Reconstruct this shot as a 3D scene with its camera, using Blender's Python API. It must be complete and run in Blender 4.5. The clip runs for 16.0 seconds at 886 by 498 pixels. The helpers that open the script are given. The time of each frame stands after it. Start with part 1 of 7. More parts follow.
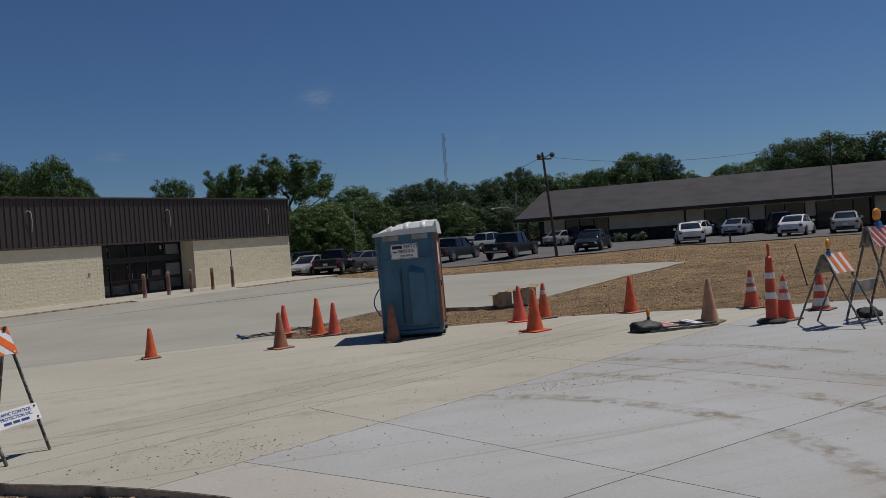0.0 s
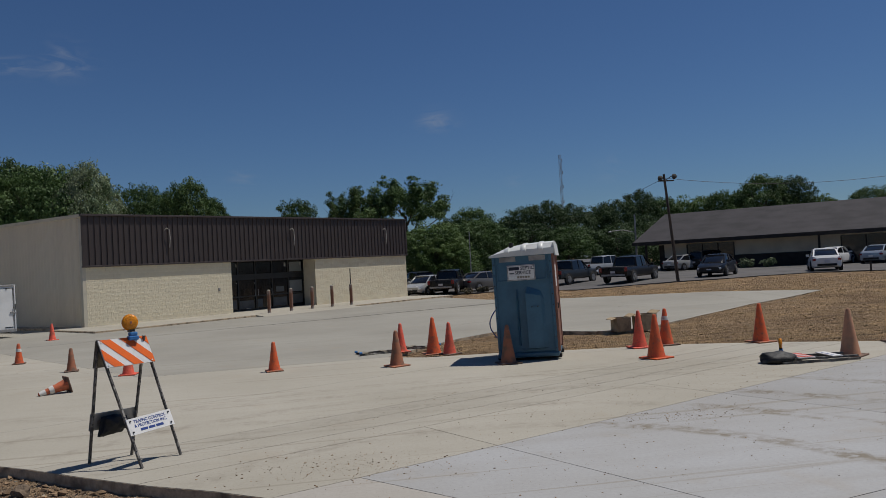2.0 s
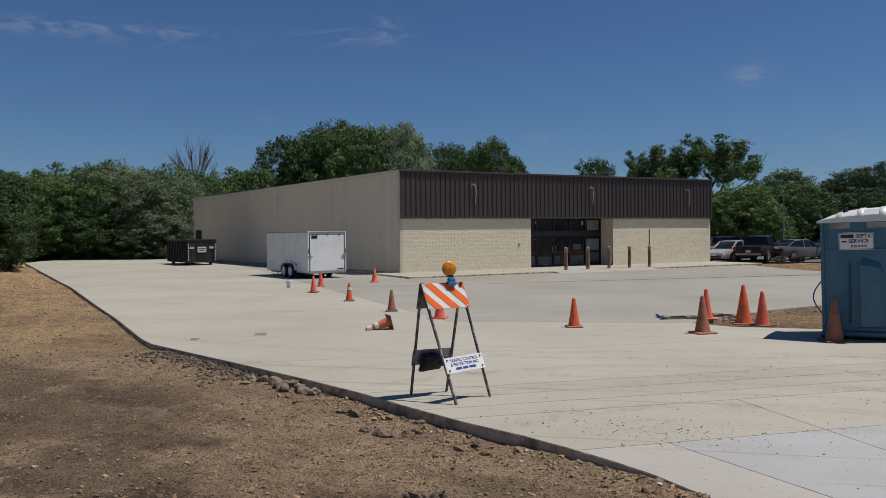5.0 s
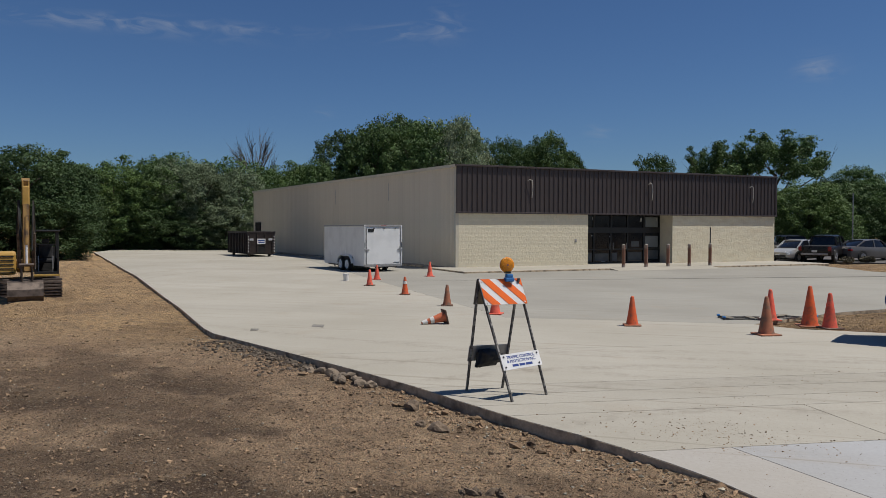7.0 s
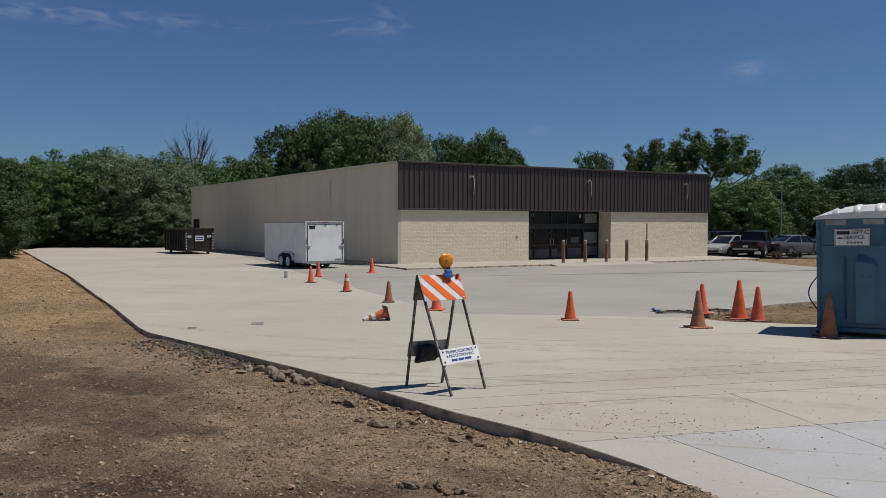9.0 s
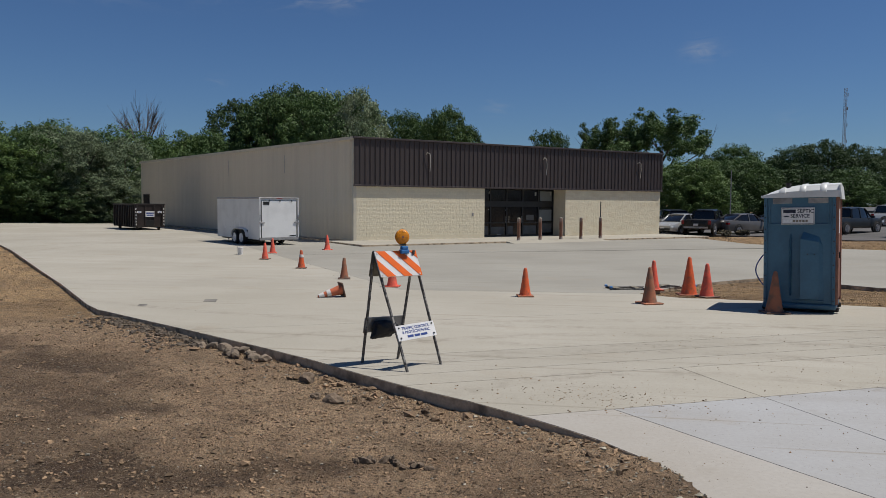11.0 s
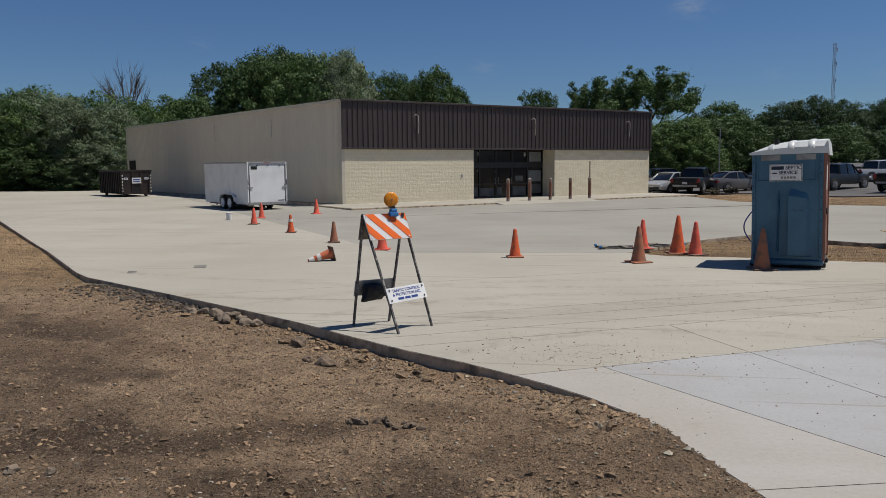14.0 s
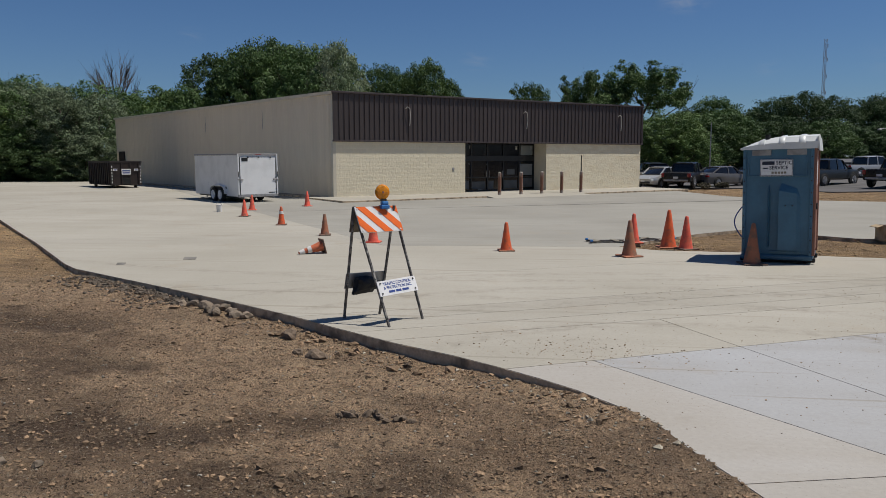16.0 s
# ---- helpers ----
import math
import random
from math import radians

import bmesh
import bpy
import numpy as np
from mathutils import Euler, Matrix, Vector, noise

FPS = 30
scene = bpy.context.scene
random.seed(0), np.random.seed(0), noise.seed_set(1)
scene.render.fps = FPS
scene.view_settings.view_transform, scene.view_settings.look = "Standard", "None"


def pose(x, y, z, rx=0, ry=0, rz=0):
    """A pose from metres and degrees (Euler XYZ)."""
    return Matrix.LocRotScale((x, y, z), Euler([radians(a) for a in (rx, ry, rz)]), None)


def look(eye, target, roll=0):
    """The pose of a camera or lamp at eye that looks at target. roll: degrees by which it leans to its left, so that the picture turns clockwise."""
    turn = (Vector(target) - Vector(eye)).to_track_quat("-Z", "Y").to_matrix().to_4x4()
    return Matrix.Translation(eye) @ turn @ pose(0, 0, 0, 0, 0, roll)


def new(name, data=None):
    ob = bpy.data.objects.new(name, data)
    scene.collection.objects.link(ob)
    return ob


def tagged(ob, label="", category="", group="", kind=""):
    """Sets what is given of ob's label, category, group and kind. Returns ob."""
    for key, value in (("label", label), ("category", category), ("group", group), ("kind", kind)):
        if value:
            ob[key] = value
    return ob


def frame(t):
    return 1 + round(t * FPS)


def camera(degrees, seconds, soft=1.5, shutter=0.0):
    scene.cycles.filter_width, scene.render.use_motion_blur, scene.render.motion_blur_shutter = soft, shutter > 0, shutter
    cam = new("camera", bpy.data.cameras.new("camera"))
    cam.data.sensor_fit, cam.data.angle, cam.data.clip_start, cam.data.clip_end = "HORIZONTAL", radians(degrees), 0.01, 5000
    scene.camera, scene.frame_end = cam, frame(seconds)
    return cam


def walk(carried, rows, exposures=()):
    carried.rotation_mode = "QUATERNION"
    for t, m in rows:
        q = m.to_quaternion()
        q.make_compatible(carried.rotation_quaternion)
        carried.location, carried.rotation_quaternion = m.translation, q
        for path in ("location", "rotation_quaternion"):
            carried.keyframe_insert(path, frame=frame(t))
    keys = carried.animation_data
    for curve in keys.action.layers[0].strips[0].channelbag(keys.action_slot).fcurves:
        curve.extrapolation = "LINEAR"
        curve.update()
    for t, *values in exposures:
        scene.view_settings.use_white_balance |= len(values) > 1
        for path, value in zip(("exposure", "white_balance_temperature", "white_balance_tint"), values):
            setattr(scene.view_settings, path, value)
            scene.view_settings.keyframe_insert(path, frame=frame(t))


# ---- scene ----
cam = camera(60.16, 16.0, soft=0.5)
PATH = [
    (0.0, pose(0.142, -0.147, 2.234, 89.02, 4.09, -18.01)),
    (0.5, pose(0.15, -0.169, 2.241, 89.75, 4.16, -17.71)),
    (1.0, pose(0.134, -0.122, 2.241, 90.53, 4.15, -15.94)),
    (1.5, pose(0.134, -0.093, 2.236, 91.1, 3.93, -13.57)),
    (2.0, pose(0.108, -0.052, 2.221, 91.18, 3.1, -9.44)),
    (2.5, pose(0.079, -0.021, 2.21, 90.95, 1.88, -7.17)),
    (3.0, pose(0.056, -0.0, 2.202, 90.49, 0.77, -3.85)),
    (3.5, pose(0.0, 0.0, 2.2, 90.19, 0.45, 0.0)),
    (4.0, pose(-0.053, -0.003, 2.187, 89.72, 0.28, 5.09)),
    (4.5, pose(-0.085, 0.031, 2.179, 89.25, 0.5, 8.42)),
    (5.0, pose(-0.116, 0.061, 2.178, 88.87, 0.61, 12.32)),
    (5.2, pose(-0.117, 0.061, 2.181, 88.76, 0.63, 13.34)),
    (7.3, pose(-0.165, 0.08, 2.189, 88.49, -0.14, 16.47)),
    (7.5, pose(-0.151, 0.074, 2.187, 88.5, -0.14, 16.42)),
    (8.0, pose(-0.115, 0.057, 2.186, 88.41, 0.09, 15.18)),
    (8.5, pose(-0.103, 0.038, 2.19, 88.33, 0.12, 13.13)),
    (9.0, pose(-0.096, 0.031, 2.187, 88.23, -0.03, 12.18)),
    (11.3, pose(-0.107, 0.04, 2.167, 86.12, -0.36, 8.78)),
    (11.5, pose(-0.117, 0.037, 2.164, 85.83, -0.31, 9.05)),
    (12.0, pose(-0.102, 0.041, 2.167, 85.16, -0.12, 9.15)),
    (12.5, pose(-0.092, 0.042, 2.167, 84.63, 0.3, 9.06)),
    (13.0, pose(-0.099, 0.038, 2.158, 84.23, 0.68, 8.82)),
    (13.5, pose(-0.085, 0.04, 2.163, 83.91, 0.67, 8.44)),
    (14.0, pose(-0.095, 0.042, 2.169, 83.71, 0.46, 8.07)),
    (14.5, pose(-0.079, 0.045, 2.18, 83.7, 0.3, 7.66)),
    (15.0, pose(-0.072, 0.054, 2.184, 83.7, 0.26, 7.39)),
    (15.5, pose(-0.084, 0.054, 2.174, 83.54, 0.16, 7.36)),
    (16.0, pose(-0.1, 0.068, 2.164, 83.2, 0.09, 7.44)),
]
walk(cam, PATH, [(0.0, -0.30), (2.0, -0.27), (3.5, -0.2), (5.0, 0.05), (16.0, 0.05)])

# ---- world and sun ----
SUN_EL, SUN_AZ = 65.0, 78.0      # azimuth clockwise from +y
world = bpy.data.worlds.new("world")
scene.world = world
world.use_nodes = True
wn, wl = world.node_tree.nodes, world.node_tree.links
wn.clear()
w_out = wn.new("ShaderNodeOutputWorld")
w_bg = wn.new("ShaderNodeBackground")
w_sky = wn.new("ShaderNodeTexSky")
w_sky.sky_type = "NISHITA"
w_sky.sun_disc = False
w_sky.sun_elevation, w_sky.sun_rotation = radians(SUN_EL), radians(SUN_AZ)
w_sky.altitude, w_sky.air_density, w_sky.dust_density, w_sky.ozone_density = 200, 1.0, 0.15, 4.0
w_bg.inputs["Strength"].default_value = 0.0435
# thin cirrus wisps: (azimuth, elevation, half width, half height in degrees, weight)
WISPS = ((-42.0, 13.7, 8.0, 0.45, 0.34), (-33.5, 14.1, 7.0, 0.35, 0.26), (-19.6, 14.3, 2.6, 0.55, 0.24), (-16.2, 14.9, 1.2, 0.9, 0.34), (9.5, 10.7, 1.2, 0.7, 0.34), (-25.2, 8.5, 0.6, 0.4, 0.14),
         (-5.0, 7.0, 0.8, 0.5, 0.20), (15.3, 5.95, 0.7, 0.4, 0.14), (22.3, 6.3, 1.1, 0.8, 0.14), (8.0, 22.0, 6.0, 1.0, 0.2), (-48.0, 20.0, 8.0, 1.2, 0.25), (70.0, 16.0, 9.0, 1.5, 0.3), (150.0, 25.0, 14.0, 3.0, 0.3), (-120.0, 18.0, 12.0, 2.0, 0.3))
w_tc = wn.new("ShaderNodeTexCoord")
w_map = wn.new("ShaderNodeMapping")
w_map.inputs["Scale"].default_value = (9.0, 9.0, 30.0)
w_map.inputs["Rotation"].default_value = (0.0, 0.3, 0.3)
w_n = wn.new("ShaderNodeTexNoise")
w_n.inputs["Scale"].default_value, w_n.inputs["Detail"].default_value, w_n.inputs["Distortion"].default_value = 2.4, 7.0, 1.2
w_mix = wn.new("ShaderNodeMixRGB")
w_mix.inputs["Color2"].default_value = (7.0, 7.6, 8.8, 1)
wl.new(w_tc.outputs["Generated"], w_map.inputs["Vector"])
wl.new(w_map.outputs["Vector"], w_n.inputs["Vector"])


def w_math(kind, a, b, c=None):
    m = wn.new("ShaderNodeMath")
    m.operation = kind
    for k, v in enumerate((a, b, c)):
        if isinstance(v, bpy.types.NodeSocket):
            wl.new(v, m.inputs[k])
        elif v is not None:
            m.inputs[k].default_value = v
    return m.outputs["Value"]


def w_dot(vec):
    d = wn.new("ShaderNodeVectorMath")
    d.operation = "DOT_PRODUCT"
    wl.new(w_tc.outputs["Generated"], d.inputs[0])
    d.inputs[1].default_value = vec
    return d.outputs["Value"]


w_sum = None
for az, el, w, h, amount in WISPS:
    ca, sa, ce, se = math.cos(radians(az)), math.sin(radians(az)), math.cos(radians(el)), math.sin(radians(el))
    u = w_math("DIVIDE", w_dot((ca, -sa, 0.0)), radians(w))
    v = w_math("DIVIDE", w_dot((-sa * se, -ca * se, ce)), radians(h))
    f = w_math("MAXIMUM", w_dot((sa * ce, ca * ce, se)), 0.0)
    r2 = w_math("MULTIPLY_ADD", u, u, w_math("MULTIPLY", v, v))
    g = w_math("MULTIPLY", w_math("POWER", 2.718, w_math("MULTIPLY", r2, -1.0)), w_math("MULTIPLY", w_math("CEIL", f, 0.0), amount))
    w_sum = g if w_sum is None else w_math("ADD", w_sum, g)
w_soft = wn.new("ShaderNodeMapRange")
w_soft.inputs["From Min"].default_value, w_soft.inputs["From Max"].default_value = 0.42, 0.66
wl.new(w_n.outputs["Fac"], w_soft.inputs["Value"])
wl.new(w_math("MULTIPLY", w_sum, w_soft.outputs["Result"]), w_mix.inputs["Fac"])
w_hs = wn.new("ShaderNodeMixRGB")
w_hs.blend_type = "MULTIPLY"
w_hs.inputs["Fac"].default_value = 1.0
w_hs.inputs["Color2"].default_value = (0.735, 0.97, 1.285, 1)
wl.new(w_sky.outputs["Color"], w_hs.inputs["Color1"])
wl.new(w_hs.outputs["Color"], w_mix.inputs["Color1"])
wl.new(w_mix.outputs["Color"], w_bg.inputs["Color"])
wl.new(w_bg.outputs["Background"], w_out.inputs["Surface"])

sun = new("sun", bpy.data.lights.new("sun", "SUN"))
sun.data.energy, sun.data.angle, sun.data.color = 4.3, radians(0.53), (1.0, 0.96, 0.90)
ce = math.cos(radians(SUN_EL))
sun.matrix_world = look((60 * ce * math.sin(radians(SUN_AZ)), 60 * ce * math.cos(radians(SUN_AZ)) + 20, 60 * math.sin(radians(SUN_EL))), (0, 20, 0))


# ---- materials ----
def material(name, colour, rough=0.7, metal=0.0, vary=0.15, scale=3.0, grain=60.0, bump=0.15, spread=0.0, colour2=None, patch=(0.45, 0.65), coord="Object", stretch=(1, 1, 1), island=0.0, spec=0.5):
    """Principled surface: colour drifting to colour2 in patches, fine grain, bump, and a shift from object to object."""
    m = bpy.data.materials.new(name)
    m.use_nodes = True
    n, l = m.node_tree.nodes, m.node_tree.links
    b = n["Principled BSDF"]
    b.inputs["Metallic"].default_value = metal
    b.inputs["Specular IOR Level"].default_value = spec
    tc = n.new("ShaderNodeTexCoord")
    mp = n.new("ShaderNodeMapping")
    mp.inputs["Scale"].default_value = stretch
    l.new(tc.outputs[coord], mp.inputs["Vector"])
    big = n.new("ShaderNodeTexNoise")
    big.inputs["Scale"].default_value, big.inputs["Detail"].default_value = scale, 5.0
    fine = n.new("ShaderNodeTexNoise")
    fine.inputs["Scale"].default_value, fine.inputs["Detail"].default_value = grain, 3.0
    l.new(mp.outputs["Vector"], big.inputs["Vector"])
    l.new(mp.outputs["Vector"], fine.inputs["Vector"])
    ramp = n.new("ShaderNodeValToRGB")
    c2 = colour2 or tuple(c * (1 - 2 * vary) for c in colour)
    ramp.color_ramp.elements[0].position, ramp.color_ramp.elements[1].position = patch
    ramp.color_ramp.elements[0].color, ramp.color_ramp.elements[1].color = (*colour, 1), (*c2, 1)
    l.new(big.outputs["Fac"], ramp.inputs["Fac"])
    hsv = n.new("ShaderNodeHueSaturation")
    l.new(ramp.outputs["Color"], hsv.inputs["Color"])
    rng = n.new("ShaderNodeMapRange")
    rng.inputs["To Min"].default_value, rng.inputs["To Max"].default_value = 1 - vary, 1 + vary
    l.new(fine.outputs["Fac"], rng.inputs["Value"])
    last = rng.outputs["Result"]
    for amount, kind, out in ((spread, "ShaderNodeObjectInfo", "Random"), (island, "ShaderNodeNewGeometry", "Random Per Island")):
        if amount:
            o = n.new(kind)
            r2 = n.new("ShaderNodeMapRange")
            r2.inputs["To Min"].default_value, r2.inputs["To Max"].default_value = 1 - amount, 1 + amount
            l.new(o.outputs[out], r2.inputs["Value"])
            mul = n.new("ShaderNodeMath")
            mul.operation = "MULTIPLY"
            l.new(last, mul.inputs[0])
            l.new(r2.outputs["Result"], mul.inputs[1])
            last = mul.outputs["Value"]
    l.new(last, hsv.inputs["Value"])
    l.new(hsv.outputs["Color"], b.inputs["Base Color"])
    rr = n.new("ShaderNodeMapRange")
    rr.inputs["To Min"].default_value, rr.inputs["To Max"].default_value = max(0.03, rough - 0.12), min(1.0, rough + 0.12)
    l.new(big.outputs["Fac"], rr.inputs["Value"])
    l.new(rr.outputs["Result"], b.inputs["Roughness"])
    if bump:
        bp = n.new("ShaderNodeBump")
        bp.inputs["Strength"].default_value, bp.inputs["Distance"].default_value = bump, 0.02
        l.new(fine.outputs["Fac"], bp.inputs["Height"])
        l.new(bp.outputs["Normal"], b.inputs["Normal"])
    return m


def leaf_material(name, colour, colour2):
    m = material(name, colour, 0.6, spec=0.22, vary=0.25, scale=0.35, grain=2.0, bump=0, spread=0.12, colour2=colour2, island=0.25)
    n, l = m.node_tree.nodes, m.node_tree.links
    b = n["Principled BSDF"]
    tr = n.new("ShaderNodeBsdfTranslucent")
    mix = n.new("ShaderNodeMixShader")
    mix.inputs["Fac"].default_value = 0.2
    l.new(b.inputs["Base Color"].links[0].from_socket, tr.inputs["Color"])
    l.new(b.outputs["BSDF"], mix.inputs[1])
    l.new(tr.outputs["BSDF"], mix.inputs[2])
    l.new(mix.outputs["Shader"], n["Material Output"].inputs["Surface"])
    return m


def mix_colour(n, l, fac, a, b, kind="MIX"):
    """A MixRGB node; a, b are sockets or colours, fac a socket or a number."""
    m = n.new("ShaderNodeMixRGB")
    m.blend_type = kind
    for key, v in (("Fac", fac), ("Color1", a), ("Color2", b)):
        if isinstance(v, bpy.types.NodeSocket):
            l.new(v, m.inputs[key])
        else:
            m.inputs[key].default_value = v if key == "Fac" else (*v, 1)
    return m.outputs["Color"]


def noise_value(n, l, vec, scale, lo, hi, detail=6.0, to=(0.0, 1.0), rough=0.55):
    t = n.new("ShaderNodeTexNoise")
    t.inputs["Scale"].default_value, t.inputs["Detail"].default_value, t.inputs["Roughness"].default_value = scale, detail, rough
    l.new(vec, t.inputs["Vector"])
    r = n.new("ShaderNodeMapRange")
    for key, v in zip(("From Min", "From Max", "To Min", "To Max"), (lo, hi, *to)):
        r.inputs[key].default_value = v
    l.new(t.outputs["Fac"], r.inputs["Value"])
    return r.outputs["Result"]


DAMP = ((-9.2, 9.7, 2.4, 0.9, -20, 0.55), (-10.8, 8.3, 2.4, 1.1, 0, 0.55), (-7.2, 8.6, 2.6, 1.3, -15, 0.5), (-4.7, 5.4, 1.7, 0.8, 0, 0.55), (-5.1, 6.6, 1.3, 0.85, 0, 0.6), (-6.4, 6.0, 1.2, 0.6, 0, 0.6), (-6.8, 9.9, 1.6, 0.55, -20, 0.75), (-5.6, 7.9, 1.3, 0.35, 0, 0.7), (-3.9, 5.9, 1.9, 0.42, 12, 0.8), (-2.0, 5.0, 1.6, 0.45, 0, 0.75), (0.2, 5.6, 1.5, 0.7, 5, 0.5), (-8.6, 8.2, 2.2, 0.5, 0, 0.7), (-9.8, 11.2, 1.8, 0.4, -25, 0.6), (-1.2, 6.9, 0.9, 0.22, -20, 0.4))


def soil_material():
    """Graded soil: tan and dark damp patches, ruts, crumbs and chips."""
    m = bpy.data.materials.new("soil")
    m.use_nodes = True
    n, l = m.node_tree.nodes, m.node_tree.links
    b = n["Principled BSDF"]
    b.inputs["Roughness"].default_value = 0.97
    b.inputs["Specular IOR Level"].default_value = 0.2
    tc = n.new("ShaderNodeTexCoord")
    v = tc.outputs["Object"]
    mp = n.new("ShaderNodeMapping")
    mp.inputs["Scale"].default_value = (0.55, 1.1, 1.0)
    mp.inputs["Rotation"].default_value = (0, 0, radians(-40))
    l.new(v, mp.inputs["Vector"])
    # grey-brown topsoil near the road, tan subsoil farther in
    sep = n.new("ShaderNodeSeparateXYZ")
    l.new(v, sep.inputs["Vector"])
    near = n.new("ShaderNodeMapRange")
    for key, val in zip(("From Min", "From Max"), (11.9, 14.5)):
        near.inputs[key].default_value = val
    l.new(sep.outputs["Y"], near.inputs["Value"])
    zone = n.new("ShaderNodeMath")
    zone.operation = "MULTIPLY"
    l.new(near.outputs["Result"], zone.inputs[0])
    l.new(noise_value(n, l, v, 0.25, 0.20, 0.42), zone.inputs[1])
    c = mix_colour(n, l, noise_value(n, l, v, 0.6, 0.40, 0.60), (0.80, 0.555, 0.34), (0.60, 0.40, 0.24))
    # damp dark spreads with ragged rims: centre, reach along and across the ruts
    ragged = noise_value(n, l, v, 1.3, 0.2, 0.8, 7.0, to=(-1.0, 0.9), rough=0.65)
    for cx, cy, rx, ry, turn, amount in DAMP:
        mp2 = n.new("ShaderNodeMapping")
        mp2.vector_type = "TEXTURE"
        mp2.inputs["Location"].default_value, mp2.inputs["Rotation"].default_value, mp2.inputs["Scale"].default_value = (cx, cy, 0), (0, 0, radians(turn)), (rx, ry, 1000.0)
        l.new(v, mp2.inputs["Vector"])
        ln = n.new("ShaderNodeVectorMath")
        ln.operation = "LENGTH"
        l.new(mp2.outputs["Vector"], ln.inputs[0])
        ad = n.new("ShaderNodeMath")
        l.new(ln.outputs["Value"], ad.inputs[0])
        l.new(ragged, ad.inputs[1])
        k = n.new("ShaderNodeMapRange")
        for key, val in zip(("From Min", "From Max", "To Min", "To Max"), (1.25, 0.5, 0.0, amount)):
            k.inputs[key].default_value = val
        l.new(ad.outputs["Value"], k.inputs["Value"])
        c = mix_colour(n, l, k.outputs["Result"], c, (0.150, 0.098, 0.062))
    tan = mix_colour(n, l, noise_value(n, l, v, 0.45, 0.44, 0.58), (0.66, 0.43, 0.212), (0.45, 0.288, 0.146))
    tan = mix_colour(n, l, noise_value(n, l, mp.outputs["Vector"], 1.6, 0.50, 0.62, 8.0, to=(0.0, 0.55), rough=0.75), tan, (0.25, 0.165, 0.095))
    rut = n.new("ShaderNodeMapping")
    rut.inputs["Rotation"].default_value = (0, 0, radians(28))
    rut.inputs["Scale"].default_value = (0.22, 2.2, 1.0)
    l.new(v, rut.inputs["Vector"])
    tan = mix_colour(n, l, noise_value(n, l, rut.outputs["Vector"], 1.0, 0.52, 0.62, 6.0, to=(0.0, 0.7), rough=0.7), tan, (0.21, 0.130, 0.070))
    tan = mix_colour(n, l, noise_value(n, l, rut.outputs["Vector"], 1.7, 0.56, 0.66, 6.0, to=(0.0, 0.6), rough=0.7), tan, (0.70, 0.50, 0.29))
    # freshly cut subsoil on the bank beside the drive
    bank = n.new("ShaderNodeMapRange")
    for key, val in zip(("From Min", "From Max"), (-9.0, -11.5)):
        bank.inputs[key].default_value = val
    l.new(sep.outputs["X"], bank.inputs["Value"])
    fresh = n.new("ShaderNodeMath")
    fresh.operation = "MULTIPLY"
    l.new(bank.outputs["Result"], fresh.inputs[0])
    l.new(noise_value(n, l, v, 0.5, 0.36, 0.56, 6.0, to=(0.15, 0.8)), fresh.inputs[1])
    tan = mix_colour(n, l, fresh.outputs["Value"], tan, (0.95, 0.63, 0.33))
    c = mix_colour(n, l, zone.outputs["Value"], c, tan)
    c = mix_colour(n, l, noise_value(n, l, mp.outputs["Vector"], 1.9, 0.56, 0.66, 8.0, to=(0.0, 0.4), rough=0.7), c, (0.150, 0.100, 0.064))
    c = mix_colour(n, l, noise_value(n, l, v, 4.5, 0.50, 0.60, 8.0, to=(0.0, 0.45), rough=0.75), c, (0.20, 0.134, 0.082))
    c = mix_colour(n, l, noise_value(n, l, v, 0.8, 0.55, 0.68, to=(0.0, 0.5)), c, (0.42, 0.30, 0.185))
    c = mix_colour(n, l, noise_value(n, l, v, 9.0, 0.54, 0.61, 8.0, to=(0.0, 0.8), rough=0.8), c, (0.48, 0.345, 0.215))
    c = mix_colour(n, l, noise_value(n, l, v, 11.0, 0.46, 0.37, 8.0, to=(0.0, 0.85), rough=0.8), c, (0.066, 0.046, 0.031))
    c = mix_colour(n, l, noise_value(n, l, v, 38.0, 0.60, 0.64, 3.0), c, (0.52, 0.41, 0.285))
    c = mix_colour(n, l, noise_value(n, l, v, 34.0, 0.41, 0.36, 3.0, to=(0.0, 0.85)), c, (0.045, 0.032, 0.022))
    c = mix_colour(n, l, noise_value(n, l, v, 85.0, 0.35, 0.65, 3.0, to=(0.0, 0.36), rough=0.7), c, (0.05, 0.034, 0.022))
    l.new(c, b.inputs["Base Color"])
    add = n.new("ShaderNodeMath")
    add.operation = "MULTIPLY_ADD"
    l.new(noise_value(n, l, v, 5.0, 0.2, 0.8, 8.0, rough=0.7), add.inputs[0])
    add.inputs[1].default_value = 1.6
    l.new(noise_value(n, l, v, 30.0, 0.2, 0.8, 5.0, rough=0.7), add.inputs[2])
    bp = n.new("ShaderNodeBump")
    bp.inputs["Strength"].default_value, bp.inputs["Distance"].default_value = 1.0, 0.10
    l.new(add.outputs["Value"], bp.inputs["Height"])
    l.new(bp.outputs["Normal"], b.inputs["Normal"])
    return m


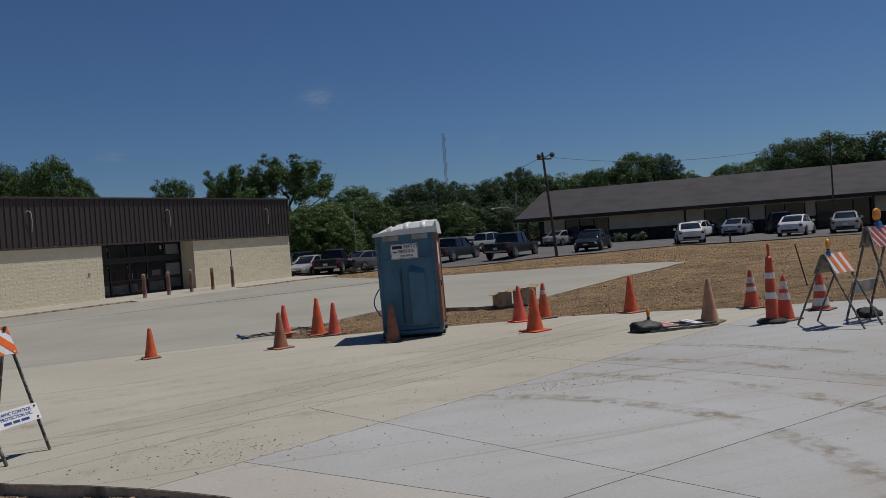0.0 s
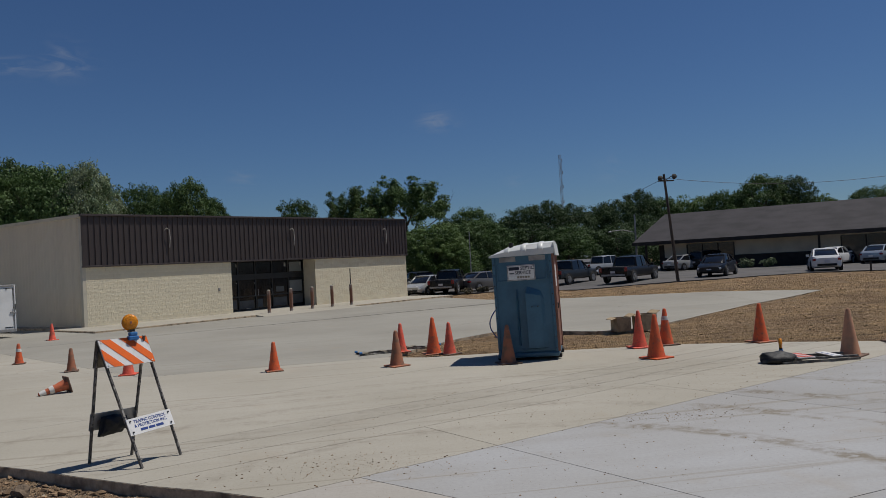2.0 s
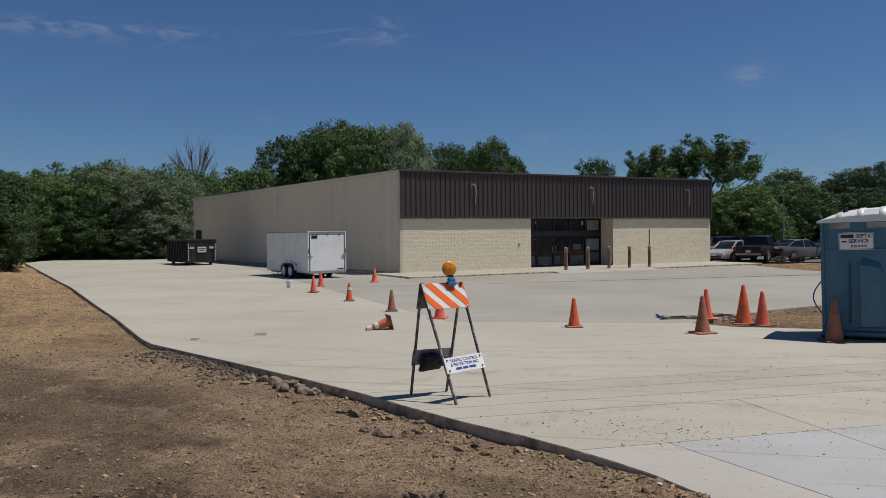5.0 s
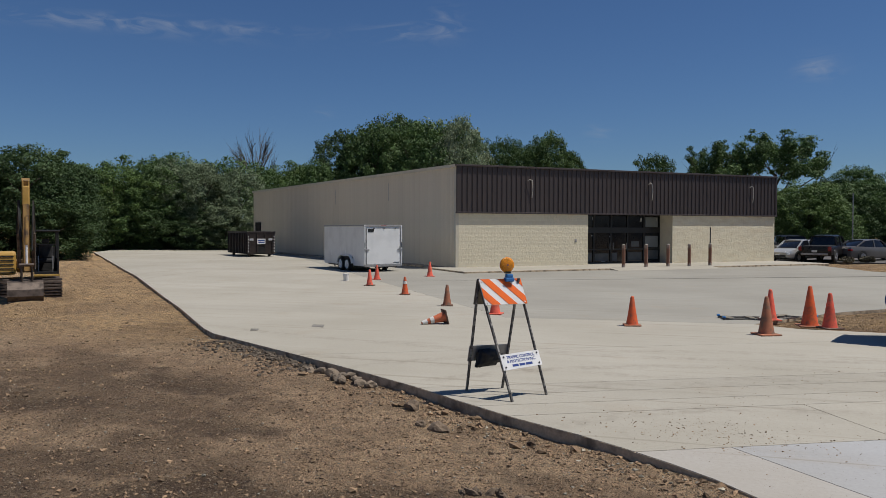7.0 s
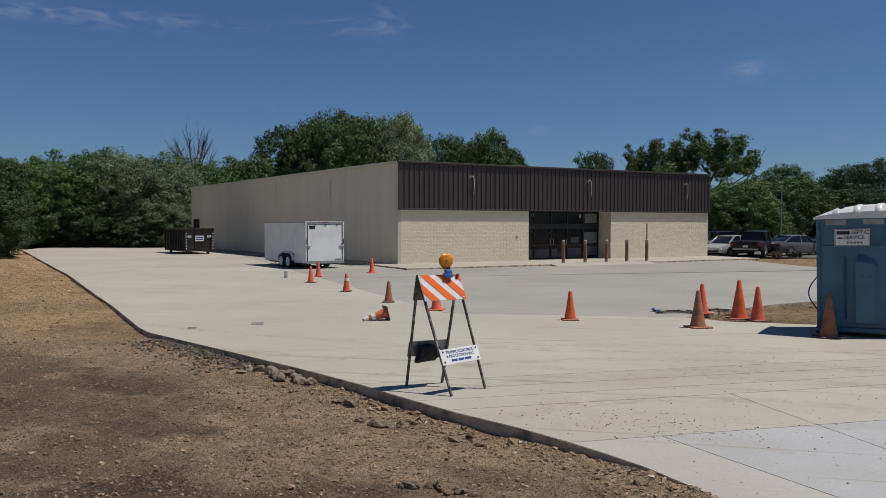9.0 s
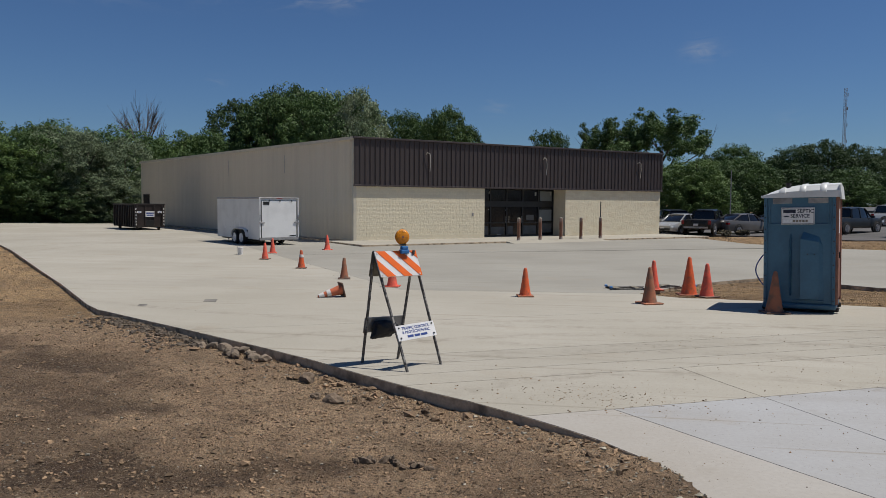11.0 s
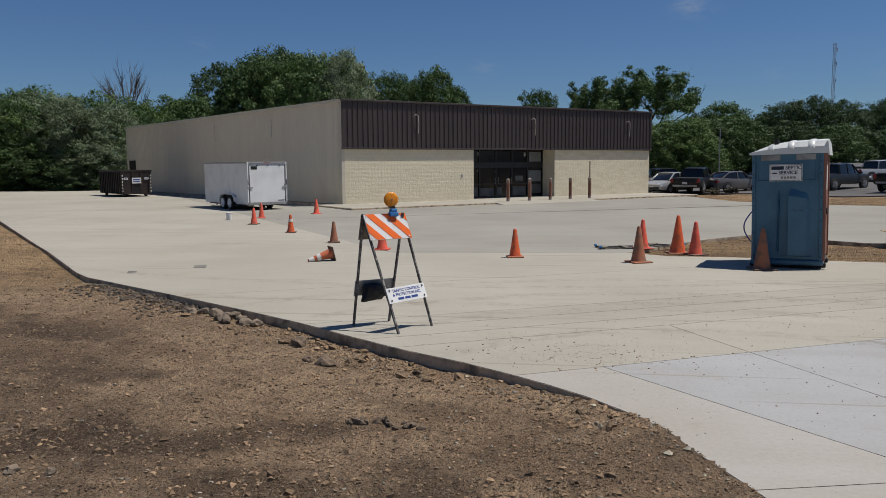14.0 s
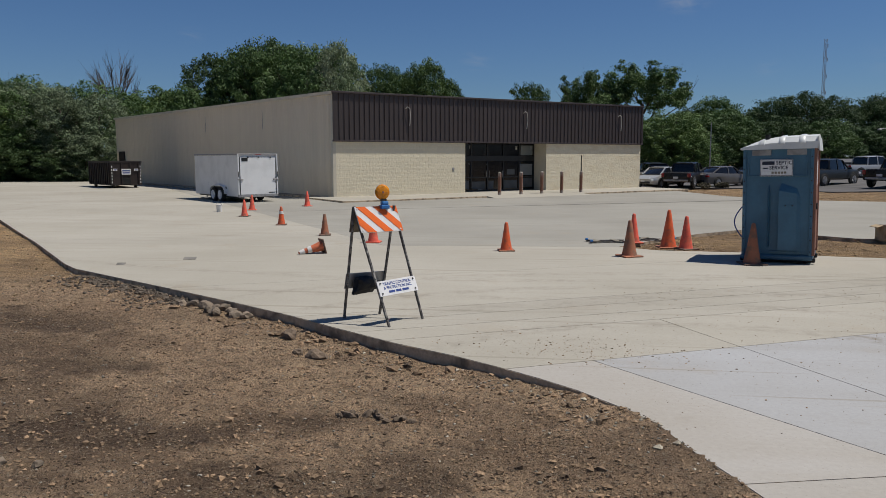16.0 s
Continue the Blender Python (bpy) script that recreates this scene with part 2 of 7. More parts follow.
def grimy_vinyl(name, colour, *args, **kw):
    """Traffic-cone vinyl with brown grime and scuffs in patches."""
    m = material(name, colour, *args, **kw)
    n, l = m.node_tree.nodes, m.node_tree.links
    b = n["Principled BSDF"]
    link = b.inputs["Base Color"].links[0]
    src = link.from_socket
    l.remove(link)
    tc = n.new("ShaderNodeTexCoord")
    info = n.new("ShaderNodeObjectInfo")
    shift = n.new("ShaderNodeVectorMath")
    l.new(tc.outputs["Object"], shift.inputs[0])
    l.new(info.outputs["Location"], shift.inputs[1])
    v = shift.outputs["Vector"]
    c = mix_colour(n, l, noise_value(n, l, v, 5.0, 0.50, 0.68, 6.0, to=(0.0, 0.7), rough=0.7), src, (0.22, 0.105, 0.06))
    c = mix_colour(n, l, noise_value(n, l, v, 26.0, 0.60, 0.68, 4.0, to=(0.0, 0.7)), c, (0.12, 0.07, 0.045))
    l.new(c, b.inputs["Base Color"])
    return m


TRACKS = ((1.8, 6.3, 3.85, 0.22), (1.8, 6.3, 5.35, 0.24), (1.8, 6.3, 6.75, 0.22), (1.8, 6.3, 8.3, 0.2), (-2.0, 34.0, 20.5, 0.2), (-2.0, 34.0, 22.2, 0.2))


def concrete_material(name, light, dark, tracks=0.3):
    """Broomed concrete with dust stains, damp clouds and curved tyre tracks."""
    m = bpy.data.materials.new(name)
    m.use_nodes = True
    n, l = m.node_tree.nodes, m.node_tree.links
    b = n["Principled BSDF"]
    b.inputs["Roughness"].default_value = 0.88
    b.inputs["Specular IOR Level"].default_value = 0.3
    tc = n.new("ShaderNodeTexCoord")
    v = tc.outputs["Object"]
    streak = n.new("ShaderNodeMapping")
    streak.inputs["Rotation"].default_value = (0, 0, radians(-25.8))
    streak.inputs["Scale"].default_value = (0.25, 3.0, 1.0)
    l.new(v, streak.inputs["Vector"])
    sv = streak.outputs["Vector"]
    c = mix_colour(n, l, noise_value(n, l, v, 0.22, 0.38, 0.66), light, dark)
    c = mix_colour(n, l, noise_value(n, l, sv, 0.8, 0.45, 0.75, to=(0.0, 0.55)), c, dark)
    c = mix_colour(n, l, noise_value(n, l, v, 0.7, 0.60, 0.78, to=(0.0, 0.45)), c, (0.30, 0.245, 0.175))
    c = mix_colour(n, l, noise_value(n, l, v, 2.2, 0.62, 0.80, to=(0.0, 0.35)), c, (0.23, 0.20, 0.155))
    sep = n.new("ShaderNodeSeparateXYZ")
    l.new(v, sep.inputs["Vector"])
    for cx, cy, r, w in TRACKS:
        d = n.new("ShaderNodeVectorMath")
        d.operation = "DISTANCE"
        l.new(v, d.inputs[0])
        d.inputs[1].default_value = (cx, cy, 0)
        off = n.new("ShaderNodeMath")
        off.operation = "SUBTRACT"
        l.new(d.outputs["Value"], off.inputs[0])
        off.inputs[1].default_value = r
        ab = n.new("ShaderNodeMath")
        ab.operation = "ABSOLUTE"
        l.new(off.outputs["Value"], ab.inputs[0])
        k = n.new("ShaderNodeMapRange")
        for key, val in zip(("From Min", "From Max", "To Min", "To Max"), (w, w * 0.5, 0.0, 1.0)):
            k.inputs[key].default_value = val
        l.new(ab.outputs["Value"], k.inputs["Value"])
        mul = n.new("ShaderNodeMath")
        mul.operation = "MULTIPLY"
        l.new(k.outputs["Result"], mul.inputs[0])
        l.new(noise_value(n, l, v, 1.6, 0.38, 0.62, to=(0.0, tracks)), mul.inputs[1])
        tread = n.new("ShaderNodeMath")
        tread.operation = "MULTIPLY"
        l.new(mul.outputs["Value"], tread.inputs[0])
        l.new(noise_value(n, l, v, 7.0, 0.42, 0.56, 3.0, to=(0.25, 1.3)), tread.inputs[1])
        c = mix_colour(n, l, tread.outputs["Value"], c, (0.20, 0.174, 0.137))
    thin = n.new("ShaderNodeMapping")
    thin.inputs["Rotation"].default_value = (0, 0, radians(-25.8))
    thin.inputs["Scale"].default_value = (0.10, 5.0, 1.0)
    l.new(v, thin.inputs["Vector"])
    c = mix_colour(n, l, noise_value(n, l, thin.outputs["Vector"], 1.1, 0.60, 0.66, 3.0, to=(0.0, 0.45)), c, (0.22, 0.19, 0.145))
    c = mix_colour(n, l, noise_value(n, l, v, 5.0, 0.58, 0.72, 8.0, to=(0.0, 0.3), rough=0.75), c, light)
    c = mix_colour(n, l, noise_value(n, l, v, 13.0, 0.66, 0.72, 6.0, to=(0.0, 0.5), rough=0.7), c, (0.19, 0.165, 0.13))
    c = mix_colour(n, l, noise_value(n, l, v, 60.0, 0.66, 0.72, 2.0, to=(0.0, 0.6)), c, (0.17, 0.15, 0.122))
    fine = n.new("ShaderNodeHueSaturation")
    l.new(c, fine.inputs["Color"])
    obj = n.new("ShaderNodeObjectInfo")
    spread = n.new("ShaderNodeMapRange")
    spread.inputs["To Min"].default_value, spread.inputs["To Max"].default_value = 0.955, 1.03
    l.new(obj.outputs["Random"], spread.inputs["Value"])
    mul = n.new("ShaderNodeMath")
    mul.operation = "MULTIPLY"
    l.new(spread.outputs["Result"], mul.inputs[0])
    l.new(noise_value(n, l, v, 22.0, 0.25, 0.75, 4.0, to=(0.94, 1.06)), mul.inputs[1])
    l.new(mul.outputs["Value"], fine.inputs["Value"])
    l.new(fine.outputs["Color"], b.inputs["Base Color"])
    bp = n.new("ShaderNodeBump")
    bp.inputs["Strength"].default_value, bp.inputs["Distance"].default_value = 0.25, 0.006
    l.new(noise_value(n, l, sv, 30.0, 0.2, 0.8, 4.0), bp.inputs["Height"])
    l.new(bp.outputs["Normal"], b.inputs["Normal"])
    return m


M = {
    "concrete": concrete_material("concrete", (0.376, 0.349, 0.293), (0.318, 0.293, 0.239)),
    "white_concrete": concrete_material("white_concrete", (0.350, 0.349, 0.347), (0.294, 0.284, 0.266), 0.85),
    "dusty_concrete": concrete_material("dusty_concrete", (0.389, 0.370, 0.342), (0.322, 0.294, 0.252), 0.5),
    "concrete_lot": concrete_material("concrete_lot", (0.299, 0.284, 0.244), (0.249, 0.234, 0.199)),
    "dark_ink": material("dark_ink", (0.012, 0.016, 0.035), 0.6, vary=0.05, bump=0),
    "slab_side": material("slab_side", (0.490, 0.385, 0.266), 0.95, vary=0.3, scale=4, grain=30, bump=0.4),
    "dirt": soil_material(),
    "clod": material("clod", (0.262, 0.172, 0.099), 0.98, vary=0.3, scale=3, grain=25, bump=0.6, island=0.35),
    "rubble": material("rubble_stone", (0.144, 0.111, 0.079), 0.95, vary=0.25, scale=4, grain=30, bump=0.6, island=0.35, spread=0.3),
    "dark_clod": material("dark_clod", (0.147, 0.106, 0.071), 0.98, vary=0.3, scale=4, grain=30, bump=0.7, spread=0.2),
    "dark_patch": material("dark_patch", (0.20, 0.185, 0.16), 0.95, vary=0.2, scale=3, grain=30, bump=0.2),
    "tan_clod": material("tan_clod", (0.312, 0.215, 0.113), 0.98, vary=0.25, scale=3, grain=25, bump=0.5, island=0.18),
    "pale_stone": material("pale_stone", (0.328, 0.289, 0.218), 0.9, vary=0.25, scale=5, grain=40, bump=0.3, island=0.35),
    "asphalt": material("asphalt", (0.099, 0.091, 0.085), 0.9, vary=0.15, scale=0.4, grain=30, bump=0.2, colour2=(0.070, 0.066, 0.062)),
    "grass": material("grass", (0.070, 0.101, 0.031), 0.95, vary=0.3, scale=0.5, grain=8, bump=0.6, colour2=(0.109, 0.101, 0.047)),
    "block": material("split_face_block", (0.71, 0.64, 0.475), 0.92, vary=0.12, scale=2.0, grain=9, bump=0.55, spread=0.03, island=0.03, stretch=(0.6, 0.6, 1.8), colour2=(0.66, 0.575, 0.41)),
    "fascia": material("brown_metal_panel", (0.050, 0.037, 0.034), 0.5, vary=0.06, scale=0.8, grain=30, bump=0.02, spread=0.05, metal=0.0),
    "siding": material("tan_metal_siding", (0.66, 0.580, 0.440), 0.42, vary=0.04, scale=0.4, grain=10, bump=0.03, spread=0.03),
    "trim": material("tan_trim", (0.58, 0.53, 0.42), 0.5, vary=0.05, scale=2, grain=30, bump=0.02),
    "roof_flat": material("roof_membrane", (0.4, 0.4, 0.38), 0.8),
    "black_metal": material("black_metal", (0.012, 0.012, 0.012), 0.4, vary=0.2, bump=0.05),
    "paper": material("taped_paper", (0.36, 0.36, 0.35), 0.7, vary=0.15, scale=4),
    # tones of the reflections painted onto the shop glass
    "dim_reflection": material("dim_reflection", (0.085, 0.09, 0.09), 0.5, vary=0.2, scale=1.5),
    "pale_reflection": material("pale_reflection", (0.15, 0.165, 0.17), 0.4, vary=0.2, scale=1.2),
    "glass_dark": material("dark_glass", (0.008, 0.009, 0.011), 0.08, vary=0.1, bump=0),
    "rust": material("rusty_steel", (0.19, 0.085, 0.05), 0.8, vary=0.3, scale=3, grain=40, bump=0.3, colour2=(0.36, 0.31, 0.27), patch=(0.48, 0.6), stretch=(1, 1, 0.6)),
    "grey_metal": material("galvanised", (0.36, 0.35, 0.34), 0.5, metal=0.6, vary=0.15, scale=6, grain=60, bump=0.05),
    "mast_steel": material("mast_steel", (0.16, 0.18, 0.21), 0.6, vary=0.1, bump=0),
    "shed_metal": material("grey_shed_metal", (0.100, 0.100, 0.102), 0.6, vary=0.1, scale=1.0, grain=20, bump=0.03),
    "leg_metal": material("weathered_angle_steel", (0.10, 0.092, 0.085), 0.6, metal=0.4, vary=0.3, scale=9, grain=80, bump=0.1, colour2=(0.26, 0.245, 0.22), patch=(0.5, 0.6)),
    "orange": grimy_vinyl("orange_vinyl", (0.686, 0.110, 0.026), 0.5, vary=0.12, scale=5, grain=50, bump=0.06, spread=0.1, colour2=(0.546, 0.092, 0.026)),
    "orange_worn": material("worn_orange_vinyl", (0.52, 0.12, 0.045), 0.65, vary=0.2, scale=7, grain=50, bump=0.1, colour2=(0.34, 0.11, 0.055)),
    "red_orange": grimy_vinyl("red_orange_vinyl", (0.60, 0.078, 0.030), 0.5, vary=0.12, scale=5, grain=50, bump=0.06, spread=0.08, colour2=(0.50, 0.07, 0.03)),
    "orange_dusty": material("dusty_orange_vinyl", (0.46, 0.225, 0.130), 0.75, vary=0.2, scale=6, grain=50, bump=0.12, colour2=(0.36, 0.20, 0.125)),
    "orange_faded": grimy_vinyl("sun_bleached_orange", (0.792, 0.119, 0.066), 0.55, vary=0.1, scale=5, grain=50, bump=0.06, spread=0.08),
    "orange_dirty": material("dirty_orange_vinyl", (0.370, 0.132, 0.066), 0.75, vary=0.25, scale=6, grain=50, bump=0.15, spread=0.15, colour2=(0.176, 0.106, 0.070)),
    "rubber": material("black_rubber", (0.025, 0.024, 0.023), 0.85, vary=0.3, scale=6, bump=0.15),
    "dusty_rubber": material("dusty_base", (0.176, 0.106, 0.075), 0.9, vary=0.3, scale=6, bump=0.15),
    "white_sheet": material("white_reflective_sheet", (0.704, 0.695, 0.678), 0.45, vary=0.06, scale=8, bump=0.02),
    "dirty_white": material("scuffed_white_sheet", (0.62, 0.60, 0.56), 0.5, vary=0.15, scale=9, grain=40, bump=0.03, colour2=(0.40, 0.36, 0.31), patch=(0.5, 0.66)),
    "orange_sheet": material("orange_reflective_sheet", (0.810, 0.141, 0.013), 0.4, vary=0.06, scale=8, bump=0.02),
    "faded_orange": material("faded_orange_sheet", (0.686, 0.176, 0.044), 0.5, vary=0.1, scale=8, bump=0.02),
    "red_sheet": material("red_faded_sheet", (0.546, 0.088, 0.053), 0.5, vary=0.1, scale=8, bump=0.02),
    "panel_back": material("panel_back", (0.22, 0.19, 0.14), 0.8, vary=0.2, scale=6, bump=0.1),
    "amber": material("amber_lens", (0.748, 0.264, 0.009), 0.2, vary=0.15, scale=20, grain=90, bump=0.4),
    "blue_plastic": material("blue_plastic", (0.04, 0.20, 0.50), 0.4, vary=0.1, bump=0.03),
    "black_plastic": material("black_bag_film", (0.011, 0.011, 0.012), 0.6, vary=0.3, scale=12, grain=30, bump=0.5),
    "blue_ink": material("blue_ink", (0.02, 0.05, 0.22), 0.6, vary=0.05, bump=0),
    "potty": material("blue_polyethylene", (0.045, 0.13, 0.20), 0.45, vary=0.12, scale=1.5, grain=20, bump=0.06, colour2=(0.035, 0.10, 0.155)),
    "potty_white": material("white_polyethylene", (0.624, 0.632, 0.608), 0.4, vary=0.05, scale=3, bump=0.05),
    "potty_door": material("brown_door", (0.23, 0.10, 0.065), 0.55, vary=0.15, scale=3, bump=0.08),
    "trailer_white": material("white_trailer_skin", (0.730, 0.730, 0.713), 0.35, vary=0.05, scale=1.5, grain=20, bump=0.02, colour2=(0.651, 0.651, 0.634)),
    "ghost": material("removed_lettering", (0.78, 0.78, 0.77), 0.5, vary=0.03, bump=0),
    "dumpster": material("dark_brown_paint", (0.020, 0.012, 0.010), 0.55, vary=0.25, scale=3, grain=30, bump=0.15),
    "shingle": material("dark_shingles", (0.023, 0.019, 0.022), 0.9, vary=0.2, scale=0.6, grain=12, bump=0.4, colour2=(0.018, 0.016, 0.017)),
    "stucco": material("beige_stucco", (0.621, 0.540, 0.419), 0.9, vary=0.08, scale=0.6, grain=30, bump=0.2),
    "dark_wood": material("dark_brown_boards", (0.022, 0.016, 0.013), 0.7, vary=0.2, scale=2, bump=0.1),
    "pole_wood": material("weathered_pole", (0.080, 0.066, 0.055), 0.9, vary=0.25, scale=4, grain=40, bump=0.3, stretch=(4, 4, 0.4)),
    "cable_pale": material("pale_cable", (0.55, 0.52, 0.46), 0.6, vary=0.1, bump=0),
    "cable": material("cable", (0.02, 0.02, 0.02), 0.7, bump=0),
    "bark": material("bark", (0.085, 0.065, 0.05), 0.95, vary=0.3, scale=2, grain=15, bump=0.6),
    "dead_bark": material("dead_bark", (0.110, 0.096, 0.085), 0.95, vary=0.3, scale=2, grain=15, bump=0.4),
    "leaf": leaf_material("leaf_green", (0.078, 0.130, 0.040), (0.046, 0.087, 0.029)),
    "leaf_light": leaf_material("leaf_light_green", (0.103, 0.160, 0.045), (0.065, 0.117, 0.034)),
    "leaf_silver": leaf_material("leaf_silver_green", (0.255, 0.308, 0.186), (0.111, 0.169, 0.076)),
    "leaf_grey": leaf_material("leaf_grey_green", (0.151, 0.190, 0.107), (0.090, 0.129, 0.065)),
    "leaf_dark": leaf_material("leaf_dark_green", (0.058, 0.096, 0.035), (0.038, 0.070, 0.025)),
    "boom_paint": material("worn_boom_paint", (0.30, 0.18, 0.055), 0.5, vary=0.2, scale=4, grain=30, bump=0.08, colour2=(0.10, 0.062, 0.032)),
    "yellow": material("yellow_machine_paint", (0.46, 0.28, 0.07), 0.45, vary=0.15, scale=3, grain=30, bump=0.06, colour2=(0.40, 0.24, 0.05)),
    "steel_worn": material("worn_steel", (0.13, 0.10, 0.08), 0.6, metal=0.5, vary=0.3, scale=5, grain=40, bump=0.2),
    "card": material("brown_crate", (0.405, 0.300, 0.180), 0.85, vary=0.2, scale=4, grain=20, bump=0.2),
    "tyre": material("tyre", (0.018, 0.018, 0.018), 0.85, vary=0.2, bump=0.1),
    "alloy": material("alloy_rim", (0.30, 0.30, 0.31), 0.4, metal=0.5, vary=0.1, bump=0),
    "rim": material("rim", (0.70, 0.70, 0.70), 0.45, metal=0.0, vary=0.1, bump=0),
    "lamp_red": material("tail_lens", (0.210, 0.007, 0.007), 0.2, vary=0.1, bump=0),
    "lamp_clear": material("head_lens", (0.6, 0.62, 0.64), 0.12, vary=0.1, bump=0),
    "plate": material("plate", (0.6, 0.6, 0.62), 0.4, vary=0.05, bump=0),
    "bucket_white": material("white_bucket", (0.7, 0.68, 0.64), 0.5, vary=0.08, bump=0.02),
    "leaf_litter": material("dry_brush", (0.10, 0.085, 0.05), 0.95, vary=0.3, scale=3, bump=0.3),
}


def paint(name, colour, rough=0.22, metal=0.3):
    m = material(name, colour, rough, metal=metal, vary=0.04, scale=1.5, bump=0)
    m.node_tree.nodes["Principled BSDF"].inputs["Coat Weight"].default_value = 0.1
    m.node_tree.nodes["Principled BSDF"].inputs["Specular IOR Level"].default_value = 0.22
    return m


# ---- mesh helpers ----
def box(bm, x0, y0, z0, x1, y1, z1, bevel=0.0):
    r = bmesh.ops.create_cube(bm, size=1.0, matrix=Matrix.LocRotScale(((x0 + x1) / 2, (y0 + y1) / 2, (z0 + z1) / 2), None, (abs(x1 - x0), abs(y1 - y0), abs(z1 - z0))))
    if bevel:
        edges = list({e for v in r["verts"] for e in v.link_edges})
        bmesh.ops.bevel(bm, geom=edges, offset=bevel, segments=2, affect="EDGES", profile=0.5)
    return r["verts"]


def rod(bm, a, b, r0, r1=None, seg=8):
    a, b = Vector(a), Vector(b)
    d = b - a
    m = Matrix.Translation((a + b) / 2) @ d.to_track_quat("Z", "Y").to_matrix().to_4x4()
    return bmesh.ops.create_cone(bm, cap_ends=True, segments=seg, radius1=r0, radius2=r0 if r1 is None else r1, depth=d.length, matrix=m)["verts"]


def bar(bm, a, b, w, t):
    """A flat bar from a to b, w wide and t thick."""
    a, b = Vector(a), Vector(b)
    d = b - a
    m = Matrix.Translation((a + b) / 2) @ d.to_track_quat("Z", "Y").to_matrix().to_4x4() @ Matrix.Diagonal((w, t, d.length, 1))
    return bmesh.ops.create_cube(bm, size=1.0, matrix=m)["verts"]


def lathe(bm, profile, seg=20, m=Matrix()):
    """Turn (radius, height) pairs round z."""
    rings = []
    for r, z in profile:
        rings.append([bm.verts.new(m @ Vector((r * math.cos(2 * math.pi * k / seg), r * math.sin(2 * math.pi * k / seg), z))) for k in range(seg)])
    for p, q in zip(rings, rings[1:]):
        for k in range(seg):
            bm.faces.new((p[k], p[(k + 1) % seg], q[(k + 1) % seg], q[k]))
    bm.faces.new(rings[-1])
    bm.faces.new(rings[0][::-1])


def loft(bm, rings):
    vs = [[bm.verts.new(p) for p in r] for r in rings]
    n = len(vs[0])
    for p, q in zip(vs, vs[1:]):
        for k in range(n):
            bm.faces.new((p[k], p[(k + 1) % n], q[(k + 1) % n], q[k]))
    bm.faces.new(vs[0][::-1])
    bm.faces.new(vs[-1])


def mesh_of(name, bm, mat, smooth=None):
    me = bpy.data.meshes.new(name)
    bmesh.ops.recalc_face_normals(bm, faces=bm.faces[:])
    if smooth is not None:
        for f in bm.faces:
            f.smooth = True
        for e in bm.edges:
            if len(e.link_faces) == 2 and e.calc_face_angle(0) > radians(smooth):
                e.smooth = False
    bm.to_mesh(me)
    bm.free()
    me.materials.append(M[mat] if isinstance(mat, str) else mat)
    return me


def part(name, bm, mat, parent, label="", smooth=None):
    ob = new(name, mesh_of(name, bm, mat, smooth))
    ob.parent = parent
    return tagged(ob, label)


def piece(name, me, parent, m=Matrix()):
    ob = new(name, me)
    ob.parent = parent
    ob.matrix_basis = m
    return ob


def thing(name, m, label, category, group="", kind=""):
    ob = new(name)
    ob.matrix_basis = m
    return tagged(ob, label, category, group, kind)


def solid(name, bm, mat, label, category, group="", kind="", m=Matrix(), smooth=None):
    ob = new(name, mesh_of(name, bm, mat, smooth))
    ob.matrix_basis = m
    return tagged(ob, label, category, group, kind)


def lettering(name, text, size, mat, parent, m, label=""):
    cu = bpy.data.curves.new(name, "FONT")
    cu.body, cu.size, cu.align_x, cu.align_y, cu.extrude, cu.offset = text, size, "CENTER", "CENTER", 0.0005, size * 0.022
    tmp = new("lettering_tmp", cu)
    bpy.context.view_layer.update()
    me = bpy.data.meshes.new_from_object(tmp.evaluated_get(bpy.context.evaluated_depsgraph_get()))
    bpy.data.objects.remove(tmp)
    me.materials.clear()
    me.materials.append(M[mat])
    ob = new(name, me)
    ob.parent = parent
    ob.matrix_basis = m
    return tagged(ob, label)


def smooth_step(a, b, x):
    u = min(1.0, max(0.0, (x - a) / (b - a)))
    return u * u * (3 - 2 * u)


def gz(x, y):
    """Height of the paved ground."""
    return 0.004 * max(0.0, -x - 12) + 0.45 * smooth_step(10, 28, x) * smooth_step(26, 44, y + 0.45 * x - 6)


def on(x, y, rz=0.0, dz=0.0):
    return pose(x, y, gz(x, y) + dz, 0, 0, rz)


# ---- ground ----
SLAB = [(1.35, 4.9), (1.19, 5.32), (1.01, 5.76), (0.84, 6.31), (0.6, 6.67), (0.24, 7.13), (-0.13, 7.49), (-0.55, 7.85), (-1.08, 8.26), (-1.81, 8.73),
        (-2.69, 9.41), (-3.49, 10.07), (-4.65, 10.9), (-6.38, 12.07), (-8.02, 13.15), (-9.25, 13.97), (-9.9, 14.6), (-13.0, 18.1), (-15.6, 20.9), (-23.0, 29.0), (-26.5, 32.6), (-47.0, 54.0),
        (-62.0, 84.0), (-20.0, 96.0), (7.4, 56.0), (8.7, 50.8), (10.1, 44.6), (13.5, 40.0), (19.4, 35.2), (22.5, 31.1), (16.9, 27.8), (11.3, 23.0),
        (9.6, 21.5), (8.2, 21.7), (5.9, 24.0), (4.29, 22.5), (2.83, 20.65), (1.74, 19.0), (2.6, 18.4), (4.4, 18.2), (6.2, 17.7), (8.85, 17.2), (10.7, 16.3), (12.3, 15.3),
        (15.7, 13.95), (24.0, 10.6), (45.0, 2.0), (45.0, -14.0), (9.0, -6.0), (3.2, 1.0), (1.7, 3.6)]
A_DIR, N_DIR = Vector((0.9, 0.436, 0)).normalized(), Vector((-0.436, 0.9, 0)).normalized()


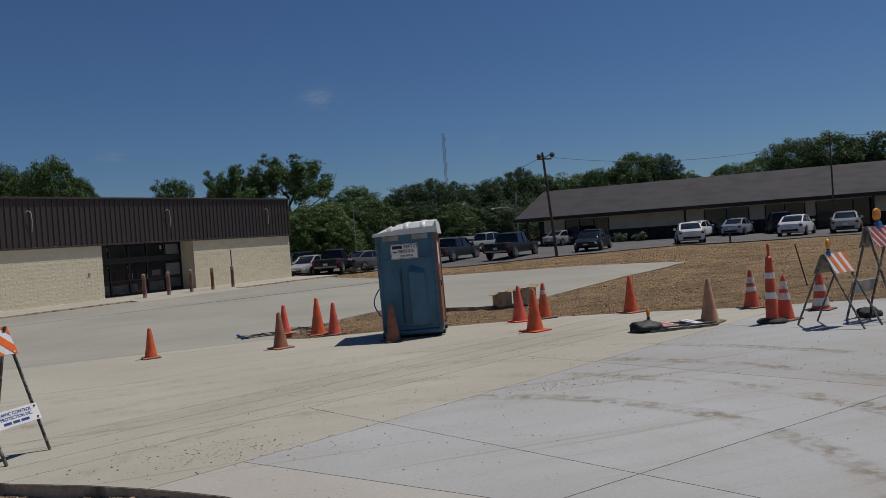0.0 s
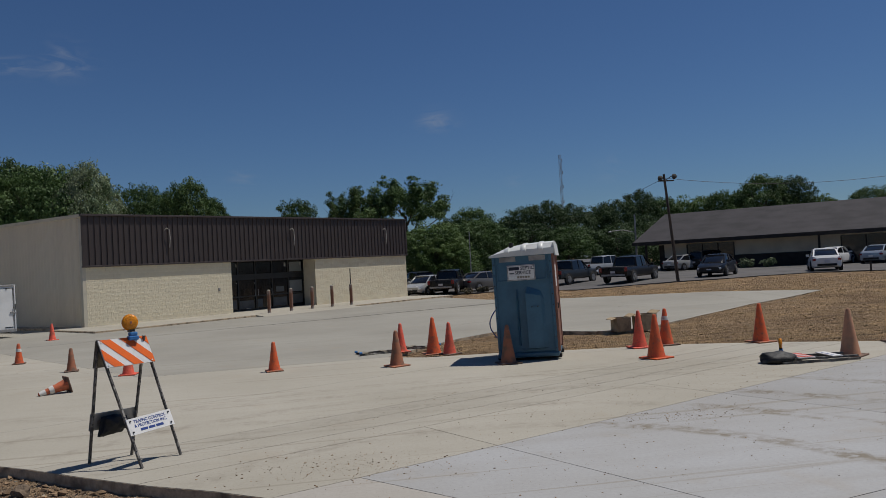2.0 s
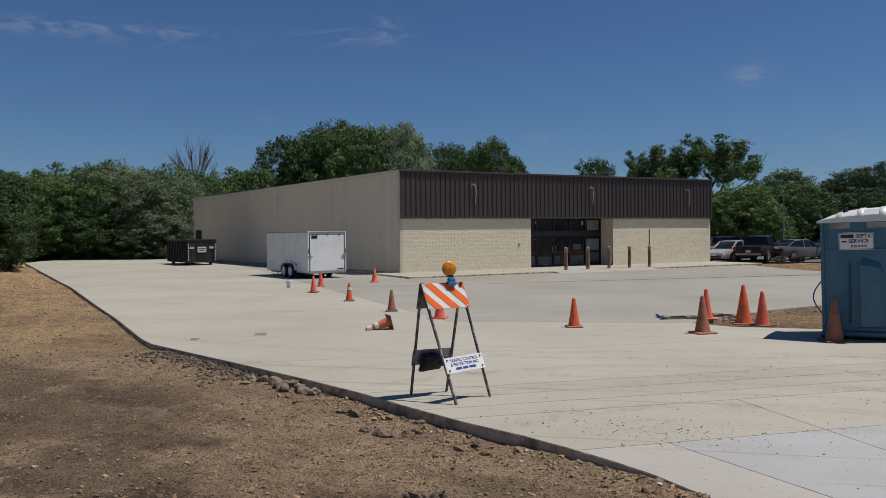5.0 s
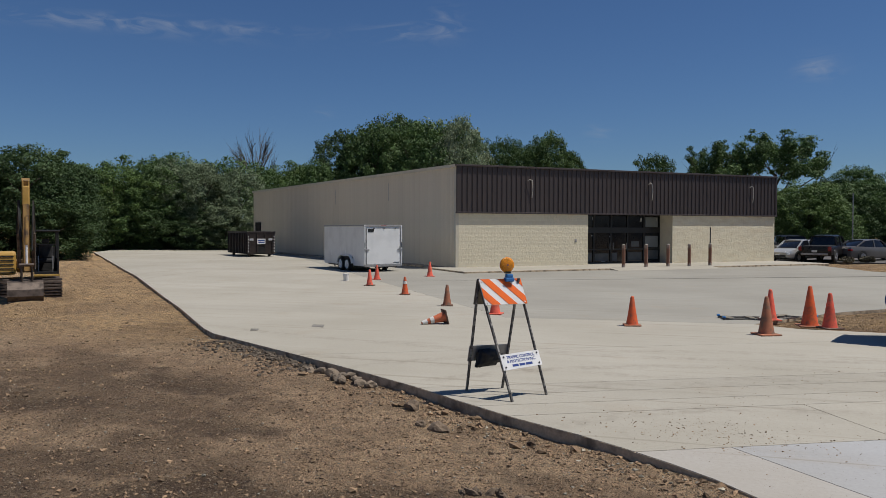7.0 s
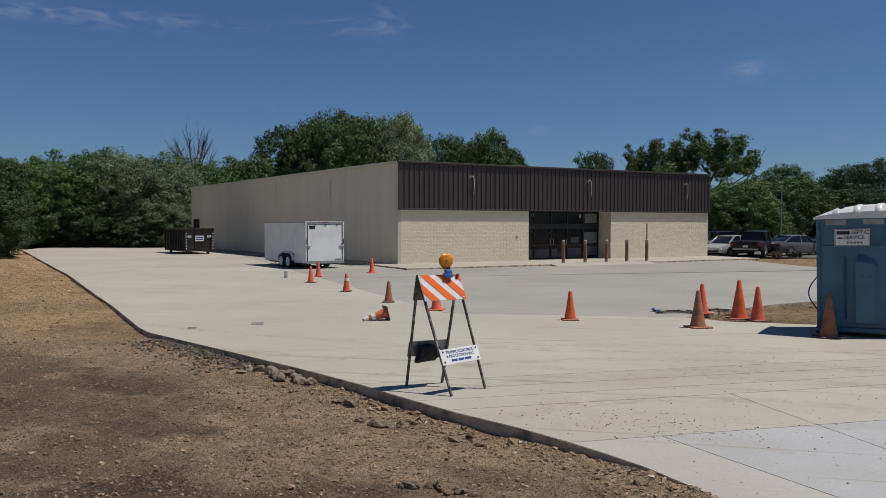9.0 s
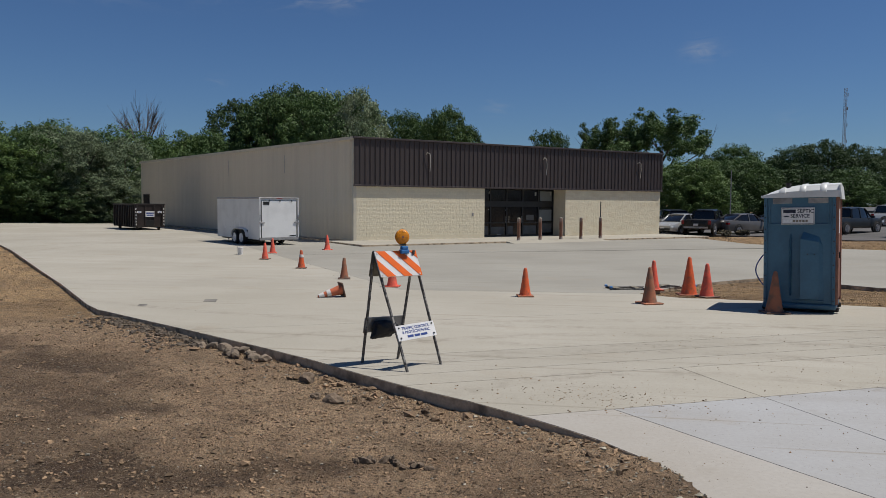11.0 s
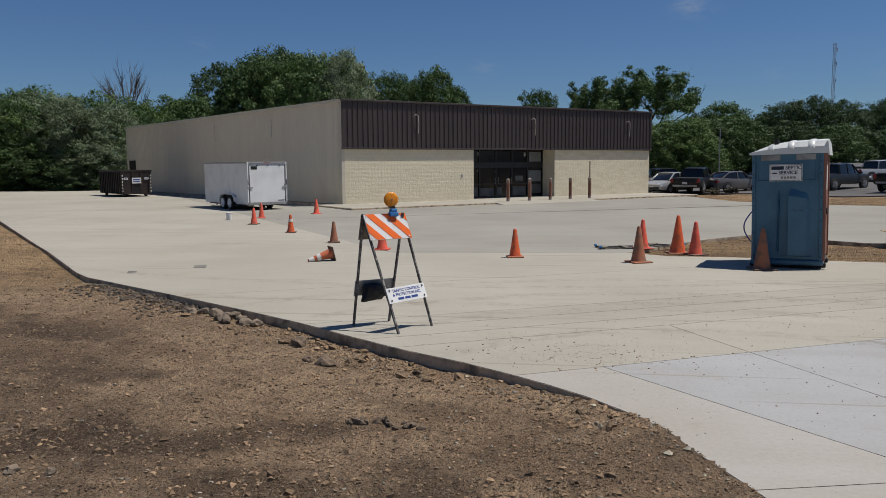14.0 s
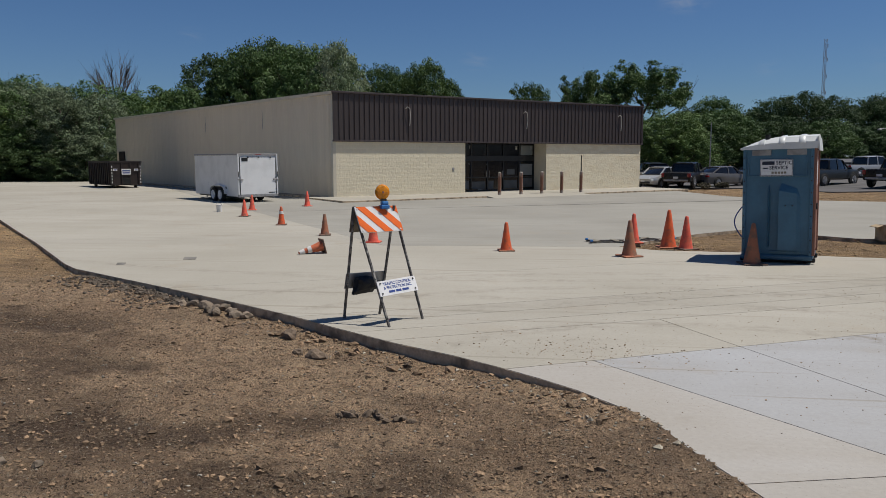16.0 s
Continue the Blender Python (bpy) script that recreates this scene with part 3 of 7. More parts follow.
def inside(x, y, poly):
    hit, j = False, len(poly) - 1
    for i in range(len(poly)):
        (xi, yi), (xj, yj) = poly[i], poly[j]
        if (yi > y) != (yj > y) and x < (xj - xi) * (y - yi) / (yj - yi) + xi:
            hit = not hit
        j = i
    return hit


def to_edge(x, y, poly):
    best = 1e9
    for i in range(len(poly)):
        (ax, ay), (bx, by) = poly[i - 1], poly[i]
        ux, uy = bx - ax, by - ay
        k = min(1.0, max(0.0, ((x - ax) * ux + (y - ay) * uy) / (ux * ux + uy * uy)))
        best = min(best, math.hypot(x - ax - k * ux, y - ay - k * uy))
    return best


def dirt_z(x, y):
    """Height of the bare soil: a hand below the slab edge, rougher away from it."""
    r = math.hypot(x, y)
    z = gz(x, y) - 0.085
    if r < 140:
        far = 1 - smooth_step(60, 140, r)
        v = Vector((x, y, 0))
        z += far * (0.05 * noise.noise(v * 0.22) + 0.03 * noise.noise(v * 0.9))
        if r < 45:
            z += 0.04 * noise.noise(v * 2.6) * (1 - r / 45) + 0.028 * noise.noise(v * 7.0) * max(0.0, 1 - r / 22) + 0.035 * noise.noise(Vector((x * 0.5, y * 2.4, 5.0))) * smooth_step(-1.0, -5.0, x)
        z += 0.06 * smooth_step(8, 14, x) * smooth_step(12, 20, y) + 0.065 * smooth_step(-0.5, 0.8, x) * (1 - smooth_step(8, 11, y))
        z -= 0.05 * smooth_step(0.2, -1.3, x) * (1 - smooth_step(6.0, 8.8, -x)) * smooth_step(-4, 0, y)
        if x < -10:
            bank = smooth_step(-10, -17, x) * (1 - smooth_step(40, 60, -x))
            edge = to_edge(x, y, SLAB)
            bank *= smooth_step(0.2, 2.0, edge)
            z += 0.15 * smooth_step(-10, -14, x) * smooth_step(0.5, 2.2, edge) * (1 - smooth_step(3.2, 6.0, edge)) * (1 - smooth_step(34, 46, y)) * (1 + noise.noise(v * 0.6))
            z += bank * (0.34 * noise.noise(v * 0.35 + Vector((4, 2, 0))) + 0.22 * noise.noise(v * 0.9) + 0.09 * noise.noise(Vector((x * 0.9 + y * 0.9, y * 3.0 - x * 3.0, 1.0)) * 0.55) + 0.11 * noise.noise(v * 3.1)) - 0.05 * bank
    if inside(x, y, SLAB):
        z = min(z, gz(x, y) - 0.012)
        if to_edge(x, y, SLAB) > 0.35:
            z = gz(x, y) - 0.20
    return z


def build_ground():
    verts, faces = [], []
    angles = []
    a = -math.pi
    while a < math.pi - 1e-6:
        angles.append(a)
        a += radians(0.75) if -1.15 < a < 1.15 else radians(6)
    radii = [0.8]
    while radii[-1] < 3500:
        r = radii[-1]
        radii.append(r * (1.02 if r < 20 else 1.035 if r < 70 else 1.25))
    na = len(angles)
    verts.append((0, 0, dirt_z(0.01, 0)))
    for r in radii:
        for a in angles:
            x, y = r * math.sin(a), r * math.cos(a)
            verts.append((x, y, dirt_z(x, y)))
    for k in range(na):
        faces.append((0, 1 + (k + 1) % na, 1 + k))
    for i in range(len(radii) - 1):
        for k in range(na):
            p, q = 1 + i * na, 1 + (i + 1) * na
            faces.append((p + k, p + (k + 1) % na, q + (k + 1) % na, q + k))
    me = bpy.data.meshes.new("ground")
    me.from_pydata(verts, [], faces)
    me.materials.append(M["dirt"])
    for f in me.polygons:
        f.use_smooth = True
    ob = new("ground", me)
    return tagged(ob, "bare brown construction soil with pebbles and ruts", "ground", kind="structure")


def cut_sheet(outline, lines):
    bm = bmesh.new()
    bm.faces.new([bm.verts.new((x, y, 0)) for x, y in outline])
    for co, no in lines:
        bmesh.ops.bisect_plane(bm, geom=bm.verts[:] + bm.edges[:] + bm.faces[:], plane_co=co, plane_no=no)
    return bm


def build_slab():
    root = thing("pavement", Matrix(), "pale new concrete paving with sawn joints and dust", "pavement", kind="structure")
    lines = [(N_DIR * c, N_DIR) for c in (-4.0, -0.5, 7.2, 8.8, 9.35, 9.95, 10.55, 13.6, 22.6, 31.8, 41.0, 52.0, 66.0)]
    lines.append((Vector((1.56, 5.24, 0)), Vector((-0.245, 0.97, 0)).normalized()))
    bm = cut_sheet(SLAB, lines)

    def cut(co, no, test):
        faces = [f for f in bm.faces if test(N_DIR.dot(f.calc_center_median()))]
        geom = set(faces)
        for f in faces:
            geom.update(f.verts)
            geom.update(f.edges)
        bmesh.ops.bisect_plane(bm, geom=list(geom), plane_co=co, plane_no=no)

    for c in (5.9, 10.4, 15.0, 20.0, 26.0, 33.0):
        cut(A_DIR * c, A_DIR, lambda n: n < 8.8)
    # edges of the later pour in front of the shop
    l1, l2, l3 = Vector((-12.5, 31.0, 0)), Vector((-4.0, 18.6, 0)), Vector((1.74, 19.0, 0))
    n1, n2 = Vector((l1.y - l2.y, l2.x - l1.x, 0)).normalized(), Vector((l2.y - l3.y, l3.x - l2.x, 0)).normalized()
    cut(l2, n2, lambda n: n > 10.6)
    above = [f for f in bm.faces if n2.dot(f.calc_center_median() - l2) > 0 and N_DIR.dot(f.calc_center_median()) > 10.6]
    geom = set(above)
    for f in above:
        geom.update(f.verts)
        geom.update(f.edges)
    bmesh.ops.bisect_plane(bm, geom=list(geom), plane_co=l1, plane_no=n1)
    # the odd diagonal joint of the near corner panel
    p0, p1 = Vector((0.46, 8.22, 0)), Vector((2.41, 5.82, 0))
    dn = Vector((p1.y - p0.y, p0.x - p1.x, 0)).normalized()
    near = [f for f in bm.faces if -0.5 < N_DIR.dot(f.calc_center_median()) < 7.2 and A_DIR.dot(f.calc_center_median()) < 5.9]
    geom = set(near)
    for f in near:
        geom.update(f.verts)
        geom.update(f.edges)
    bmesh.ops.bisect_plane(bm, geom=list(geom), plane_co=p0, plane_no=dn)
    for f in list(bm.faces):
        c = f.calc_center_median()
        ring = [v.co.copy() for v in f.verts]
        na = N_DIR.dot(c)
        white = na < 7.2 and (dn.dot(c - p0) * dn.dot(Vector((9, 3, 0)) - p0) > 0)
        later = na > 10.6 and n1.dot(c - l1) > 0 and n2.dot(c - l2) > 0
        pb = bmesh.new()
        top = pb.faces.new([pb.verts.new(p) for p in ring])
        pb.normal_update()
        bmesh.ops.inset_individual(pb, faces=[top], thickness=0.006 if na < 13.6 else 0.004, use_even_offset=True)
        rim = [g for g in pb.faces if g != top]
        bmesh.ops.delete(pb, geom=rim, context="FACES")
        pb.faces.ensure_lookup_table()
        if c.x > 7 or c.x < -9:
            for k in range(2):
                lo, hi = min(p[k] for p in ring), max(p[k] for p in ring)
                for q in range(math.ceil(lo / 1.5), math.floor(hi / 1.5) + 1):
                    axis = Vector((1, 0, 0)) if k == 0 else Vector((0, 1, 0))
                    bmesh.ops.bisect_plane(pb, geom=pb.verts[:] + pb.edges[:] + pb.faces[:], plane_co=axis * q * 1.5, plane_no=axis)
        r = bmesh.ops.extrude_face_region(pb, geom=pb.faces[:])
        for v in [g for g in r["geom"] if isinstance(g, bmesh.types.BMVert)]:
            v.co.z = 1.0
        for v in pb.verts:
            v.co.z = gz(v.co.x, v.co.y) + (0.0 if v.co.z > 0.5 else -0.03)
        corner = na < 7.2 and not white and c.x < 3.2
        part("panel", pb, "white_concrete" if white else "dusty_concrete" if corner else "concrete_lot" if later else "concrete", root)
    bm.free()
    # body of the slab under the panels
    lb = cut_sheet(SLAB, [((0, c, 0), (0, 1, 0)) for c in range(16, 92, 2)] + [((c, 0, 0), (1, 0, 0)) for c in range(-60, 30, 2)])
    r = bmesh.ops.extrude_face_region(lb, geom=lb.faces[:])
    for v in [g for g in r["geom"] if isinstance(g, bmesh.types.BMVert)]:
        v.co.z = 1.0
    for v in lb.verts:
        v.co.z = gz(v.co.x, v.co.y) + (-0.007 if v.co.z > 0.5 else -0.24)
    part("slab_body", lb, "slab_side", root, "dark damp slab edge")
    return root


def build_asphalt():
    outline = [(7.2, 57.0), (13.3, 54.4), (16.5, 46.8), (22.4, 45.2), (25.3, 43.4), (31.5, 43.9), (34.1, 40.8), (38.8, 38.5), (41.5, 37.2), (80.0, 18.0), (110.0, 60.0), (70.0, 130.0), (20.0, 120.0), (-8.0, 84.0)]
    bm = cut_sheet(outline, [((0, c, 0), (0, 1, 0)) for c in range(20, 130, 4)] + [((c, 0, 0), (1, 0, 0)) for c in range(-6, 108, 3)])
    r = bmesh.ops.extrude_face_region(bm, geom=bm.faces[:])
    for v in [g for g in r["geom"] if isinstance(g, bmesh.types.BMVert)]:
        v.co.z = 1.0
    for v in bm.verts:
        v.co.z = gz(v.co.x, v.co.y) + (0.04 if v.co.z > 0.5 else -0.3)
    return solid("parking_lot", bm, "asphalt", "worn grey asphalt of the older parking lot", "parking lot", kind="structure")


# ---- shop building ----
BC, BR, BL = Vector((-11.15, 39.98, 0)), Vector((6.56, 55.0, 0)), Vector((-37.8, 64.4, 0))
U, V = (BR - BC).normalized(), (BL - BC).normalized()
NIN = Vector((-U.y, U.x, 0))                  # into the building, square to the front
FRONT, SIDE = (BR - BC).length, (BL - BC).length
TOP, SOFFIT, FLOOR = 5.63, 3.06, 0.10
DOOR0, DOOR1, RECESS = 8.46, 14.7, 1.2


def frame_matrix(origin, along, z=0.0):
    """Local x along the wall, local -y out of it."""
    a = along.normalized()
    return Matrix(((a.x, -a.y, 0, origin.x), (a.y, a.x, 0, origin.y), (0, 0, 1, z), (0, 0, 0, 1)))


def build_shop():
    root = thing("shop_building", frame_matrix(BC, U), "new single-storey shop with tan split-face block and brown metal fascia", "building", kind="structure")
    inv = root.matrix_basis.inverted()
    # front walls as backing behind the blocks
    for name, u0, u1 in (("front_wall", 0.0, DOOR0), ("front_wall", DOOR1, FRONT)):
        bm = bmesh.new()
        box(bm, u0 + 0.004, 0.006, 0.0, u1 - 0.004, 0.28, SOFFIT)
        part(name, bm, "block", root)
    for u, s in ((DOOR0, -1), (DOOR1, 1)):                    # recess returns
        bm = bmesh.new()
        box(bm, u if s > 0 else u - 0.2, 0.02, 0.0, u + 0.2 if s > 0 else u, RECESS + 0.2, SOFFIT)
        part("recess_wall", bm, "trim", root)
    # glazed entrance
    front = RECESS
    bm = bmesh.new()
    box(bm, DOOR0, front + 0.03, FLOOR, DOOR1, front + 0.05, SOFFIT)
    glazing = part("glazing", bm, "glass_dark", root, "dark reflecting shop glass")
    n_bay = 5
    wbay = (DOOR1 - DOOR0) / n_bay
    for k in range(n_bay + 1):
        bm = bmesh.new()
        u = DOOR0 + k * wbay
        box(bm, max(DOOR0, u - 0.04), front - 0.03, FLOOR, min(DOOR1, u + 0.04), front + 0.03, SOFFIT)
        part("mullion", bm, "black_metal", root)
    for z in (FLOOR + 0.06, 0.95, 2.25):
        bm = bmesh.new()
        box(bm, DOOR0, front - 0.025, z - 0.04, DOOR1, front + 0.026, z + 0.04)
        part("transom", bm, "black_metal", root)
    bm = bmesh.new()
    for u in (DOOR0 + 2 * wbay - 0.12, DOOR0 + 2 * wbay + 0.12, DOOR0 + 3 * wbay - 0.12):
        rod(bm, (u, front - 0.09, 0.95), (u, front - 0.09, 1.35), 0.018)
    part("door_pull", bm, "grey_metal", root, "steel door pulls")
    # pale reflections painted as thin plates on the panes, and small white paper notices
    for u, z, w, h, mat, label in ((0.12, 0.24, 1.0, 0.52, "dim_reflection", "grey plate painted as a reflection in the glass"), (1.34, 0.24, 1.02, 0.46, "dim_reflection", "grey plate painted as a reflection in the glass"), (2.6, 0.24, 0.40, 0.5, "dim_reflection", "grey plate painted as a reflection in the glass"),
                                   (3.84, 0.24, 1.02, 0.52, "dim_reflection", "grey plate painted as a reflection in the glass"), (5.08, 0.30, 1.06, 0.58, "dim_reflection", "grey plate painted as a reflection in the glass"), (5.10, 1.05, 1.02, 0.72, "pale_reflection", "pale plate painted as a reflection in the end pane"), (5.14, 2.32, 0.98, 0.62, "pale_reflection", "pale plate painted as a reflection in the end pane"),
                                   (4.05, 1.10, 0.62, 0.34, "dim_reflection", "grey plate painted as a reflection in the glass"), (0.40, 0.93, 0.34, 0.045, "paper", "small white notice on the glass"), (4.2, 0.95, 0.30, 0.045, "paper", "small white notice on the glass"), (1.15, 2.72, 0.12, 0.2, "paper", "small white notice on the glass"),
                                   (4.72, 2.66, 0.14, 0.24, "paper", "small white notice on the glass"), (5.95, 2.68, 0.12, 0.22, "paper", "small white notice on the glass"), (1.8, 0.20, 0.32, 0.03, "paper", "small white notice on the glass"), (2.4, 1.7, 0.07, 0.06, "paper", "small white notice on the glass"), (1.1, 1.75, 0.07, 0.06, "paper", "small white notice on the glass")):
        bm = bmesh.new()
        box(bm, DOOR0 + u, front + 0.022, z, DOOR0 + u + w, front + 0.028, z + h)
        part("paper_sheet", bm, mat, root, label)
    bm = bmesh.new()
    box(bm, DOOR0, front - 0.028, 1.95, DOOR1, front + 0.024, 2.21)
    part("door_header", bm, "black_metal", root)
    bm = bmesh.new()
    box(bm, DOOR0 - 0.2, -0.02, SOFFIT, DOOR1 + 0.2, RECESS + 0.3, SOFFIT + 0.05)
    part("soffit", bm, "trim", root)
    # fascia backing and cap
    bm = bmesh.new()
    box(bm, -0.05, -0.06, SOFFIT + 0.05, FRONT + 0.05, 0.25, TOP - 0.04)
    part("fascia_backing", bm, "fascia", root)
    bm = bmesh.new()
    box(bm, -0.12, -0.16, TOP - 0.05, FRONT + 0.12, 0.32, TOP + 0.05, 0.01)
    part("coping", bm, "fascia", root)
    bm = bmesh.new()
    box(bm, -0.10, -0.145, SOFFIT - 0.03, FRONT + 0.10, -0.02, SOFFIT + 0.06, 0.01)
    part("drip_trim", bm, "fascia", root)
    bm = bmesh.new()
    box(bm, FRONT + 0.0, -0.10, SOFFIT + 0.05, FRONT + 0.10, 0.3, TOP - 0.04)
    part("corner_trim", bm, "fascia", root)
    # loose sign cables that hang from the fascia
    for u in (4.35, 12.75, 20.9):
        bm = bmesh.new()
        z0 = TOP - 0.75
        pts = [(u, -0.10, z0), (u + 0.05, -0.2, z0 + 0.1), (u + 0.22, -0.2, z0 + 0.02), (u + 0.28, -0.16, z0 - 0.45), (u + 0.24, -0.14, z0 - 0.95)]
        for p, q in zip(pts, pts[1:]):
            rod(bm, p, q, 0.02, seg=5)
        part("sign_cable", bm, "cable_pale", root, "loose grey cable end")
    # vent box and small fixtures
    bm = bmesh.new()
    box(bm, 7.55, -0.03, 1.42, 7.67, 0.02, 1.6, 0.01)
    part("outlet_box", bm, "grey_metal", root)
    # side, back and far walls and roof
    def wall(name, a, b, mat, t=0.2):
        bm = bmesh.new()
        a, b = inv @ Vector(a), inv @ Vector(b)
        d = (b - a).normalized()
        nrm = Vector((-d.y, d.x, 0)) * t
        lo = [a, b, b + nrm, a + nrm]
        loft(bm, [[Vector((p.x, p.y, -0.1)) for p in lo], [Vector((p.x, p.y, TOP - 0.06)) for p in lo]])
        part(name, bm, mat, root)
    back_r = BR + V * SIDE
    wall("side_wall", BL, BC + V * 0.3, "siding")
    wall("rear_wall", back_r, BL, "siding")
    wall("far_wall", BR + V * 0.3, back_r, "siding")
    bm = bmesh.new()
    pts = [inv @ p for p in (BC + V * 0.1, BR + V * 0.1, back_r, BL)]
    loft(bm, [[Vector((p.x, p.y, TOP - 0.16)) for p in pts], [Vector((p.x, p.y, TOP - 0.08)) for p in pts]])
    part("roof", bm, "roof_flat", root)
    bm = bmesh.new()
    q0, q1 = inv @ (BC - U * 0.06), inv @ (BL - U * 0.06)
    bar(bm, (q0.x, q0.y, TOP - 0.03), (q1.x, q1.y, TOP - 0.03), 0.14, 0.16)
    part("eave_trim", bm, "trim", root)
    bm = bmesh.new()
    box(bm, -0.07, 0.0, 0.02, 0.10, 0.22, TOP - 0.08)
    part("corner_post", bm, "trim", root)
    # service door far down the side
    bm = bmesh.new()
    box(bm, 0.9, -0.12, 0.35, 2.3, 0.02, 2.75, 0.01)
    bm.transform(inv @ frame_matrix(BL, -V))
    part("service_door", bm, "dark_wood", root, "dark steel service door")
    # cable ends on the side wall
    for s in (8.0, 16.5):
        p = inv @ (BC + V * s)
        bm = bmesh.new()
        rod(bm, (p.x - 0.05, p.y, TOP - 0.6), (p.x - 0.05, p.y, TOP - 1.7), 0.015, seg=5)
        part("sign_cable", bm, "grey_metal", root)
    # ribbed fascia panels
    pitch = 0.305
    bm = bmesh.new()
    prof = [(0, 0), (pitch - 0.055, 0), (pitch - 0.042, -0.04), (pitch - 0.013, -0.04), (pitch, 0)]
    lo = [bm.verts.new((x, y - 0.065, SOFFIT + 0.06)) for x, y in prof]
    hi = [bm.verts.new((x, y - 0.065, TOP - 0.05)) for x, y in prof]
    for k in range(4):
        bm.faces.new((lo[k], lo[k + 1], hi[k + 1], hi[k]))
    me = mesh_of("fascia_panel", bm, "fascia")
    for k in range(int(FRONT / pitch)):
        piece("fascia_panel", me, root, Matrix.Translation((k * pitch + 0.02, 0, 0)))
    # ribbed siding on the long side
    bm = bmesh.new()
    prof = [(0, 0), (0.20, 0), (0.225, -0.014), (0.265, -0.014), (0.29, 0), (0.305, 0)]
    lo = [bm.verts.new((x, y - 0.012, 0.02)) for x, y in prof]
    hi = [bm.verts.new((x, y - 0.012, TOP - 0.1)) for x, y in prof]
    for k in range(5):
        bm.faces.new((lo[k], lo[k + 1], hi[k + 1], hi[k]))
    me = mesh_of("siding_panel", bm, "siding")
    sm = inv @ frame_matrix(BL, -V)
    for k in range(int(SIDE / 0.305) - 1):
        piece("siding_panel", me, root, sm @ Matrix.Translation((k * 0.305 + 0.05, 0, 0)))
    # split-face blocks, laid in half bond
    bw, bh = 0.397, 0.197
    blocks = []
    for v in range(9):
        bm = bmesh.new()
        nx, nz = 6, 3
        rnd = random.Random(40 + v)
        g = [[bm.verts.new((bw * i / nx - (0.0015 if i == nx else 0), -rnd.uniform(0.0, 0.008), bh * j / nz - (0.0015 if j == nz else 0))) for j in range(nz + 1)] for i in range(nx + 1)]
        for i in range(nx):
            for j in range(nz):
                bm.faces.new((g[i][j], g[i + 1][j], g[i + 1][j + 1], g[i][j + 1]))
        edge = [e for e in bm.edges if e.is_boundary]
        r = bmesh.ops.extrude_edge_only(bm, edges=edge)
        for q in r["geom"]:
            if isinstance(q, bmesh.types.BMVert):
                q.co.y = 0.072
        blocks.append(mesh_of("block", bm, "block"))
    rest = []
    count = 0
    rnd = random.Random(5)
    rows = int((SOFFIT - FLOOR) / 0.2)
    h = (SOFFIT - FLOOR) / rows
    for row in range(rows):
        for u0, u1 in ((0.1, DOOR0), (DOOR1, FRONT)):
            u = u0 - (0.2 if row % 2 else 0.0)
            while u < u1 - 0.02:
                a, b = max(u, u0), min(u + 0.4, u1)
                if b - a > 0.08:
                    m = Matrix.Translation((a, 0, FLOOR + row * h)) @ Matrix.Diagonal(((b - a) / 0.4, 1, h / 0.2, 1))
                    if u1 == DOOR0 and count < 300:
                        piece("block", blocks[rnd.randrange(9)], root, m)
                        count += 1
                    else:
                        rest.append((m, blocks[rnd.randrange(9)]))
                u += 0.4
    vs, fs = [], []
    for m, me in rest:
        o = len(vs)
        vs += [(m @ v.co)[:] for v in me.vertices]
        fs += [tuple(o + i for i in p.vertices) for p in me.polygons]
    me = bpy.data.meshes.new("block_rest")
    me.from_pydata(vs, [], fs)
    me.materials.append(M["block"])
    tagged(piece("block_rest", me, root), kind="stuff")
    return root


def build_sidewalk():
    """Raised walk round the shop front and a narrow kerb along its side."""
    root = thing("shop_sidewalk", frame_matrix(BC, U), "raised concrete walk in front of the shop", "pavement", kind="structure")
    inv = root.matrix_basis.inverted()
    bm = bmesh.new()
    box(bm, -1.4, -3.9, -0.2, FRONT + 0.4, RECESS + 0.2, FLOOR, 0.02)
    part("walk", bm, "concrete", root)
    # stained kerb faces; the stretch before the doors is a flush ramp
    for u0, u1 in ((-1.42, 2.6), (2.61, 7.2), (14.2, FRONT + 0.4)):
        bm = bmesh.new()
        box(bm, u0, -3.925, -0.2, u1, -3.86, FLOOR - 0.012, 0.012)
        part("kerb", bm, "slab_side", root, "stained concrete kerb face")
    bm = bmesh.new()
    box(bm, -1.425, -3.86, -0.2, -1.36, 0.4, FLOOR - 0.012, 0.012)
    part("kerb", bm, "slab_side", root, "stained concrete kerb face")
    bm = bmesh.new()
    loft(bm, [[Vector((u, -4.7, -0.05)), Vector((u, -3.88, -0.05)), Vector((u, -3.88, FLOOR - 0.004)), Vector((u, -4.7, 0.006))] for u in (7.2, 14.2)])
    part("ramp", bm, "concrete", root)
    bm = bmesh.new()
    q0, q1 = inv @ (BC - U * 0.5 + V * 0.5), inv @ (BL - U * 0.5)
    for a, b in ((q0, q1),):
        loft(bm, [[a + Vector((-0.35, 0, -0.3)), a + Vector((0.7, 0, -0.3)), a + Vector((0.7, 0, FLOOR)), a + Vector((-0.35, 0, FLOOR))],
                  [b + Vector((-0.35, 0, -0.3)), b + Vector((0.7, 0, -0.3)), b + Vector((0.7, 0, FLOOR + 0.08)), b + Vector((-0.35, 0, FLOOR + 0.08))]])
    part("kerb", bm, "slab_side", root)
    return root


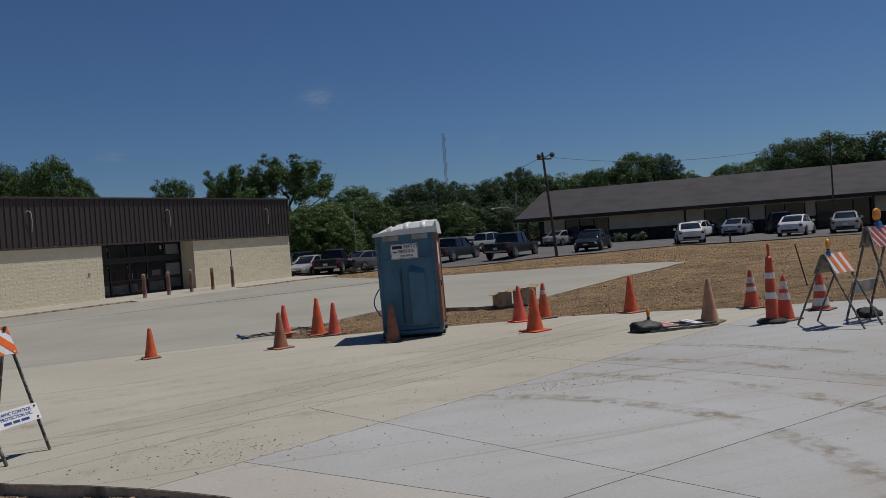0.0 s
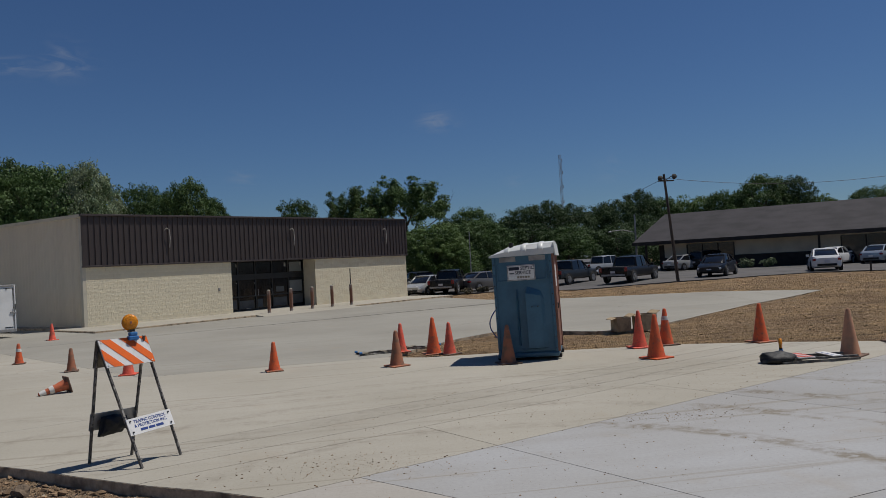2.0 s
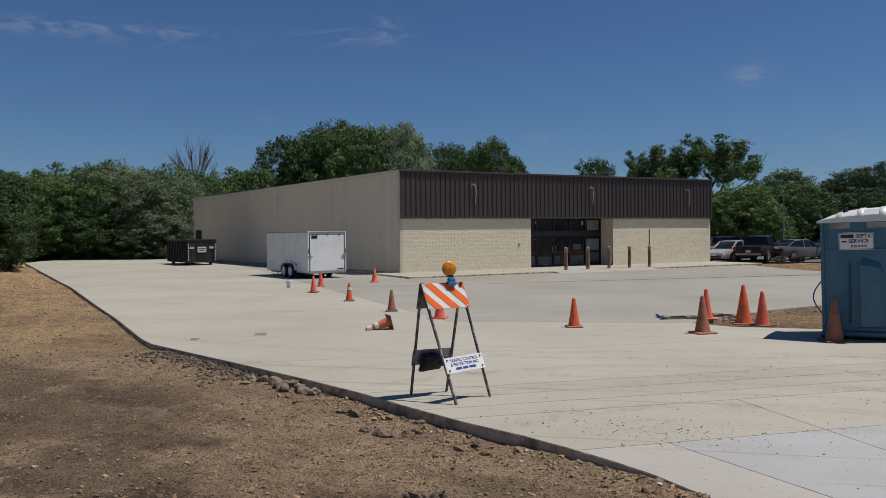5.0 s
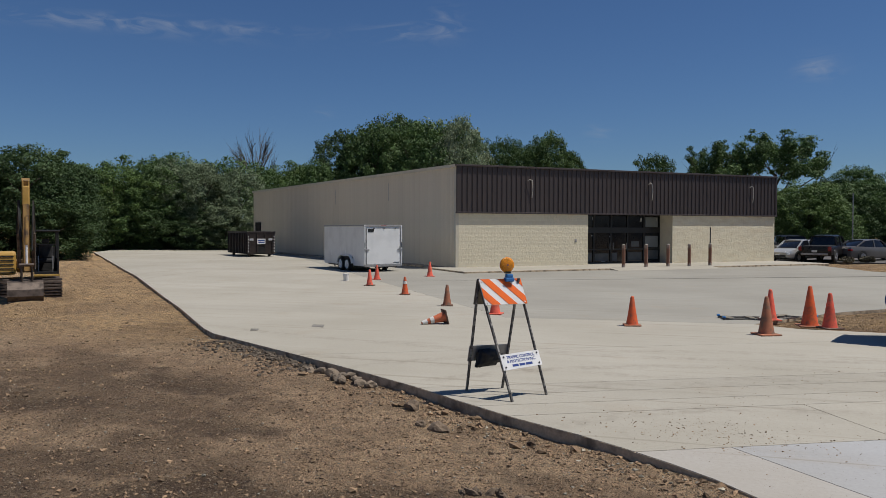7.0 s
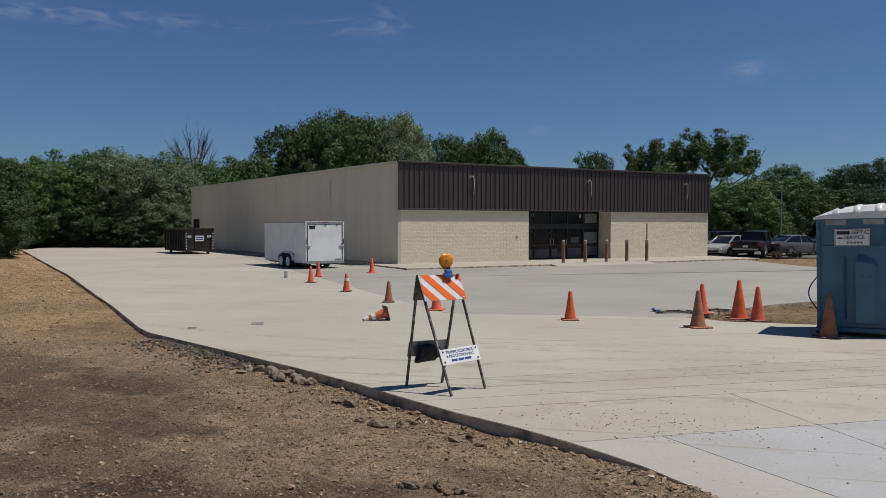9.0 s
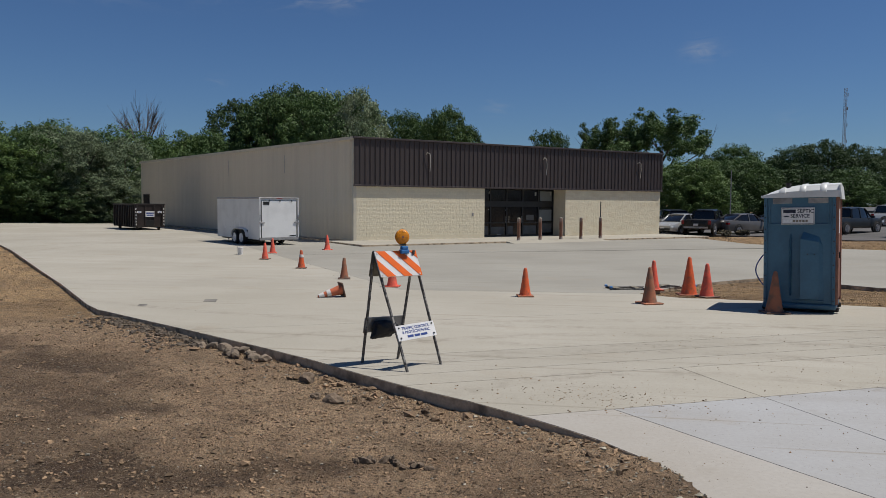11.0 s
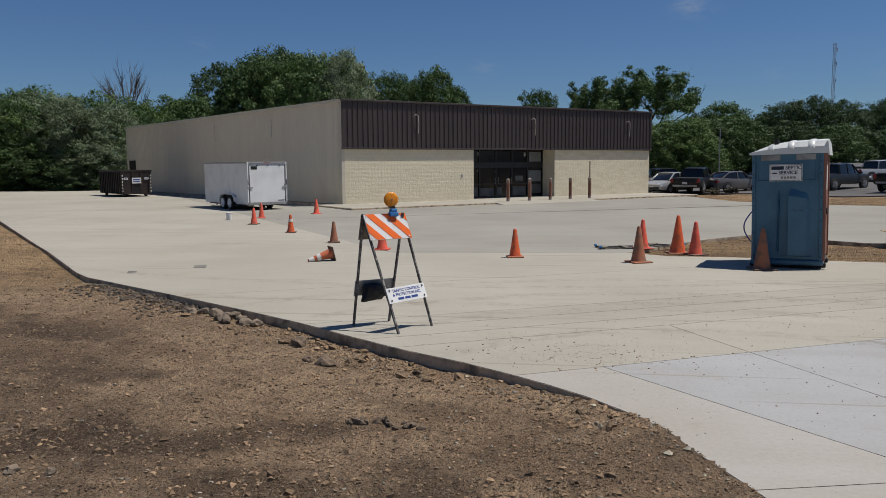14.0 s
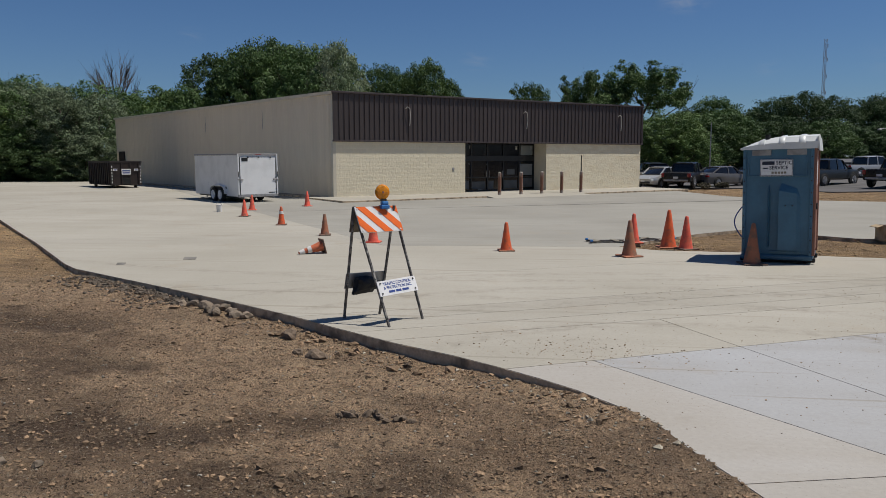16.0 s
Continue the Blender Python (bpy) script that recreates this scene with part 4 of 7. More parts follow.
def bollard(m, post=False, grey=0.0):
    ob = thing("bollard", m, "rusty steel pipe bollard filled with concrete", "bollard", "bollards before the shop")
    bm = bmesh.new()
    rod(bm, (0, 0, 0), (0, 0, 1.22), 0.095, seg=16)
    part("pipe", bm, "rust", ob, smooth=40)
    bm = bmesh.new()
    lathe(bm, [(0.09, 1.22), (0.072, 1.255), (0.03, 1.27)], 16)
    part("concrete_cap", bm, "concrete", ob, smooth=60)
    if post:
        bm = bmesh.new()
        box(bm, -0.03, -0.02, 1.24, 0.03, 0.02, 2.2)
        part("sign_post", bm, "black_metal", ob, "bare dark sign post")
        tagged(ob, "rusty steel bollard carrying a bare dark sign post")
    return ob


# ---- long low building across the lot ----
def build_office():
    el, er = Vector((30.9, 70.5, 0)), Vector((86.0, 21.0, 0))      # eave line ends
    z0 = 0.47
    along = (er - el)
    L = along.length
    root = thing("office_building", frame_matrix(el, along, z0), "long low dark-roofed building with beige stucco walls", "building", kind="structure")
    over, depth, eave, rise = 1.6, 20.0, 2.85, 3.1
    bm = bmesh.new()
    box(bm, 1.9, over, -0.3, L, depth, eave - 0.05)
    part("wall", bm, "stucco", root)
    for u0, u1, z1 in ((1.9, 2.4, 2.5), (2.4, L - 0.2, 1.22)):
        bm = bmesh.new()
        box(bm, u0, over - 0.03, -0.3, u1, over + 0.02, z1)
        part("plinth_boards", bm, "dark_wood", root, "dark brown base boards")
    # dark glass stands in for the shaded porch (27.1) and a door (17.8)
    for u0, u1 in ((4.6, 8.9), (17.8, 21.6), (23.0, 26.2), (27.1, 31.4), (36.0, 44.0), (49.5, 63.0)):
        bm = bmesh.new()
        box(bm, u0, over - 0.05, 0.2, u1, over + 0.0, 2.45)
        w = part("window", bm, "glass_dark", root, "dark bay in the office wall")
        n = max(2, int((u1 - u0) / 1.3))
        for k in range(n + 1):
            bm = bmesh.new()
            u = u0 + (u1 - u0) * k / n
            box(bm, u - 0.05, over - 0.09, 0.15, u + 0.05, over - 0.04, 2.4)
            part("window_frame", bm, "dark_wood", w)
    bm = bmesh.new()
    lo = [(-0.2, 0), (L + 6, 0), (L + 6, depth + over), (-0.2, depth + over)]
    hi = [(-0.1, 11.0), (L + 6, 11.0), (L + 6, 11.6), (-0.1, 11.6)]
    loft(bm, [[Vector((x, y, eave - 0.28)) for x, y in lo], [Vector((x, y, eave)) for x, y in lo], [Vector((x, y, eave + rise)) for x, y in hi]])
    part("roof", bm, "shingle", root)
    bm = bmesh.new()
    box(bm, -0.25, -0.06, eave - 0.30, L + 6, 0.03, eave + 0.03)
    part("gutter", bm, "dark_wood", root, "dark gutter")
    for k in range(5):                                             # posts under the overhang
        bm = bmesh.new()
        u = 1.0 + k * 15.2
        box(bm, u - 0.09, 0.25, -0.3, u + 0.09, 0.43, eave - 0.25)
        part("porch_post", bm, "dark_wood", root)
    return root


build_ground()
build_slab()
build_asphalt()
build_shop()
build_sidewalk()
for k in range(5):
    p = BC - NIN * 3.3 + U * (8.52 + 1.53 * k)
    bollard(pose(p.x, p.y, FLOOR), post=(k == 4))
build_office()


# ---- trees ----
def limb(bm, pts, radii, seg=6):
    rings = []
    for i, p in enumerate(pts):
        d = (pts[min(i + 1, len(pts) - 1)] - pts[max(i - 1, 0)]).normalized()
        q = d.to_track_quat("Z", "Y")
        rings.append([p + q @ Vector((radii[i] * math.cos(2 * math.pi * k / seg), radii[i] * math.sin(2 * math.pi * k / seg), 0)) for k in range(seg)])
    loft(bm, rings)


def skeleton_bm(rnd, height, spread, trunk_r, fork, n_limbs, twigs=0):
    """Trunk, limbs and their tips."""
    bm = bmesh.new()
    tips = []
    lean = Vector((rnd.uniform(-0.06, 0.06), rnd.uniform(-0.06, 0.06), 1))
    top = lean * height * 0.72
    pts = [Vector((0, 0, -0.3)), lean * height * 0.2, lean * height * 0.45 + Vector((rnd.uniform(-0.2, 0.2), rnd.uniform(-0.2, 0.2), 0)), top]
    limb(bm, pts, [trunk_r, trunk_r * 0.8, trunk_r * 0.5, trunk_r * 0.15], 8)
    tips.append(top)
    for k in range(n_limbs):
        a = 2 * math.pi * (k + rnd.random() * 0.7) / n_limbs * 2.4
        f = fork + (0.68 - fork) * k / n_limbs
        base = lean * height * f
        reach = spread * rnd.uniform(0.55, 0.95) * (1.1 - 0.45 * k / n_limbs)
        rise = height * rnd.uniform(0.16, 0.34)
        end = base + Vector((math.cos(a) * reach, math.sin(a) * reach, rise))
        mid = base.lerp(end, 0.5) + Vector((0, 0, -0.03 * height + rnd.uniform(-0.2, 0.2)))
        r = trunk_r * 0.45 * (1 - f * 0.6)
        limb(bm, [base, mid, end], [r, r * 0.6, r * 0.15], 5)
        tips += [end, mid.lerp(end, 0.5)]
        for _ in range(twigs):
            s = mid.lerp(end, rnd.uniform(0.0, 0.9))
            e = s + Vector((math.cos(a + rnd.uniform(-1, 1)) * reach * 0.5, math.sin(a + rnd.uniform(-1, 1)) * reach * 0.5, height * rnd.uniform(0.06, 0.2)))
            limb(bm, [s, s.lerp(e, 0.5) + Vector((0, 0, 0.1)), e], [r * 0.35, r * 0.2, r * 0.06], 4)
            e2 = e + Vector((rnd.uniform(-0.6, 0.6), rnd.uniform(-0.6, 0.6), rnd.uniform(0.3, 0.9)))
            limb(bm, [s.lerp(e, 0.6), e2], [r * 0.15, r * 0.04], 4)
    return bm, tips


def leaf_mesh(name, rnd, clumps, leaves, size, mat, twigs=7):
    """Many small leaves round the tufts that make up each clump (centre, radius)."""
    rs = np.random.RandomState(rnd.randrange(10 ** 6))
    k = len(clumps)
    big = np.repeat(np.array([p[:] for p, _ in clumps]), twigs, 0)
    big_r = np.repeat(np.array([r for _, r in clumps]), twigs)
    d = rs.normal(size=(k * twigs, 3))
    d /= np.linalg.norm(d, axis=1)[:, None]
    d[:, 2] *= 0.8
    tuft = big + d * (big_r * rs.uniform(0.35, 0.9, k * twigs))[:, None]
    tuft_r = big_r * rs.uniform(0.28, 0.55, k * twigs)
    per = max(1, leaves // twigs)
    n = k * twigs * per
    c, rad = np.repeat(tuft, per, 0), np.repeat(tuft_r, per)
    e = rs.normal(size=(n, 3))
    e /= np.linalg.norm(e, axis=1)[:, None]
    pos = c + e * (rad * rs.uniform(0.3, 1.0, n) ** 0.6)[:, None] * np.array([1.15, 1.15, 0.75])
    nrm = e * 0.6 + np.repeat(d, per, 0) * 0.4 + rs.normal(size=(n, 3)) * 0.45 + np.array([0, 0, 0.35])
    nrm /= np.linalg.norm(nrm, axis=1)[:, None]
    t = np.cross(nrm, rs.normal(size=(n, 3)))
    t /= np.linalg.norm(t, axis=1)[:, None]
    b = np.cross(nrm, t)
    s = (size * rs.uniform(0.6, 1.35, n))[:, None]
    v = np.stack([pos - t * s * 0.45 - b * s * 0.34, pos - t * s * 0.35 + b * s * 0.36, pos + t * s * 0.65], 1).reshape(-1, 3)
    me = bpy.data.meshes.new(name)
    me.vertices.add(3 * n)
    me.vertices.foreach_set("co", v.astype(np.float32).ravel())
    me.loops.add(3 * n)
    me.loops.foreach_set("vertex_index", np.arange(3 * n, dtype=np.int32))
    me.polygons.add(n)
    me.polygons.foreach_set("loop_start", np.arange(0, 3 * n, 3, dtype=np.int32))
    me.update()
    me.validate()
    me.materials.append(M[mat])
    return me


def dome(rnd, n, rx, rz, cz, floor, r0, r1):
    """Leaf clumps set unevenly over a lobed dome; none hangs below floor."""
    out = []
    lobes = [rnd.uniform(0, 6.28) for _ in range(4)]
    for k in range(n):
        u = 1 - 2 * (k + 0.5) / n
        a = k * 2.39996 + rnd.uniform(-0.25, 0.25)
        ring = math.sqrt(max(0.0, 1 - u * u))
        swell = 1 + 0.10 * math.sin(2 * a + lobes[0]) + 0.09 * math.sin(3 * a + lobes[1]) * ring + 0.10 * math.sin(4 * u + lobes[2] + a)
        q = swell * rnd.uniform(0.80, 0.97)
        z = cz + rz * u * q
        if z < floor:
            continue
        r = rnd.uniform(r0, r1)
        out.append((Vector((rx * ring * q * math.cos(a), rx * ring * q * math.sin(a), z - 0.3 * r)), r))
    return out


def make_tree(kind, seed, leaf):
    """Meshes (trunk, crown) of a tree 10 m high."""
    rnd = random.Random(seed)
    clumps = []
    if kind == "broad":
        bm, tips = skeleton_bm(rnd, 10, 3.6, 0.28, 0.28, 9)
        clumps = dome(rnd, 92, 3.9, 3.9, 5.7, 2.2, 0.75, 1.25) + [(p, rnd.uniform(0.8, 1.2)) for p in tips[::2]]
        me = leaf_mesh("crown", rnd, clumps, 300, 0.18, leaf, 10)
    elif kind == "open":
        bm, tips = skeleton_bm(rnd, 10, 4.2, 0.30, 0.45, 9, 1)
        for p in tips:
            for _ in range(3):
                clumps.append((p + Vector((rnd.uniform(-0.8, 0.8), rnd.uniform(-0.8, 0.8), rnd.uniform(-0.1, 0.8))), rnd.uniform(0.6, 0.95)))
        clumps += dome(rnd, 44, 3.9, 2.1, 7.5, 6.6, 0.6, 0.95)
        me = leaf_mesh("crown", rnd, clumps, 300, 0.17, leaf, 10)
    else:                                   # thicket: leaves down to the ground
        bm, tips = skeleton_bm(rnd, 10, 3.0, 0.16, 0.15, 8, 1)
        clumps = dome(rnd, 92, 3.9, 5.2, 4.3, -0.2, 0.75, 1.25)
        me = leaf_mesh("crown", rnd, clumps, 290, 0.18, leaf, 10)
    return mesh_of("trunk", bm, "bark"), me


TREES = {}
for key, kind, seed, leaf in (("broad", "broad", 1, "leaf"), ("broad2", "broad", 2, "leaf_light"), ("broad_dark", "broad", 3, "leaf_dark"), ("silver", "broad", 4, "leaf_silver"),
                              ("open", "open", 5, "leaf"), ("thicket", "thicket", 6, "leaf"), ("thicket2", "thicket", 7, "leaf_grey"), ("thicket_dark", "thicket", 8, "leaf_dark"), ("thicket3", "thicket", 9, "leaf_light")):
    TREES[key] = make_tree(kind, seed, leaf)
LABELS = {"broad": "broad green shade tree beyond the lot", "broad2": "light green broad-crowned tree in full leaf", "broad_dark": "dark green dense tree in full leaf", "silver": "tall silvery-green tree with a full crown",
          "open": "open-crowned green tree with visible limbs", "thicket": "dense green roadside thicket tree", "thicket2": "grey-green willowy thicket tree", "thicket_dark": "dark green dense thicket tree", "thicket3": "bright green dense thicket tree"}
tree_rnd = random.Random(77)


def tree(key, az, dist, el, width, base=None):
    """A tree whose top shows at elevation el, width metres across its crown."""
    x, y = dist * math.sin(radians(az)), dist * math.cos(radians(az))
    z0 = gz(x, y) - 0.15 if dist < 140 else 0.0
    h = 2.2 + dist * math.tan(radians(el)) - z0
    ob = thing("tree", Matrix.LocRotScale((x, y, z0), Euler((0, 0, tree_rnd.uniform(0, 6.28))), (width / 8.6, width / 8.6, h / 9.9)), LABELS[key], "tree", "trees behind the site")
    piece("trunk", TREES[key][0], ob)
    piece("crown", TREES[key][1], ob)
    return ob


# left thicket behind the end of the slab
for key, az, dist, el, w in (
        ("broad_dark", -50.0, 70, 6.0, 11), ("thicket_dark", -47.5, 66, 5.0, 10), ("broad_dark", -45.0, 62, 5.6, 8.5), ("thicket_dark", -43.6, 66, 5.3, 8), ("broad_dark", -42.6, 64, 4.6, 5.5), ("thicket_dark", -44.5, 60, 2.4, 8),
        ("thicket3", -41.2, 84, 4.4, 9), ("thicket3", -39.8, 80, 4.6, 8.5), ("thicket_dark", -40.4, 84, 2.2, 8), ("thicket3", -38.6, 86, 5.1, 9), ("thicket", -37.4, 81, 4.9, 8), ("thicket", -36.2, 88, 5.6, 9),
        ("thicket_dark", -37.9, 80, 2.6, 7), ("thicket2", -35.0, 84, 5.4, 9), ("thicket2", -33.8, 80, 5.1, 8), ("thicket", -32.6, 86, 5.4, 9), ("thicket2", -31.6, 82, 4.8, 7.5), ("thicket_dark", -34.4, 79, 1.6, 8), ("thicket2", -32.4, 78, 1.8, 7),
        ("thicket", -30.0, 96, 5.0, 10), ("thicket3", -28.2, 98, 5.0, 9), ("thicket", -26.4, 98, 5.35, 9), ("broad2", -26.6, 104, 4.9, 8), ("thicket", -24.8, 100, 5.0, 10),
        ("thicket_dark", -52.5, 66, 5.6, 11), ("thicket_dark", -55.5, 68, 5.5, 12), ("thicket", -42.0, 92, 4.6, 11), ("thicket3", -35.6, 92, 5.2, 11)):
    tree(key, az, dist, el, w)
# behind the shop
for key, az, dist, el, w in (
        ("broad_dark", -23.4, 104, 7.44, 11), ("broad", -21.6, 100, 8.24, 11), ("broad_dark", -20.0, 106, 8.69, 12), ("broad", -17.8, 98, 8.36, 12), ("silver", -15.5, 96, 8.59, 8), ("broad", -19.2, 112, 8.47, 13), ("silver", -16.4, 108, 8.36, 12),
        ("broad", -11.8, 112, 7.15, 8.5), ("broad", -8.6, 110, 7.44, 9), ("broad", -10.2, 120, 6.52, 10), ("broad", -6.9, 118, 5.95, 6), ("broad", -1.0, 124, 5.72, 7.5), ("thicket", -13.4, 118, 5.72, 8)):
    tree(key, az, dist, el, w)
# between the shop and the office
for key, az, dist, el, w in (
        ("open", 3.1, 104, 5.75, 8.5), ("open", 7.1, 100, 6.2, 12), ("broad2", 8.9, 84, 3.43, 8), ("thicket", 7.0, 88, 2.97, 8), ("thicket3", 9.8, 82, 2.52, 7), ("broad", 12.0, 108, 4.41, 8), ("thicket", 11.2, 92, 3.20, 8),
        ("broad_dark", 13.9, 122, 3.32, 9), ("broad", 12.6, 96, 3.43, 9), ("broad_dark", 15.5, 116, 4.12, 8), ("thicket_dark", 14.2, 100, 2.52, 9), ("broad_dark", 17.5, 112, 4.46, 9), ("thicket_dark", 16.4, 98, 2.97, 9), ("broad_dark", 19.3, 116, 4.12, 8), ("thicket", 18.8, 98, 2.64, 9),
        ("broad_dark", 21.3, 124, 4.01, 6), ("thicket_dark", 20.7, 102, 2.29, 9), ("broad_dark", 22.4, 120, 4.23, 8), ("thicket_dark", 22.6, 104, 2.52, 9), ("broad_dark", 24.2, 128, 4.81, 8), ("thicket_dark", 24.4, 112, 2.97, 9), ("broad_dark", 10.4, 122, 3.55, 8),
        ("thicket_dark", 9.0, 112, 2.75, 12), ("thicket_dark", 12.5, 118, 2.97, 12), ("thicket_dark", 26.5, 124, 2.75, 10)):
    tree(key, az, dist, el, w)
# over the office roof
for key, az, dist, el, w in (
        ("broad", 25.8, 132, 4.25, 10), ("broad2", 27.8, 140, 4.14, 11), ("broad", 29.6, 138, 4.36, 8), ("broad", 32.4, 126, 5.34, 11), ("broad_dark", 34.2, 128, 4.91, 8), ("broad", 31.0, 140, 4.25, 9), ("broad2", 36.0, 150, 3.49, 9), ("broad", 38.8, 150, 3.82, 10),
        ("broad2", 41.0, 140, 4.14, 10), ("broad", 42.9, 130, 5.12, 11), ("broad", 45.2, 126, 5.29, 13), ("broad_dark", 47.6, 126, 4.91, 11), ("broad", 50.5, 126, 4.58, 12), ("broad", 54.0, 130, 4.80, 12)):
    tree(key, az, dist, el, w)


def dead_tree():
    x, y = 104 * math.sin(radians(-29.9)), 104 * math.cos(radians(-29.9))
    ob = thing("dead_tree", pose(x, y, 0.2), "bare dead tree with pale branches", "tree")
    rnd = random.Random(31)
    bm, _ = skeleton_bm(rnd, 13.6, 3.1, 0.36, 0.42, 15, 13)
    part("trunk", bm, "dead_bark", ob)
    return ob


dead_tree()


# ---- site furniture ----
def make_cone(name, h, mat, base_mat, bands=(), label="", group="traffic cones on the slab"):
    ob = thing(name, Matrix(), label, "traffic cone", group)
    r0, r1 = 0.155 * h / 0.71 * 0.92, 0.030
    bm = bmesh.new()
    lathe(bm, [(r0 + 0.012, 0.025), (r0, 0.05), (r0 * 0.62 + r1 * 0.38, h * 0.40), (r1 + 0.012, h - 0.03), (r1, h - 0.008), (r1 * 0.7, h)], 22)
    part("cone_body", bm, mat, ob, smooth=50)
    w = 0.20 * h / 0.71
    bm = bmesh.new()
    box(bm, -w, -w, 0.0, w, w, 0.032, 0.012)
    part("base_plate", bm, base_mat, ob)
    for z0, z1 in bands:
        bm = bmesh.new()
        rr = lambda z: r0 + (r1 + 0.012 - r0) * (z - 0.05) / (h - 0.08) + 0.004
        lathe(bm, [(rr(z0), z0), (rr(z1), z1)], 22)
        part("collar", bm, "dirty_white", ob, "white reflective collar", smooth=50)
    return ob


CONES = (
    (-0.94, 17.9, 0.67, "orange", "orange_dirty", 10), (1.80, 17.16, 0.80, "orange_dirty", "orange_dirty", 25), (2.91, 18.94, 0.92, "orange", "orange_dirty", 5), (3.27, 18.66, 0.79, "orange_faded", "dusty_rubber", 30),
    (2.20, 19.92, 0.75, "orange_faded", "orange_faded", 12), (4.14, 16.20, 0.84, "orange_dirty", "dusty_rubber", 8), (-11.16, 27.42, 0.62, "orange_faded", "dusty_rubber", 0), (-12.17, 30.76, 0.63, "orange_faded", "orange_faded", 20),
    (-6.19, 20.94, 0.60, "orange_dirty", "dusty_rubber", 15), (-10.64, 33.49, 0.68, "orange_faded", "orange_faded", 40), (-4.42, 19.26, 0.68, "orange_faded", "orange_faded", 0),
    (7.13, 15.27, 0.93, "orange", "orange", 20), (7.61, 17.2, 0.88, "orange_faded", "orange_faded", 0), (10.35, 16.55, 0.91, "orange", "orange_dirty", 10), (10.39, 13.54, 0.93, "orange_dusty", "dusty_rubber", 33))
WORDS = {"orange": "orange vinyl traffic cone standing on the concrete", "orange_dusty": "dust-caked pale orange traffic cone on the concrete", "orange_dirty": "dirt-stained brownish orange traffic cone on the concrete", "orange_faded": "pinkish sun-faded orange traffic cone on the concrete"}
for x, y, h, mat, bmat, rz in CONES:
    c = make_cone("traffic_cone", h, mat, bmat, (), WORDS[mat])
    c.matrix_basis = on(x, y, rz, 0.002)
for x, y, h, bands, rz in ((-8.53, 24.0, 0.60, ((0.36, 0.45),), 12), (8.34, 17.32, 0.88, ((0.60, 0.70),), 5), (12.64, 14.93, 0.90, ((0.40, 0.51), (0.60, 0.74)), 8), (11.63, 12.73, 0.91, ((0.42, 0.56), (0.64, 0.80)), 14), (13.27, 13.46, 0.92, ((0.10, 0.27), (0.42, 0.56)), 25)):
    c = make_cone("traffic_cone", h, "red_orange" if x > 9 else "orange", "dusty_rubber", bands, "orange traffic cone with white reflective collars")
    c.matrix_basis = on(x, y, rz, 0.002)
fallen = make_cone("traffic_cone", 0.60, "orange_worn", "dusty_rubber", ((0.30, 0.39), (0.46, 0.58)), "orange cone with white collars lying on its side")
axis = Vector((-0.80, -0.55, -0.24)).normalized()
fallen.matrix_basis = Matrix.Translation((-5.08, 16.98, 0.172)) @ axis.to_track_quat("Z", "Y").to_matrix().to_4x4()


def channelizer(m):
    ob = thing("channelizer", m, "tall slim orange channelizer with white bands and rubber base", "traffic cone")
    bm = bmesh.new()
    lathe(bm, [(0.13, 0.06), (0.12, 0.1), (0.115, 0.44), (0.105, 0.46), (0.10, 0.78), (0.09, 0.80), (0.085, 1.12), (0.07, 1.15), (0.068, 1.32), (0.03, 1.36), (0.026, 1.48), (0.036, 1.52), (0.03, 1.58), (0.012, 1.60)], 20)
    part("tube", bm, "red_orange", ob, smooth=40)
    for z0, z1, r in ((0.49, 0.62, 0.108), (0.90, 1.02, 0.095)):
        bm = bmesh.new()
        lathe(bm, [(r, z0), (r - 0.003, z1)], 20)
        part("collar", bm, "white_sheet", ob, "white reflective collar", smooth=40)
    bm = bmesh.new()
    lathe(bm, [(0.30, 0.0), (0.30, 0.045), (0.26, 0.075), (0.15, 0.085)], 8)
    part("base_ring", bm, "rubber", ob)
    return ob


channelizer(on(11.18, 12.59, 10, 0.002))


def patch_box(bm, c00, c10, c11, c01, out, t0, t1):
    """A thin plate over the four corners, from t0 to t1 along out."""
    loft(bm, [[p + out * t0 for p in (c00, c10, c11, c01)], [p + out * t1 for p in (c00, c10, c11, c01)]])


def clip_poly(poly, lim, side):
    out = []
    for i in range(len(poly)):
        p, q = poly[i - 1], poly[i]
        ip, iq = side * (p[0] - lim) >= 0, side * (q[0] - lim) >= 0
        if ip != iq:
            t = (lim - p[0]) / (q[0] - p[0])
            out.append((lim, p[1] + t * (q[1] - p[1])))
        if iq:
            out.append(q)
    return out


